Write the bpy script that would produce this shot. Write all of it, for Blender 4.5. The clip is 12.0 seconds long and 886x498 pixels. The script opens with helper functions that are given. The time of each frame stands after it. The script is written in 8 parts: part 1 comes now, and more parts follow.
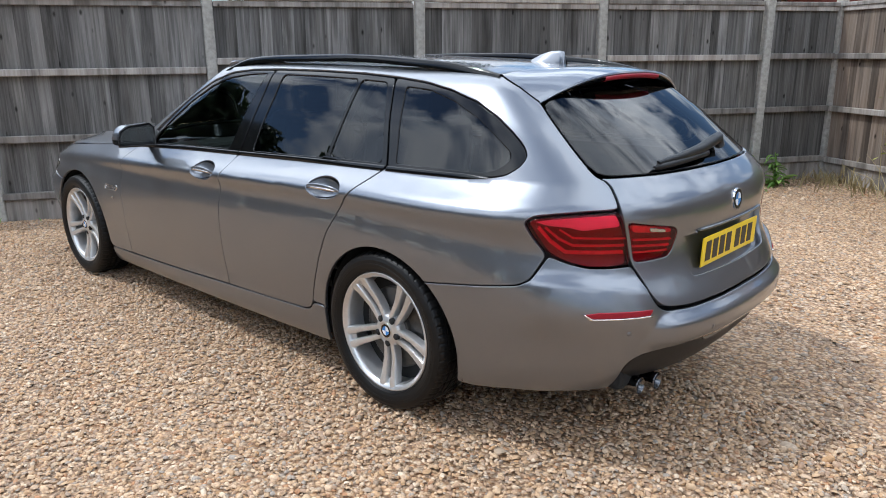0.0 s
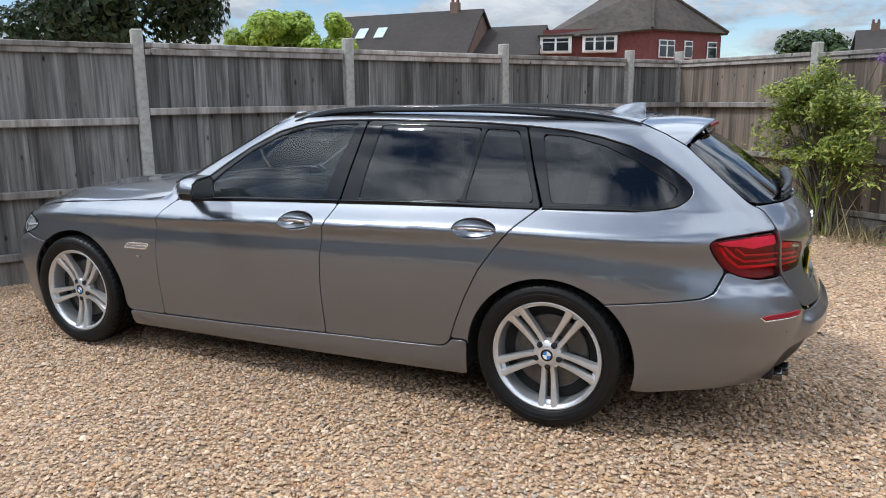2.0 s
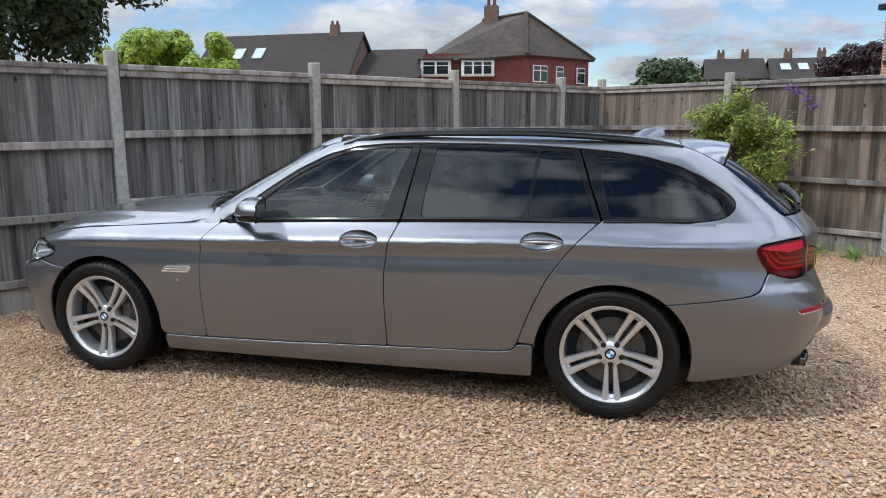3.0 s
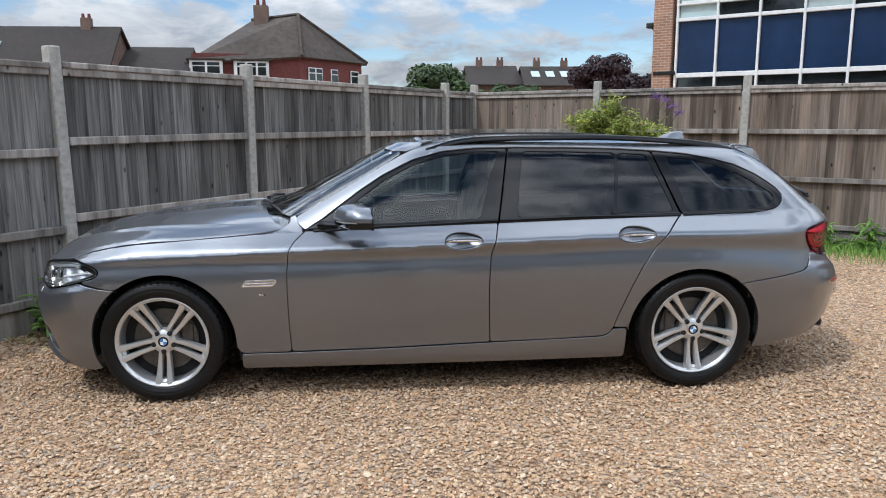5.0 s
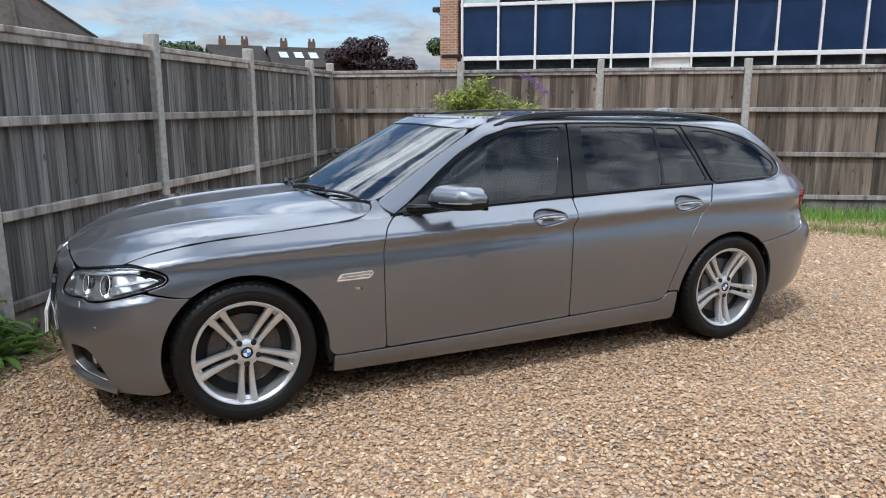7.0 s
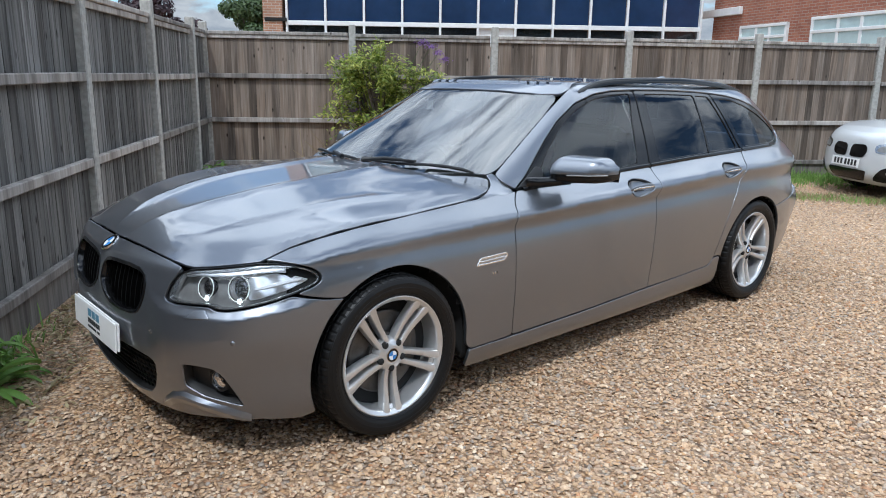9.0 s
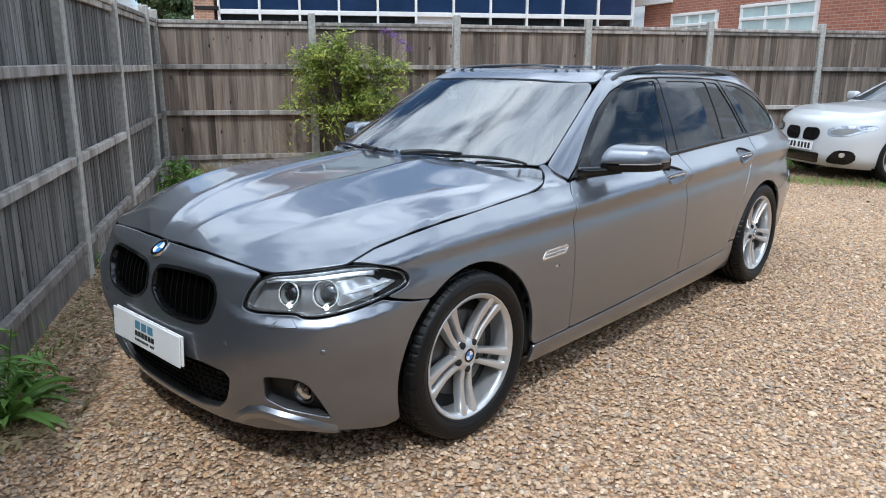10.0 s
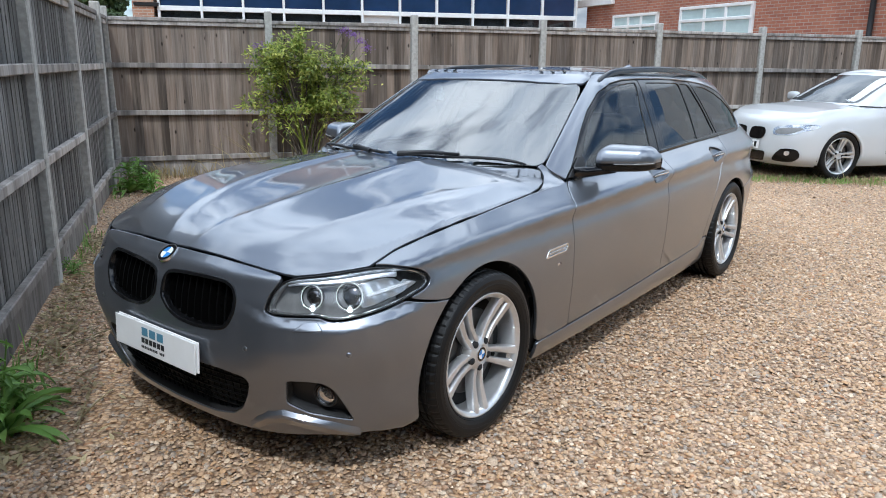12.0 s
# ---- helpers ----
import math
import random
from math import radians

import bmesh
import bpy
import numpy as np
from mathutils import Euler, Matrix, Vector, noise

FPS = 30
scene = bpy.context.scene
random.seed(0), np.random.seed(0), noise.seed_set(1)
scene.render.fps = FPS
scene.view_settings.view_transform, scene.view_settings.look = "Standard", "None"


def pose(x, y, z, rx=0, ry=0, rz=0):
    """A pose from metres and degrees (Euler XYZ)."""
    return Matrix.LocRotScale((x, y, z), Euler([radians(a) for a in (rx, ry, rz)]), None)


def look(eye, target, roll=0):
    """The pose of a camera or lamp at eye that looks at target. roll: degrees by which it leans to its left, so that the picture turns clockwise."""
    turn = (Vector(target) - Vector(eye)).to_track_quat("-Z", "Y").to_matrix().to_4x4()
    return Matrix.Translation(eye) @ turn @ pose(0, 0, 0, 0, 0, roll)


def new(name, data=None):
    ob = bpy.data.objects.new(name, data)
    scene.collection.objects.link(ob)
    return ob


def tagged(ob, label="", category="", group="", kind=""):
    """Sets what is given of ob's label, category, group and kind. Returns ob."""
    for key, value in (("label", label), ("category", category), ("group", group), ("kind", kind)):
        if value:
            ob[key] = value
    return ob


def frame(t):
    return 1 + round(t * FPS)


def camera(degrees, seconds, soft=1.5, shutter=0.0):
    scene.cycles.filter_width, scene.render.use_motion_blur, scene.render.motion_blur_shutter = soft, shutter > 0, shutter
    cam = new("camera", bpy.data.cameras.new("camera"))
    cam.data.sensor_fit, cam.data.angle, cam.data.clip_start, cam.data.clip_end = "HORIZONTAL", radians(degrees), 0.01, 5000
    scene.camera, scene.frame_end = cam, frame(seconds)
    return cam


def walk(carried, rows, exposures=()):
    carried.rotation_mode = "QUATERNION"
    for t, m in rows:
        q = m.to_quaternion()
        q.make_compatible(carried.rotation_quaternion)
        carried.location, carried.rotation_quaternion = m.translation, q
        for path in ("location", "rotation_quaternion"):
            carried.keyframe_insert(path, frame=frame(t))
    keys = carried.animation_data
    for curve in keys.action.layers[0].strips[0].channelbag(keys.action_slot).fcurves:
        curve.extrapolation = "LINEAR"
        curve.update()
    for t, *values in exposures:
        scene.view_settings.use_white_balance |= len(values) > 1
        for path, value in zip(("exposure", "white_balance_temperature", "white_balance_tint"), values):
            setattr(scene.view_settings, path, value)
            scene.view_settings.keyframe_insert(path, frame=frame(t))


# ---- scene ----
cam = camera(62.4, 12.0, soft=1.0)
PATH = [
    (0, (3.571, -2.799, 1.435), (2.262, -1.378, 0.918), -0.4),
    (0.5, (3.377, -3.049, 1.447), (2.142, -1.554, 0.955), -0.2),
    (1, (3.046, -3.27, 1.455), (1.93, -1.676, 0.993), -0.3),
    (1.5, (2.739, -3.617, 1.476), (1.763, -1.926, 1.042), -0.3),
    (2, (2.366, -3.917, 1.462), (1.549, -2.136, 1.062), -0.4),
    (2.5, (1.974, -4.167, 1.471), (1.311, -2.317, 1.1), -0.3),
    (3, (1.566, -4.489, 1.485), (1.067, -2.584, 1.139), -0.2),
    (3.5, (1.137, -4.637, 1.472), (0.787, -2.696, 1.138), -0.2),
    (5.5, (-0.69, -4.843, 1.516), (-0.378, -2.898, 1.171), -0.2),
    (6, (-1.145, -4.656, 1.51), (-0.662, -2.748, 1.151), -0.2),
    (6.5, (-1.591, -4.496, 1.509), (-0.95, -2.639, 1.137), -0.3),
    (7, (-1.989, -4.248, 1.477), (-1.183, -2.46, 1.087), -0.2),
    (9, (-3.169, -3.091, 1.442), (-1.882, -1.633, 0.975), 0.8),
    (9.5, (-3.363, -2.84, 1.438), (-2.0, -1.457, 0.956), 0.7),
    (10, (-3.511, -2.607, 1.435), (-2.085, -1.295, 0.943), 0.3),
    (10.5, (-3.628, -2.478, 1.445), (-2.157, -1.219, 0.945), 0.1),
    (11, (-3.664, -2.419, 1.446), (-2.161, -1.199, 0.943), 0.0),
    (11.5, (-3.689, -2.412, 1.449), (-2.168, -1.213, 0.95), 0.3),
    (12, (-3.706, -2.412, 1.445), (-2.175, -1.223, 0.951), 0.6),
]
walk(cam, [(t, look(eye, target, roll)) for t, eye, target, roll in PATH],
     [(0, 0.03, 5900, 8), (3.5, -0.14, 5950, 8), (7, -0.13, 5930, 8), (9, -0.09, 5690, 6), (12, 0.01, 5650, 6)])

# world: clear sky with broken cumulus, one sun from ahead of the car
SUN_EL, SUN_AZ = radians(57), radians(217)   # direction to the sun, counted from +x towards +y
world = bpy.data.worlds.new("sky")
scene.world = world
world.use_nodes = True


def build_sky(nt):
    nodes, links = nt.nodes, nt.links
    nodes.clear()
    out = nodes.new("ShaderNodeOutputWorld")
    sky = nodes.new("ShaderNodeTexSky")
    sky.sky_type, sky.sun_disc = "NISHITA", False
    sky.sun_elevation, sky.sun_rotation = SUN_EL, math.pi / 2 - SUN_AZ
    sky.air_density, sky.dust_density, sky.ozone_density = 1.0, 0.1, 3.2
    bg = nodes.new("ShaderNodeBackground")
    bg.inputs[1].default_value = 0.135
    links.new(sky.outputs[0], bg.inputs[0])
    # cloud layer: the direction projected on a flat ceiling
    tc = nodes.new("ShaderNodeTexCoord")
    sep = nodes.new("ShaderNodeSeparateXYZ")
    links.new(tc.outputs["Generated"], sep.inputs[0])
    zz = nodes.new("ShaderNodeMath")
    zz.operation, zz.inputs[1].default_value = "ADD", 0.30
    links.new(sep.outputs[2], zz.inputs[0])
    zm = nodes.new("ShaderNodeMath")
    zm.operation, zm.inputs[1].default_value = "MAXIMUM", 0.15
    links.new(zz.outputs[0], zm.inputs[0])
    flat = nodes.new("ShaderNodeVectorMath")
    flat.operation = "DIVIDE"
    comb = nodes.new("ShaderNodeCombineXYZ")
    for i in range(3):
        links.new(zm.outputs[0], comb.inputs[i])
    links.new(tc.outputs["Generated"], flat.inputs[0])
    links.new(comb.outputs[0], flat.inputs[1])
    big = nodes.new("ShaderNodeTexNoise")
    big.inputs["Scale"].default_value, big.inputs["Detail"].default_value = 2.9, 10
    big.inputs["Roughness"].default_value, big.inputs["Distortion"].default_value = 0.58, 0.25
    big.noise_dimensions, big.inputs["W"].default_value = "4D", 3.0
    links.new(flat.outputs[0], big.inputs["Vector"])
    cover = nodes.new("ShaderNodeValToRGB")
    cover.color_ramp.elements[0].position, cover.color_ramp.elements[1].position = 0.43, 0.545
    links.new(big.outputs[0], cover.inputs[0])
    # bright puffs and rims, grey undersides and middles
    puff = nodes.new("ShaderNodeTexNoise")
    puff.inputs["Scale"].default_value, puff.inputs["Detail"].default_value = 4.6, 9
    puff.inputs["Roughness"].default_value, puff.inputs["Distortion"].default_value = 0.62, 0.4
    links.new(flat.outputs[0], puff.inputs["Vector"])
    tone = nodes.new("ShaderNodeValToRGB")
    tone.color_ramp.elements[0].position, tone.color_ramp.elements[1].position = 0.40, 0.62
    tone.color_ramp.elements[0].color = (0.66, 0.70, 0.76, 1)
    tone.color_ramp.elements[1].color = (1.0, 1.0, 1.0, 1)
    links.new(puff.outputs[0], tone.inputs[0])
    cloud = nodes.new("ShaderNodeBackground")
    # clouds dimmer at the horizon, boosted overhead to light the upward faces
    high = nodes.new("ShaderNodeMapRange")
    high.inputs[1].default_value, high.inputs[2].default_value = 0.08, 0.60
    high.inputs[3].default_value, high.inputs[4].default_value = 0.62, 3.15
    links.new(sep.outputs[2], high.inputs[0])
    links.new(high.outputs[0], cloud.inputs[1])
    links.new(tone.outputs[0], cloud.inputs[0])
    mix = nodes.new("ShaderNodeMixShader")
    links.new(cover.outputs[0], mix.inputs[0])
    links.new(bg.outputs[0], mix.inputs[1])
    links.new(cloud.outputs[0], mix.inputs[2])
    links.new(mix.outputs[0], out.inputs[0])


build_sky(world.node_tree)
sun = new("sun", bpy.data.lights.new("sun", "SUN"))
sun.data.energy, sun.data.angle, sun.data.color = 2.35, radians(2.5), (1.0, 0.96, 0.90)
SUN_DIR = Vector((math.cos(SUN_EL) * math.cos(SUN_AZ), math.cos(SUN_EL) * math.sin(SUN_AZ), math.sin(SUN_EL)))
sun.matrix_world = look(SUN_DIR * 60, (0, 0, 0))

# ---------------------------------------------------------------- materials
def node_mat(name):
    m = bpy.data.materials.new(name)
    m.use_nodes = True
    nt = m.node_tree
    return m, nt, nt.nodes["Principled BSDF"]


def link_noise(nt, scale, detail=4, rough=0.6, stretch=(1, 1, 1), space="Object"):
    tc = nt.nodes.new("ShaderNodeTexCoord")
    mp = nt.nodes.new("ShaderNodeMapping")
    mp.inputs["Scale"].default_value = stretch
    nz = nt.nodes.new("ShaderNodeTexNoise")
    nz.inputs["Scale"].default_value, nz.inputs["Detail"].default_value, nz.inputs["Roughness"].default_value = scale, detail, rough
    nt.links.new(tc.outputs[space], mp.inputs[0])
    nt.links.new(mp.outputs[0], nz.inputs["Vector"])
    return nz.outputs[0]


def ramp(nt, fac, stops):
    r = nt.nodes.new("ShaderNodeValToRGB")
    els = r.color_ramp.elements
    while len(els) < len(stops):
        els.new(0.5)
    for e, (p, c) in zip(els, stops):
        e.position, e.color = p, (*c, 1)
    nt.links.new(fac, r.inputs[0])
    return r.outputs[0]


def mix_col(nt, a, b, fac, mode="MIX"):
    m = nt.nodes.new("ShaderNodeMix")
    m.data_type, m.blend_type = "RGBA", mode
    for sock, v in ((m.inputs[0], fac), (m.inputs[6], a), (m.inputs[7], b)):
        if hasattr(v, "node"):
            nt.links.new(v, sock)
        else:
            sock.default_value = (*v, 1) if isinstance(v, tuple) else v
    return m.outputs[2]


def bump(nt, bsdf, height, strength, dist):
    b = nt.nodes.new("ShaderNodeBump")
    b.inputs["Strength"].default_value, b.inputs["Distance"].default_value = strength, dist
    nt.links.new(height, b.inputs["Height"])
    nt.links.new(b.outputs[0], bsdf.inputs["Normal"])
    return b


def simple(name, col, rough=0.5, metal=0.0, vary=0.15, scale=12, relief=0.0, coat=0.0, spec=0.5, stretch=(1, 1, 1)):
    """A plain surface with a little uneven tone and gloss at two scales."""
    m, nt, b = node_mat(name)
    n1 = link_noise(nt, scale, 5, 0.6, stretch)
    n2 = link_noise(nt, scale * 0.17, 2, 0.5, stretch)
    c = ramp(nt, n1, [(0.25, tuple(v * (1 - vary) for v in col)), (0.75, tuple(min(1, v * (1 + vary)) for v in col))])
    c2 = ramp(nt, n2, [(0.3, (1 - vary,) * 3), (0.7, (1, 1, 1))])
    nt.links.new(mix_col(nt, c, c2, 0.7, "MULTIPLY"), b.inputs["Base Color"])
    rr = nt.nodes.new("ShaderNodeMapRange")
    rr.inputs[3].default_value, rr.inputs[4].default_value = max(0.02, rough - 0.06), min(1, rough + 0.06)
    nt.links.new(n1, rr.inputs[0])
    nt.links.new(rr.outputs[0], b.inputs["Roughness"])
    b.inputs["Metallic"].default_value = metal
    b.inputs["Coat Weight"].default_value, b.inputs["Coat Roughness"].default_value = coat, 0.03
    b.inputs["Specular IOR Level"].default_value = spec
    if relief:
        bump(nt, b, n1, 0.6, relief)
    return m


def paint_mat(name, col, metal=0.75, rough=0.32, flakes=True, spec=0.5):
    """Metallic car paint: flakes under clear lacquer, with a thin film of dust."""
    m, nt, b = node_mat(name)
    fl = link_noise(nt, 900, 2, 0.7)
    dust = link_noise(nt, 2.2, 6, 0.65)
    c = ramp(nt, fl, [(0.3, tuple(v * 0.82 for v in col)), (0.7, tuple(v * 1.18 for v in col))]) if flakes else ramp(nt, fl, [(0.0, col), (1.0, col)])
    film = ramp(nt, dust, [(0.45, (0, 0, 0)), (0.85, (0.07, 0.07, 0.07))])
    nt.links.new(mix_col(nt, c, (0.42, 0.37, 0.30), film), b.inputs["Base Color"])
    b.inputs["Metallic"].default_value, b.inputs["Roughness"].default_value = metal, rough
    b.inputs["Coat Weight"].default_value, b.inputs["Coat IOR"].default_value = 1.0, 1.58
    b.inputs["Specular IOR Level"].default_value = spec
    cr = ramp(nt, dust, [(0.4, (0.015,) * 3), (0.85, (0.07,) * 3)])
    nt.links.new(cr, b.inputs["Coat Roughness"])
    return m


def glass_mat(name, tint, clear, ior=2.1):
    """Window glass: a gloss sheet that lets through a share of the light."""
    m, nt, b = node_mat(name)
    nt.nodes.remove(b)
    out = nt.nodes["Material Output"]
    tr = nt.nodes.new("ShaderNodeBsdfTransparent")
    tr.inputs[0].default_value = tuple(t * clear for t in tint) + (1,)
    gl = nt.nodes.new("ShaderNodeBsdfGlossy")
    gl.inputs["Roughness"].default_value = 0.012
    lw = nt.nodes.new("ShaderNodeFresnel")
    lw.inputs[0].default_value = ior
    mx = nt.nodes.new("ShaderNodeMixShader")
    nt.links.new(lw.outputs[0], mx.inputs[0])
    nt.links.new(tr.outputs[0], mx.inputs[1])
    nt.links.new(gl.outputs[0], mx.inputs[2])
    nt.links.new(mx.outputs[0], out.inputs[0])
    return m


def wood_mat(name, dark, light, warm, lichen=0.35):
    """Weathered fence timber: grain along z, knots, grey bloom, every board a little different."""
    m, nt, b = node_mat(name)
    oi = nt.nodes.new("ShaderNodeObjectInfo")
    tc = nt.nodes.new("ShaderNodeTexCoord")
    sh = nt.nodes.new("ShaderNodeVectorMath")
    sh.operation = "ADD"
    sc = nt.nodes.new("ShaderNodeVectorMath")
    sc.operation, sc.inputs[1].default_value = "MULTIPLY", (37, 53, 91)
    cx = nt.nodes.new("ShaderNodeCombineXYZ")
    for i in range(3):
        nt.links.new(oi.outputs["Random"], cx.inputs[i])
    nt.links.new(cx.outputs[0], sc.inputs[0])
    nt.links.new(tc.outputs["Object"], sh.inputs[0])
    nt.links.new(sc.outputs[0], sh.inputs[1])

    def nz(scale, stretch, det, ro):
        mp = nt.nodes.new("ShaderNodeMapping")
        mp.inputs["Scale"].default_value = stretch
        n = nt.nodes.new("ShaderNodeTexNoise")
        n.inputs["Scale"].default_value, n.inputs["Detail"].default_value, n.inputs["Roughness"].default_value = scale, det, ro
        n.inputs["Distortion"].default_value = 0.4
        nt.links.new(sh.outputs[0], mp.inputs[0])
        nt.links.new(mp.outputs[0], n.inputs["Vector"])
        return n.outputs[0]

    grain = nz(11, (4, 4, 0.12), 7, 0.62)
    broad = nz(3.2, (1, 1, 0.35), 4, 0.6)
    c = ramp(nt, grain, [(0.26, tuple(v * 1.25 for v in dark)), (0.74, tuple(v * .98 for v in light))])
    c = mix_col(nt, c, warm, ramp(nt, broad, [(0.42, (0, 0, 0)), (0.72, (0.5, 0.5, 0.5))]))
    val = nt.nodes.new("ShaderNodeMapRange")
    val.inputs[3].default_value, val.inputs[4].default_value = 0.58, 1.32
    nt.links.new(oi.outputs["Random"], val.inputs[0])
    hs = nt.nodes.new("ShaderNodeHueSaturation")
    nt.links.new(val.outputs[0], hs.inputs["Value"])
    nt.links.new(c, hs.inputs["Color"])
    knot = nt.nodes.new("ShaderNodeTexVoronoi")
    knot.inputs["Scale"].default_value = 5.0
    mp = nt.nodes.new("ShaderNodeMapping")
    mp.inputs["Scale"].default_value = (1.6, 1.6, 0.75)
    nt.links.new(sh.outputs[0], mp.inputs[0])
    nt.links.new(mp.outputs[0], knot.inputs["Vector"])
    kn = ramp(nt, knot.outputs["Distance"], [(0.05, (0.16, 0.15, 0.14)), (0.13, (1, 1, 1))])
    # weather streaks that run down the boards
    streak = nz(2.0, (3.4, 3.4, 0.30), 6, 0.6)
    st = ramp(nt, streak, [(0.34, (0.46, 0.45, 0.44)), (0.52, (0.95, 0.95, 0.95)), (0.68, (1.22, 1.22, 1.23))])
    full = mix_col(nt, hs.outputs[0], st, 1.0, "MULTIPLY")
    nt.links.new(mix_col(nt, full, kn, 1.0, "MULTIPLY"), b.inputs["Base Color"])
    b.inputs["Roughness"].default_value = 0.86
    b.inputs["Specular IOR Level"].default_value = 0.25
    bump(nt, b, grain, 0.7, 0.003)
    return m


def gravel_mat():
    """Loose flint gravel for the sheet under and beyond the separate stones."""
    m, nt, b = node_mat("gravel")
    tc = nt.nodes.new("ShaderNodeTexCoord")
    warp = nt.nodes.new("ShaderNodeTexNoise")
    warp.inputs["Scale"].default_value = 22
    nt.links.new(tc.outputs["Object"], warp.inputs["Vector"])
    v = nt.nodes.new("ShaderNodeTexVoronoi")
    v.inputs["Scale"].default_value = 54
    add = nt.nodes.new("ShaderNodeVectorMath")
    add.operation = "MULTIPLY_ADD"
    add.inputs[1].default_value = (0.03, 0.03, 0.03)
    nt.links.new(warp.outputs[1], add.inputs[0])
    nt.links.new(tc.outputs["Object"], add.inputs[2])
    nt.links.new(add.outputs[0], v.inputs["Vector"])
    sep = nt.nodes.new("ShaderNodeSeparateColor")
    nt.links.new(v.outputs["Color"], sep.inputs[0])
    c = ramp(nt, sep.outputs[0], STONE_STOPS)
    # the shade between neighbouring stones is put into the colour
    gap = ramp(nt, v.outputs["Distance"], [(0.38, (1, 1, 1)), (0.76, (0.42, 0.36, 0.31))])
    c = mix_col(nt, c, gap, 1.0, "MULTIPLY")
    big = link_noise(nt, 0.7, 5, 0.6)
    tone = ramp(nt, big, [(0.35, (0.82, 0.8, 0.78)), (0.65, (1.08, 1.05, 1.0))])
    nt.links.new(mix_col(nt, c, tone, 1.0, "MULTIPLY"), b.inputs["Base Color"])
    b.inputs["Roughness"].default_value = 0.8
    inv = nt.nodes.new("ShaderNodeMath")
    inv.operation, inv.inputs[0].default_value = "SUBTRACT", 1.0
    nt.links.new(v.outputs["Distance"], inv.inputs[1])
    bump(nt, b, inv.outputs[0], 0.9, 0.012)
    return m


STONE_STOPS = [(0.0, (0.208, 0.143, 0.093)), (0.10, (0.458, 0.300, 0.172)), (0.22, (0.582, 0.414, 0.260)), (0.32, (0.345, 0.300, 0.255)), (0.42, (0.489, 0.295, 0.144)), (0.54, (0.666, 0.483, 0.326)),
               (0.64, (0.374, 0.256, 0.177)), (0.74, (0.520, 0.335, 0.186)), (0.84, (0.728, 0.581, 0.428)), (0.92, (0.302, 0.222, 0.153)), (1.0, (0.447, 0.231, 0.112))]


def pebble_mat():
    m, nt, b = node_mat("pebble")
    g = nt.nodes.new("ShaderNodeNewGeometry")
    c = ramp(nt, g.outputs["Random Per Island"], STONE_STOPS)
    n = link_noise(nt, 140, 4, 0.7)
    nt.links.new(mix_col(nt, c, ramp(nt, n, [(0.3, (0.66, 0.64, 0.62)), (0.7, (1.16, 1.14, 1.10))]), 0.8, "MULTIPLY"), b.inputs["Base Color"])
    b.inputs["Roughness"].default_value = 0.72
    bump(nt, b, n, 0.35, 0.002)
    return m


def brick_mat(name, a, bcol, mortar, scale=1.0):
    m, nt, b = node_mat(name)
    tc = nt.nodes.new("ShaderNodeTexCoord")
    t = nt.nodes.new("ShaderNodeTexBrick")
    t.inputs["Color1"].default_value, t.inputs["Color2"].default_value, t.inputs["Mortar"].default_value = (*a, 1), (*bcol, 1), (*mortar, 1)
    t.inputs["Scale"].default_value = 1.0
    t.inputs["Brick Width"].default_value, t.inputs["Row Height"].default_value = 0.225 * scale, 0.075 * scale
    t.inputs["Mortar Size"].default_value, t.inputs["Bias"].default_value = 0.008 * scale, 0.0
    # bricks run along the wall's x and up its z
    sep = nt.nodes.new("ShaderNodeSeparateXYZ")
    cmb = nt.nodes.new("ShaderNodeCombineXYZ")
    su = nt.nodes.new("ShaderNodeMath")
    su.operation = "ADD"
    nt.links.new(tc.outputs["Object"], sep.inputs[0])
    nt.links.new(sep.outputs[0], su.inputs[0])
    nt.links.new(sep.outputs[1], su.inputs[1])
    nt.links.new(su.outputs[0], cmb.inputs[0])
    nt.links.new(sep.outputs[2], cmb.inputs[1])
    nt.links.new(cmb.outputs[0], t.inputs["Vector"])
    n = link_noise(nt, 1.6, 5, 0.65)
    nt.links.new(mix_col(nt, t.outputs[0], ramp(nt, n, [(0.3, (0.7, 0.7, 0.7)), (0.7, (1.1, 1.1, 1.1))]), 0.8, "MULTIPLY"), b.inputs["Base Color"])
    b.inputs["Roughness"].default_value = 0.85
    bump(nt, b, t.outputs[1], -0.5, 0.006)
    return m


def leaf_mat(name, a, b_, c_):
    m, nt, b = node_mat(name)
    g = nt.nodes.new("ShaderNodeNewGeometry")
    c = ramp(nt, g.outputs["Random Per Island"], [(0.0, a), (0.5, b_), (1.0, c_)])
    n = link_noise(nt, 0.9, 3)
    nt.links.new(mix_col(nt, c, ramp(nt, n, [(0.3, (0.6, 0.6, 0.6)), (0.7, (1.15, 1.15, 1.1))]), 0.8, "MULTIPLY"), b.inputs["Base Color"])
    b.inputs["Roughness"].default_value = 0.55
    tl = nt.nodes.new("ShaderNodeBsdfTranslucent")
    nt.links.new(c, tl.inputs[0])
    mx = nt.nodes.new("ShaderNodeMixShader")
    mx.inputs[0].default_value = 0.3
    nt.links.new(b.outputs[0], mx.inputs[1])
    nt.links.new(tl.outputs[0], mx.inputs[2])
    nt.links.new(mx.outputs[0], nt.nodes["Material Output"].inputs[0])
    return m


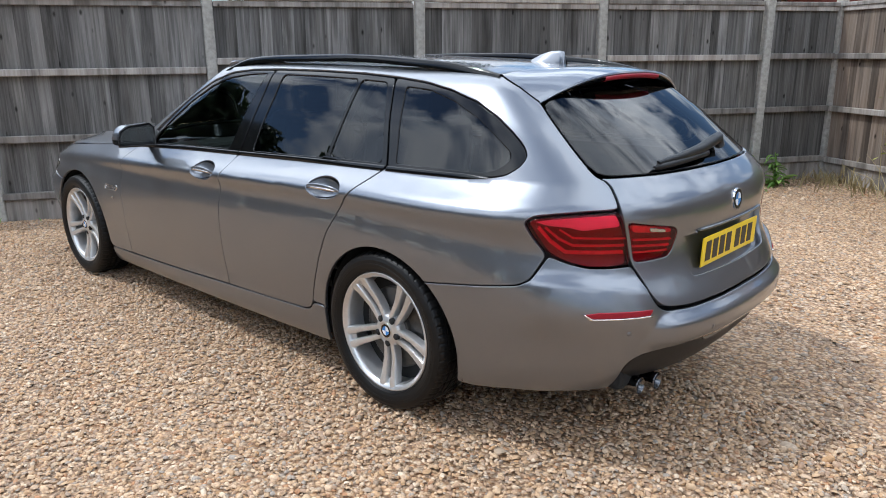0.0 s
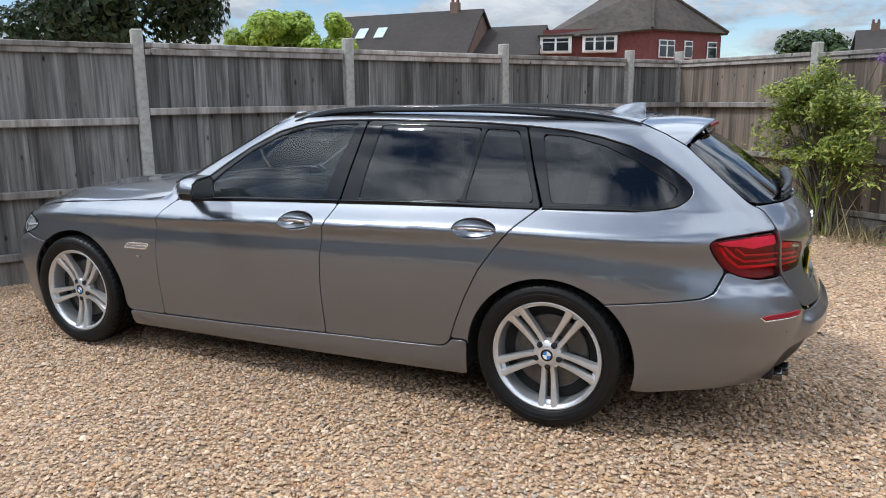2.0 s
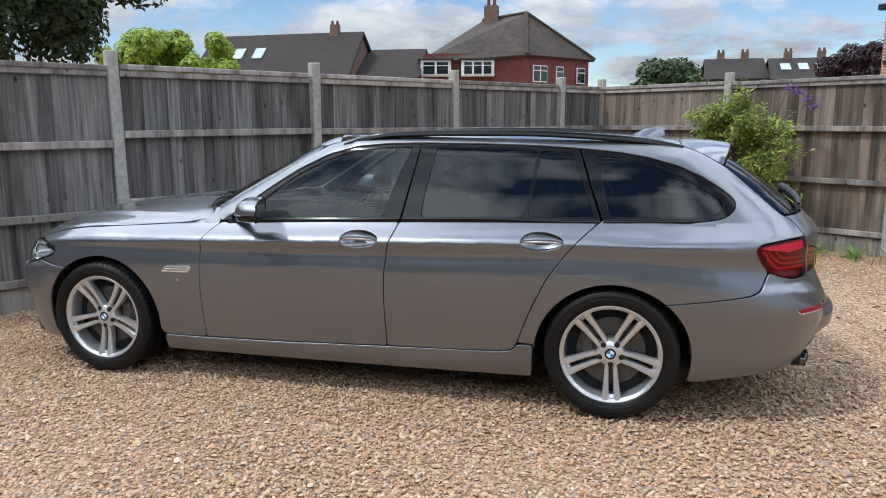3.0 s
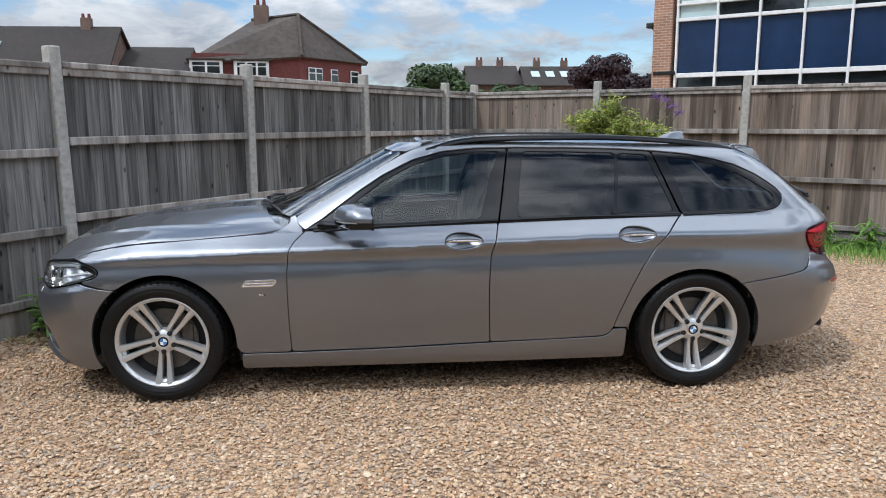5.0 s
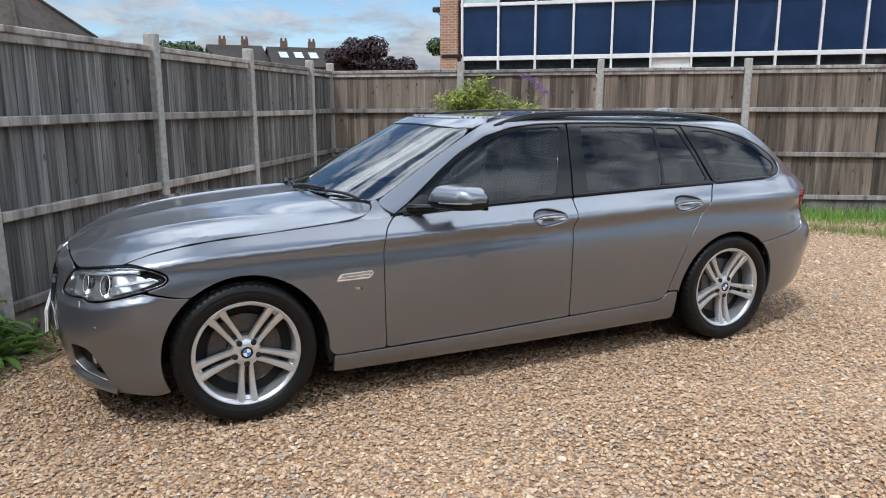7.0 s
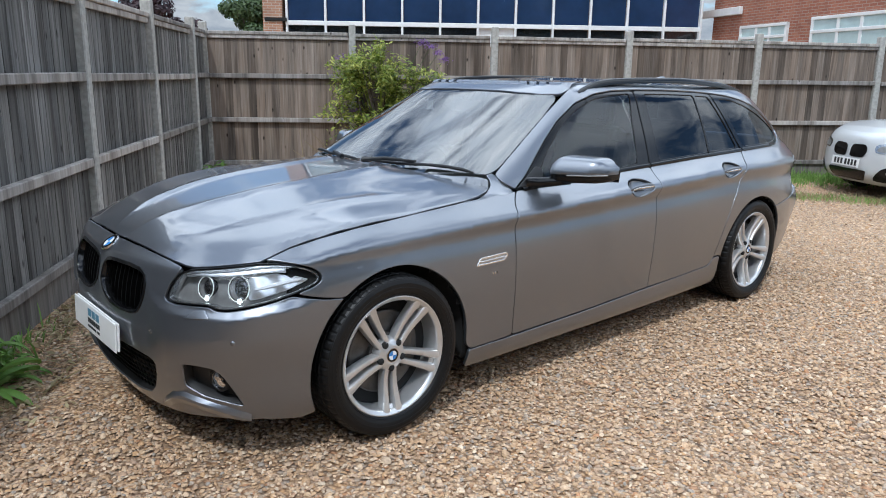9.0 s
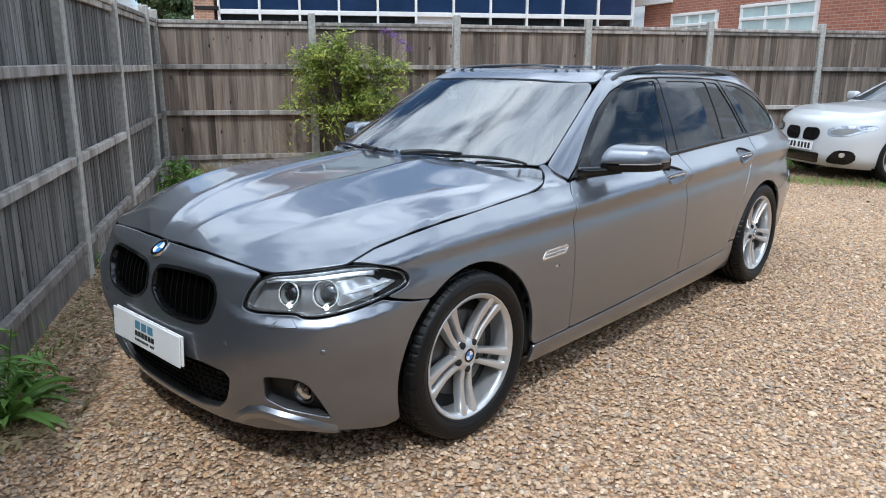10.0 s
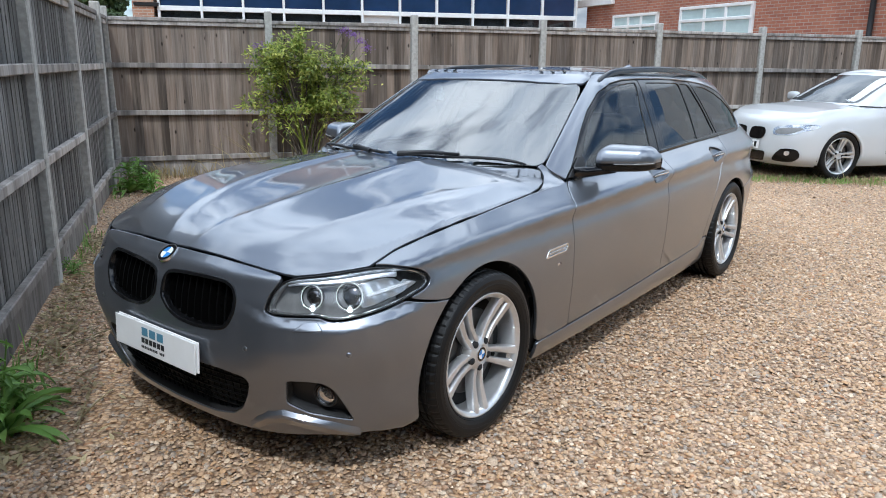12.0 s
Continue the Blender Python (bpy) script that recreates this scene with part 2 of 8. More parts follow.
PAINT = paint_mat("grey_metallic_paint", (0.182, 0.195, 0.220), 0.87, 0.34)
WHITE_PAINT = paint_mat("white_paint", (0.50, 0.51, 0.515), 0.0, 0.35, False)
GLOSS_BLACK = simple("gloss_black", (0.005, 0.005, 0.0055), 0.10, 0, 0.2, 30, spec=0.32)
TRIM_BLACK = simple("black_plastic", (0.009, 0.009, 0.0095), 0.5, 0, 0.25, 60, 0.0006)
SATIN_BLACK = simple("satin_black", (0.0035, 0.0035, 0.0035), 0.5, 0, 0.2, 30, spec=0.1)
# black of liners and underbody; in hollows it stands in for shade
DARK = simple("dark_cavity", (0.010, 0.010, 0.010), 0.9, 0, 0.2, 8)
RUBBER = simple("tyre_rubber", (0.0045, 0.0045, 0.0047), 0.48, 0, 0.3, 25, 0.0008, spec=0.3)
ALLOY = simple("silver_alloy", (0.62, 0.62, 0.62), 0.30, 0.72, 0.06, 40, coat=0.5)
DULL_STEEL = simple("brake_steel", (0.11, 0.105, 0.10), 0.45, 0.8, 0.3, 30)
MIRROR_GLASS = simple("mirror_glass", (0.42, 0.44, 0.45), 0.05, 1.0, 0.03, 10)
CHROME = simple("bright_chrome", (0.78, 0.78, 0.78), 0.10, 1.0, 0.04, 20)
GLASS = glass_mat("clear_glass", (0.76, 0.88, 0.88), 0.80, 1.6)
SCREEN_GLASS = glass_mat("windscreen_glass", (0.82, 0.92, 0.92), 0.85, 2.9)
PRIVACY = glass_mat("privacy_glass", (0.50, 0.62, 0.78), 0.16, 1.56)
LENS = glass_mat("lamp_lens", (0.97, 0.98, 1.0), 0.95, 1.5)
CABIN = simple("black_leather", (0.030, 0.029, 0.028), 0.55, 0, 0.3, 40, 0.001)
WHITE_PLATE = simple("plate_white", (0.80, 0.80, 0.79), 0.35, 0, 0.05, 8)
YELLOW_PLATE = simple("plate_yellow", (0.85, 0.60, 0.015), 0.35, 0, 0.05, 8)
INK = simple("plate_ink", (0.012, 0.012, 0.014), 0.4)
TEAL_INK = simple("teal_ink", (0.10, 0.25, 0.36), 0.4)
BLUE_ENAMEL = simple("blue_enamel", (0.05, 0.22, 0.55), 0.2, coat=0.5)
WHITE_ENAMEL = simple("white_enamel", (0.80, 0.82, 0.84), 0.2, coat=0.5)
FENCE_WOOD = wood_mat("weathered_board", (0.035, 0.033, 0.031), (0.270, 0.262, 0.250), (0.180, 0.166, 0.147))
FENCE_BROWN = wood_mat("brown_board", (0.085, 0.066, 0.052), (0.28, 0.232, 0.192), (0.23, 0.160, 0.112))
RAIL_WOOD = wood_mat("weathered_rail", (0.17, 0.155, 0.14), (0.42, 0.39, 0.36), (0.33, 0.28, 0.235))
CONCRETE = simple("old_concrete", (0.40, 0.385, 0.35), 0.9, 0, 0.28, 26, 0.003)
GRAVEL = gravel_mat()
PEBBLE = pebble_mat()


# ---------------------------------------------------------------- mesh helpers
def mesh_from(name, verts, faces, mat, smooth=False):
    me = bpy.data.meshes.new(name)
    me.from_pydata([tuple(v) for v in verts], [], faces)
    if mat:
        me.materials.append(mat)
    if smooth:
        me.polygons.foreach_set("use_smooth", [True] * len(me.polygons))
    me.update()
    return me


def part(name, bm, mat, parent=None, label="", smooth=False):
    """Links a bmesh or a mesh as one object under a thing."""
    if isinstance(bm, bmesh.types.BMesh):
        me = bpy.data.meshes.new(name)
        bm.to_mesh(me)
        bm.free()
        me.materials.append(mat)
        if smooth:
            me.polygons.foreach_set("use_smooth", [True] * len(me.polygons))
    else:
        me = bm
        if mat and not me.materials:
            me.materials.append(mat)
    ob = new(name, me)
    if parent:
        ob.parent = parent
    if label:
        ob["label"] = label
    return ob


def thing(name, label, category, m=None, group="", kind=""):
    ob = new(name)
    if m is not None:
        ob.matrix_world = m
    return tagged(ob, label, category, group, kind)


def box_bm(size, at=(0, 0, 0), bevel=0.0, seg=1, bm=None, rot=None):
    """A box of that size, centred at a point, with bevelled edges."""
    b = bmesh.new()
    bmesh.ops.create_cube(b, size=1.0)
    bmesh.ops.scale(b, vec=size, verts=b.verts)
    if bevel:
        bmesh.ops.bevel(b, geom=b.edges[:], offset=bevel, segments=seg, affect="EDGES", profile=0.5)
    if rot is not None:
        bmesh.ops.transform(b, matrix=rot, verts=b.verts)
    bmesh.ops.translate(b, vec=at, verts=b.verts)
    if bm is None:
        return b
    me = bpy.data.meshes.new("tmp")
    b.to_mesh(me)
    b.free()
    bm.from_mesh(me)
    bpy.data.meshes.remove(me)
    return bm


def tube(points, radius, sides=8):
    """A round bar along points (one radius or one for each)."""
    pts = [Vector(p) for p in points]
    n = len(pts)
    rad = radius if isinstance(radius, (list, tuple)) else [radius] * n
    verts, faces = [], []
    up = Vector((0, 0, 1))
    for i, p in enumerate(pts):
        d = (pts[min(i + 1, n - 1)] - pts[max(i - 1, 0)]).normalized()
        a = d.cross(up if abs(d.z) < 0.95 else Vector((1, 0, 0))).normalized()
        b = d.cross(a).normalized()
        for k in range(sides):
            w = 2 * math.pi * k / sides
            verts.append(p + (a * math.cos(w) + b * math.sin(w)) * rad[i])
    for i in range(n - 1):
        for k in range(sides):
            k2 = (k + 1) % sides
            faces.append((i * sides + k, i * sides + k2, (i + 1) * sides + k2, (i + 1) * sides + k))
    faces.append(tuple(range(sides)))
    faces.append(tuple(range(n * sides - 1, (n - 1) * sides - 1, -1)))
    return verts, faces


def lathe(profile, seg=48, axis="Y", close=False):
    """Turns (radius, height) pairs round the y axis."""
    verts, faces = [], []
    n = len(profile)
    for k in range(seg):
        a = 2 * math.pi * k / seg
        for r, h in profile:
            verts.append((r * math.cos(a), h, r * math.sin(a)))
    for k in range(seg):
        k2 = (k + 1) % seg
        for i in range(n - 1 if not close else n):
            j = (i + 1) % n
            faces.append((k * n + i, k * n + j, k2 * n + j, k2 * n + i))
    return verts, faces


# ---------------------------------------------------------------- ground
def build_ground():
    """One sheet to the horizon, finer and slightly uneven near the yard."""
    xs = np.unique(np.concatenate([np.linspace(-900, -12, 14), np.linspace(-12, 14, 66), np.linspace(14, 900, 14)]))
    ys = np.unique(np.concatenate([np.linspace(-900, -12, 14), np.linspace(-12, 10, 56), np.linspace(10, 900, 16)]))
    verts = []
    for y in ys:
        for x in xs:
            near = max(0.0, 1 - max(abs(x), abs(y)) / 14)
            verts.append((x, y, -0.012 + near * 0.012 * noise.noise((x * 0.8, y * 0.8, 0)) - (0.0 if near else 0.06)))
    n = len(xs)
    faces = [(j * n + i, j * n + i + 1, (j + 1) * n + i + 1, (j + 1) * n + i) for j in range(len(ys) - 1) for i in range(n - 1)]
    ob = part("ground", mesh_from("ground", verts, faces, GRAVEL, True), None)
    return tagged(ob, "loose golden-brown flint gravel covering the whole yard", "ground", kind="structure")


def pebble_field(name, x0, x1, y0, y1, count, size, seed, keep, label):
    """Loose stones as one joined mesh: rounded flat chips turned and tilted at random, open below."""
    rng = np.random.default_rng(seed)
    ring = np.arange(6) * math.pi / 3
    unit = np.concatenate([np.stack([np.cos(ring), np.sin(ring), np.full(6, -.35)], 1),
                           np.stack([.72 * np.cos(ring + .5), .72 * np.sin(ring + .5), np.full(6, .72)], 1), [[0, 0, 1.0]]])
    tri = np.array([(i, (i + 1) % 6, 6 + i) for i in range(6)] + [((i + 1) % 6, 6 + (i + 1) % 6, 6 + i) for i in range(6)] + [(6 + i, 6 + (i + 1) % 6, 12) for i in range(6)])
    x, y = rng.uniform(x0, x1, count), rng.uniform(y0, y1, count)
    ok = keep(x, y)
    x, y = x[ok], y[ok]
    n = len(x)
    s = size * rng.lognormal(0, 0.30, n)
    dims = np.stack([s * rng.uniform(0.85, 1.3, n), s * rng.uniform(0.6, 0.95, n), s * rng.uniform(0.30, 0.58, n)], 1)
    v = unit[None] * dims[:, None] * rng.uniform(0.80, 1.2, (n, 13, 1))
    a, b, c = rng.uniform(0, 6.283, n), rng.normal(0, 0.24, n), rng.normal(0, 0.24, n)
    ca, sa, cb, sb, cc, sc = np.cos(a), np.sin(a), np.cos(b), np.sin(b), np.cos(c), np.sin(c)
    v = np.stack([v[..., 0], v[..., 1] * cb[:, None] - v[..., 2] * sb[:, None], v[..., 1] * sb[:, None] + v[..., 2] * cb[:, None]], -1)
    v = np.stack([v[..., 0] * cc[:, None] + v[..., 2] * sc[:, None], v[..., 1], -v[..., 0] * sc[:, None] + v[..., 2] * cc[:, None]], -1)
    v = np.stack([v[..., 0] * ca[:, None] - v[..., 1] * sa[:, None], v[..., 0] * sa[:, None] + v[..., 1] * ca[:, None], v[..., 2]], -1)
    v += np.stack([x, y, rng.uniform(-0.0085, 0.0, n)], 1)[:, None]
    f = tri[None] + (np.arange(n) * 13)[:, None, None]
    me = bpy.data.meshes.new(name)
    me.vertices.add(n * 13)
    me.vertices.foreach_set("co", v.ravel())
    me.loops.add(n * 54)
    me.loops.foreach_set("vertex_index", f.ravel().astype(np.int32))
    me.polygons.add(n * 18)
    me.polygons.foreach_set("loop_start", np.arange(0, n * 54, 3, dtype=np.int32))
    me.update()
    me.validate()
    me.materials.append(PEBBLE)
    return tagged(new(name, me), label, "gravel", kind="stuff")


ground = build_ground()

# ---------------------------------------------------------------- fence
FA = [Vector((-2.692, 0.88, 0)), Vector((1.054, 6.519, 0))]      # side fence line, first post to the corner
FB = [Vector((1.054, 6.519, 0)), Vector((7.484, 2.142, 0))]      # end fence line from the corner
A_DIR, B_DIR = (FA[1] - FA[0]).normalized(), (FB[1] - FB[0]).normalized()
A_IN, B_IN = Vector((A_DIR.y, -A_DIR.x, 0)), Vector((B_DIR.y, -B_DIR.x, 0))   # towards the yard


def post_mesh():
    """Slotted concrete post, slightly tapered, with a weathered chamfered head."""
    b = box_bm((0.105, 0.115, 2.16), (0, 0, 0.98), 0.010, 1)
    for v in b.verts:
        if v.co.z > 2.0:
            v.co.x *= 0.86
            v.co.y *= 0.86
        v.co += Vector(noise.noise_vector(v.co * 9)) * 0.002
    me = bpy.data.meshes.new("fence_post")
    b.to_mesh(me)
    b.free()
    me.materials.append(CONCRETE)
    return me


POST = post_mesh()


def board_meshes(height):
    """Four feather-edged boards, each sawn a little differently."""
    out = []
    for k in range(4):
        w = 0.122
        b = bmesh.new()
        cut = [(-w / 2, 0.0), (w / 2, 0.0), (w / 2, 0.010), (-w / 2, 0.020)]
        ring = []
        for z in (0.0, height * 0.34, height * 0.67, height + (0.0, 0.006, -0.004, 0.003)[k]):
            j = Vector(noise.noise_vector((k * 7.3, z * 2.1, 0.5))) * 0.004
            ring.append([b.verts.new((x + j.x, y + j.y * 0.5, z)) for x, y in cut])
        for r0, r1 in zip(ring, ring[1:]):
            for i in range(4):
                b.faces.new((r0[i], r0[(i + 1) % 4], r1[(i + 1) % 4], r1[i]))
        b.faces.new(ring[-1])
        b.faces.new(ring[0][::-1])
        me = bpy.data.meshes.new("board")
        b.to_mesh(me)
        b.free()
        out.append(me)
    return out


def rail_mesh(length, depth, height, bev=0.006):
    b = box_bm((length, depth, height), (0, 0, 0), bev, 1)
    me = bpy.data.meshes.new("rail")
    b.to_mesh(me)
    b.free()
    me.materials.append(RAIL_WOOD)
    return me


BOARDS = {"grey": board_meshes(1.72), "brown": board_meshes(1.72)}
for me in BOARDS["grey"]:
    me.materials.append(FENCE_WOOD)
for me in BOARDS["brown"]:
    me.materials.append(FENCE_BROWN)


def fence_bay(p0, p1, inward, tone, rng, posts_group, top=1.93, drop=0.0):
    """One bay between two posts: boards behind, three rails in front, capping and gravel board."""
    d = p1 - p0
    length = d.length - 0.10
    mid = (p0 + p1) / 2
    # local x along the bay, local y out of the yard
    m = Matrix((( d.normalized().x, -inward.x, 0, mid.x), (d.normalized().y, -inward.y, 0, mid.y), (0, 0, 1, 0), (0, 0, 0, 1)))
    word = {"grey": "weathered dark grey", "brown": "weathered brown"}[tone]
    bay = thing("closeboard_fence", f"{word} timber closeboard fence bay between concrete posts", "fence", m, posts_group)
    n = max(3, round(length / 0.104))
    pitch = length / n
    for i in range(n):
        ob = part("board", BOARDS[tone][rng.randrange(4)], None, bay)
        ob.matrix_basis = pose(-length / 2 + (i + 0.5) * pitch + rng.uniform(-0.004, 0.004), 0.0, 0.17 + rng.uniform(-0.006, 0.004), 0, rng.uniform(-0.25, 0.25), rng.uniform(1.0, 2.6))
    for name, z, dep, hei, y in (("rail", 1.375 - drop, 0.05, 0.062, -0.030), ("rail", 0.795 - drop, 0.05, 0.062, -0.030), ("rail", 0.22, 0.05, 0.062, -0.030),
                                 ("capping", top, 0.075, 0.045, -0.004), ("gravel_board", 0.085, 0.030, 0.20, -0.006)):
        key = (round(length, 3), dep, hei)
        if key not in RAILS:
            RAILS[key] = rail_mesh(length, dep, hei)
        ob = part(name, RAILS[key], None, bay)
        ob.matrix_basis = pose(0, y, z + rng.uniform(-0.006, 0.006), 0, rng.uniform(-0.3, 0.3), 0)
    # thin counter rail under the capping
    key = (round(length, 3), 0.02, 0.05)
    if key not in RAILS:
        RAILS[key] = rail_mesh(length, 0.02, 0.05, 0.004)
    part("top_rail", RAILS[key], None, bay).matrix_basis = pose(0, -0.018, top - 0.048, 0, 0, 0)
    return bay


RAILS = {}


def build_fences():
    rng = random.Random(5)
    step = 1.94
    a_posts = [FA[0] + A_DIR * step * k for k in range(-4, 4)]
    b_posts = [FB[0] + B_DIR * step * k for k in range(0, 10)]
    a_posts.append(FB[0])
    for pts, inward, tone, grp in ((a_posts, A_IN, "grey", "side fence panels"), (b_posts, B_IN, "brown", "end fence panels")):
        for k, (p0, p1) in enumerate(zip(pts, pts[1:])):
            fence_bay(p0, p1, inward, tone, rng, grp, drop=0.08 if tone == "grey" and k < 4 else 0.0)
    for k, p in enumerate(a_posts + b_posts[1:]):
        on_a = k < len(a_posts)
        d = A_DIR if on_a else B_DIR
        ob = part("fence_post", POST, None)
        ob.matrix_world = pose(p.x, p.y, rng.uniform(-0.02, 0.015), rng.uniform(-0.5, 0.5), rng.uniform(-0.5, 0.5), math.degrees(math.atan2(d.y, d.x)))
        tagged(ob, "weathered grey slotted concrete fence post", "fence post", "fence posts")


build_fences()

# ---------------------------------------------------------------- the car's skin
from mathutils.bvhtree import BVHTree
from mathutils.geometry import delaunay_2d_cdt


def spline(p, t, tn):
    """Natural cubic through the points p at the knots t, read at tn."""
    p, t, tn = np.asarray(p, float), np.asarray(t, float), np.asarray(tn, float)
    n = len(t)
    h = np.diff(t)
    a = np.zeros((n, n))
    r = np.zeros((n,) + p.shape[1:])
    a[0, 0] = a[-1, -1] = 1
    for i in range(1, n - 1):
        a[i, i - 1], a[i, i], a[i, i + 1] = h[i - 1], 2 * (h[i - 1] + h[i]), h[i]
        r[i] = 3 * ((p[i + 1] - p[i]) / h[i] - (p[i] - p[i - 1]) / h[i - 1])
    c = np.linalg.solve(a, r)
    k = np.clip(np.searchsorted(t, tn, side="right") - 1, 0, n - 2)
    hk = h[k]
    u = tn - t[k]
    if p.ndim > 1:
        hk, u = hk[:, None], u[:, None]
    b = (p[k + 1] - p[k]) / hk - hk * (2 * c[k] + c[k + 1]) / 3
    d = (c[k + 1] - c[k]) / (3 * hk)
    return p[k] + b * u + c[k] * u ** 2 + d * u ** 3


FRONT_PHI = (0, 10, 21, 33, 46, 59, 71, 81)
SIDE_X = (-1.30, -1.02, -0.72, -0.25, 0.3, 0.8, 1.15)
REAR_PHI = (81, 71, 59, 46, 33, 21, 10, 0)


def ring(zs, ws, xn, xt, pf, pr, q, xcf, xcr, side_x, nose=1.0):
    """One level line round half the car, from the middle of the nose to the middle of the tail.
    zs: heights at nose, forward quarter, rear quarter, tail. ws: half widths ahead, amidships, astern."""
    zn, zf, zb, zt = zs
    wf, wm, wr = ws
    pts = []
    for phi in FRONT_PHI:
        f = radians(phi)
        cx = math.cos(f) ** (2 / pf)
        pts.append((xcf - (xcf - xn) * cx, wf * math.sin(f) ** (2 / q), zn + (zf - zn) * (1 - cx ** 1.5) ** nose))
    span = side_x[-1] - side_x[0]
    for x in side_x:
        u = (x - side_x[0]) / span
        w = wf * (1 - u) * (1 - 2 * u) + 4 * wm * u * (1 - u) + wr * u * (2 * u - 1)
        pts.append((x, w, zf + (zb - zf) * u))
    for phi in REAR_PHI:
        f = radians(phi)
        cx = math.cos(f) ** (2 / pr)
        pts.append((xcr + (xt - xcr) * cx, wr * math.sin(f) ** (2 / q), zt + (zb - zt) * (1 - cx ** 1.3)))
    return np.array(pts)


def loft(rings, n_col, n_row, first=0, last=None):
    """A fine grid through the level lines; mirrored neighbours keep nose and tail square to the middle plane."""
    net = np.array(rings)
    seg = np.linalg.norm(np.diff(net, axis=1), axis=2).mean(0)
    m = np.array([1, -1, 1])
    net = np.concatenate([net[:, 3:0:-1] * m, net, net[:, -2:-5:-1] * m], 1)
    seg = np.concatenate([seg[2::-1], seg, seg[:-4:-1]])
    t = np.concatenate([[0], np.cumsum(seg)])
    cols = np.linspace(t[3], t[-4], n_col)
    net = np.array([spline(r, t, cols) for r in net])
    d = np.linalg.norm(np.diff(net, axis=0), axis=2).mean(1)
    v = np.concatenate([[0], np.cumsum(d)])
    last = len(rings) - 1 if last is None else last
    rows = np.linspace(v[first], v[last], n_row)
    flat = spline(net.reshape(len(rings), -1), v, rows)
    return flat.reshape(n_row, n_col, 3)


# level lines of the lower body, sill to belt
BODY = [
    ring((0.138, 0.150, 0.155, 0.275), (0.850, 0.858, 0.845), -2.250, 2.50, 3.6, 3.6, 2.6, -1.5, 1.5, SIDE_X),
    ring((0.205, 0.205, 0.205, 0.345), (0.876, 0.886, 0.870), -2.278, 2.555, 3.6, 3.6, 2.6, -1.5, 1.5, SIDE_X),
    ring((0.30, 0.275, 0.31, 0.43), (0.893, 0.893, 0.888), -2.304, 2.59, 3.6, 3.6, 2.6, -1.5, 1.5, SIDE_X),
    ring((0.41, 0.42, 0.45, 0.50), (0.905, 0.907, 0.905), -2.328, 2.605, 3.6, 3.5, 2.6, -1.5, 1.5, SIDE_X),
    ring((0.52, 0.55, 0.59, 0.575), (0.910, 0.915, 0.916), -2.326, 2.590, 3.6, 3.5, 2.6, -1.5, 1.5, SIDE_X),
    ring((0.605, 0.645, 0.69, 0.635), (0.905, 0.915, 0.917), -2.316, 2.562, 3.6, 3.4, 2.6, -1.5, 1.5, SIDE_X),
    ring((0.66, 0.71, 0.76, 0.70), (0.896, 0.907, 0.909), -2.303, 2.535, 3.5, 3.3, 2.6, -1.5, 1.5, SIDE_X),
    ring((0.70, 0.765, 0.83, 0.79), (0.884, 0.900, 0.900), -2.290, 2.525, 3.3, 3.3, 2.6, -1.5, 1.5, SIDE_X),
    ring((0.732, 0.804, 0.880, 0.885), (0.882, 0.917, 0.907), -2.28, 2.530, 3.1, 3.4, 2.6, -1.5, 1.5, SIDE_X, 1.3),
    ring((0.755, 0.853, 0.935, 0.955), (0.840, 0.866, 0.852), -2.258, 2.505, 2.9, 3.8, 2.6, -1.5, 1.5, SIDE_X, 1.5),
    ring((0.778, 0.897, 0.985, 1.005), (0.795, 0.812, 0.795), -2.228, 2.455, 2.8, 4.4, 2.6, -1.5, 1.5, SIDE_X, 1.6),
]
GSIDE = (-0.05, 0.10, 0.25, 0.45, 0.7, 1.0, 1.25)
# level lines of the cabin, belt to roof edge
CABIN_RINGS = [
    ring((0.975, 0.956, 0.991, 1.010), (0.805, 0.812, 0.795), -1.02, 2.452, 5.0, 4.4, 2.6, -0.15, 1.4, GSIDE),
    ring((1.075, 1.055, 1.075, 1.09), (0.765, 0.772, 0.755), -0.835, 2.345, 5.0, 4.8, 2.7, 0.0, 1.4, GSIDE),
    ring((1.185, 1.165, 1.175, 1.18), (0.715, 0.722, 0.708), -0.62, 2.225, 5.0, 5.2, 2.8, 0.12, 1.4, GSIDE),
    ring((1.295, 1.275, 1.270, 1.265), (0.660, 0.670, 0.655), -0.40, 2.095, 5.0, 5.6, 2.9, 0.22, 1.4, GSIDE),
    ring((1.362, 1.365, 1.345, 1.320), (0.600, 0.618, 0.600), -0.265, 2.00, 5.0, 6.0, 3.0, 0.3, 1.4, GSIDE),
    ring((1.388, 1.405, 1.382, 1.345), (0.545, 0.565, 0.548), -0.20, 1.96, 5.0, 6.0, 3.0, 0.3, 1.4, GSIDE),
]


def grid_faces(nr, nc, off=0, flip=False):
    f = [(off + r * nc + c, off + r * nc + c + 1, off + (r + 1) * nc + c + 1, off + (r + 1) * nc + c) for r in range(nr - 1) for c in range(nc - 1)]
    return [q[::-1] for q in f] if flip else f


body_grid = loft(BODY, 240, 90)
cabin_grid = loft(CABIN_RINGS, 240, 60)


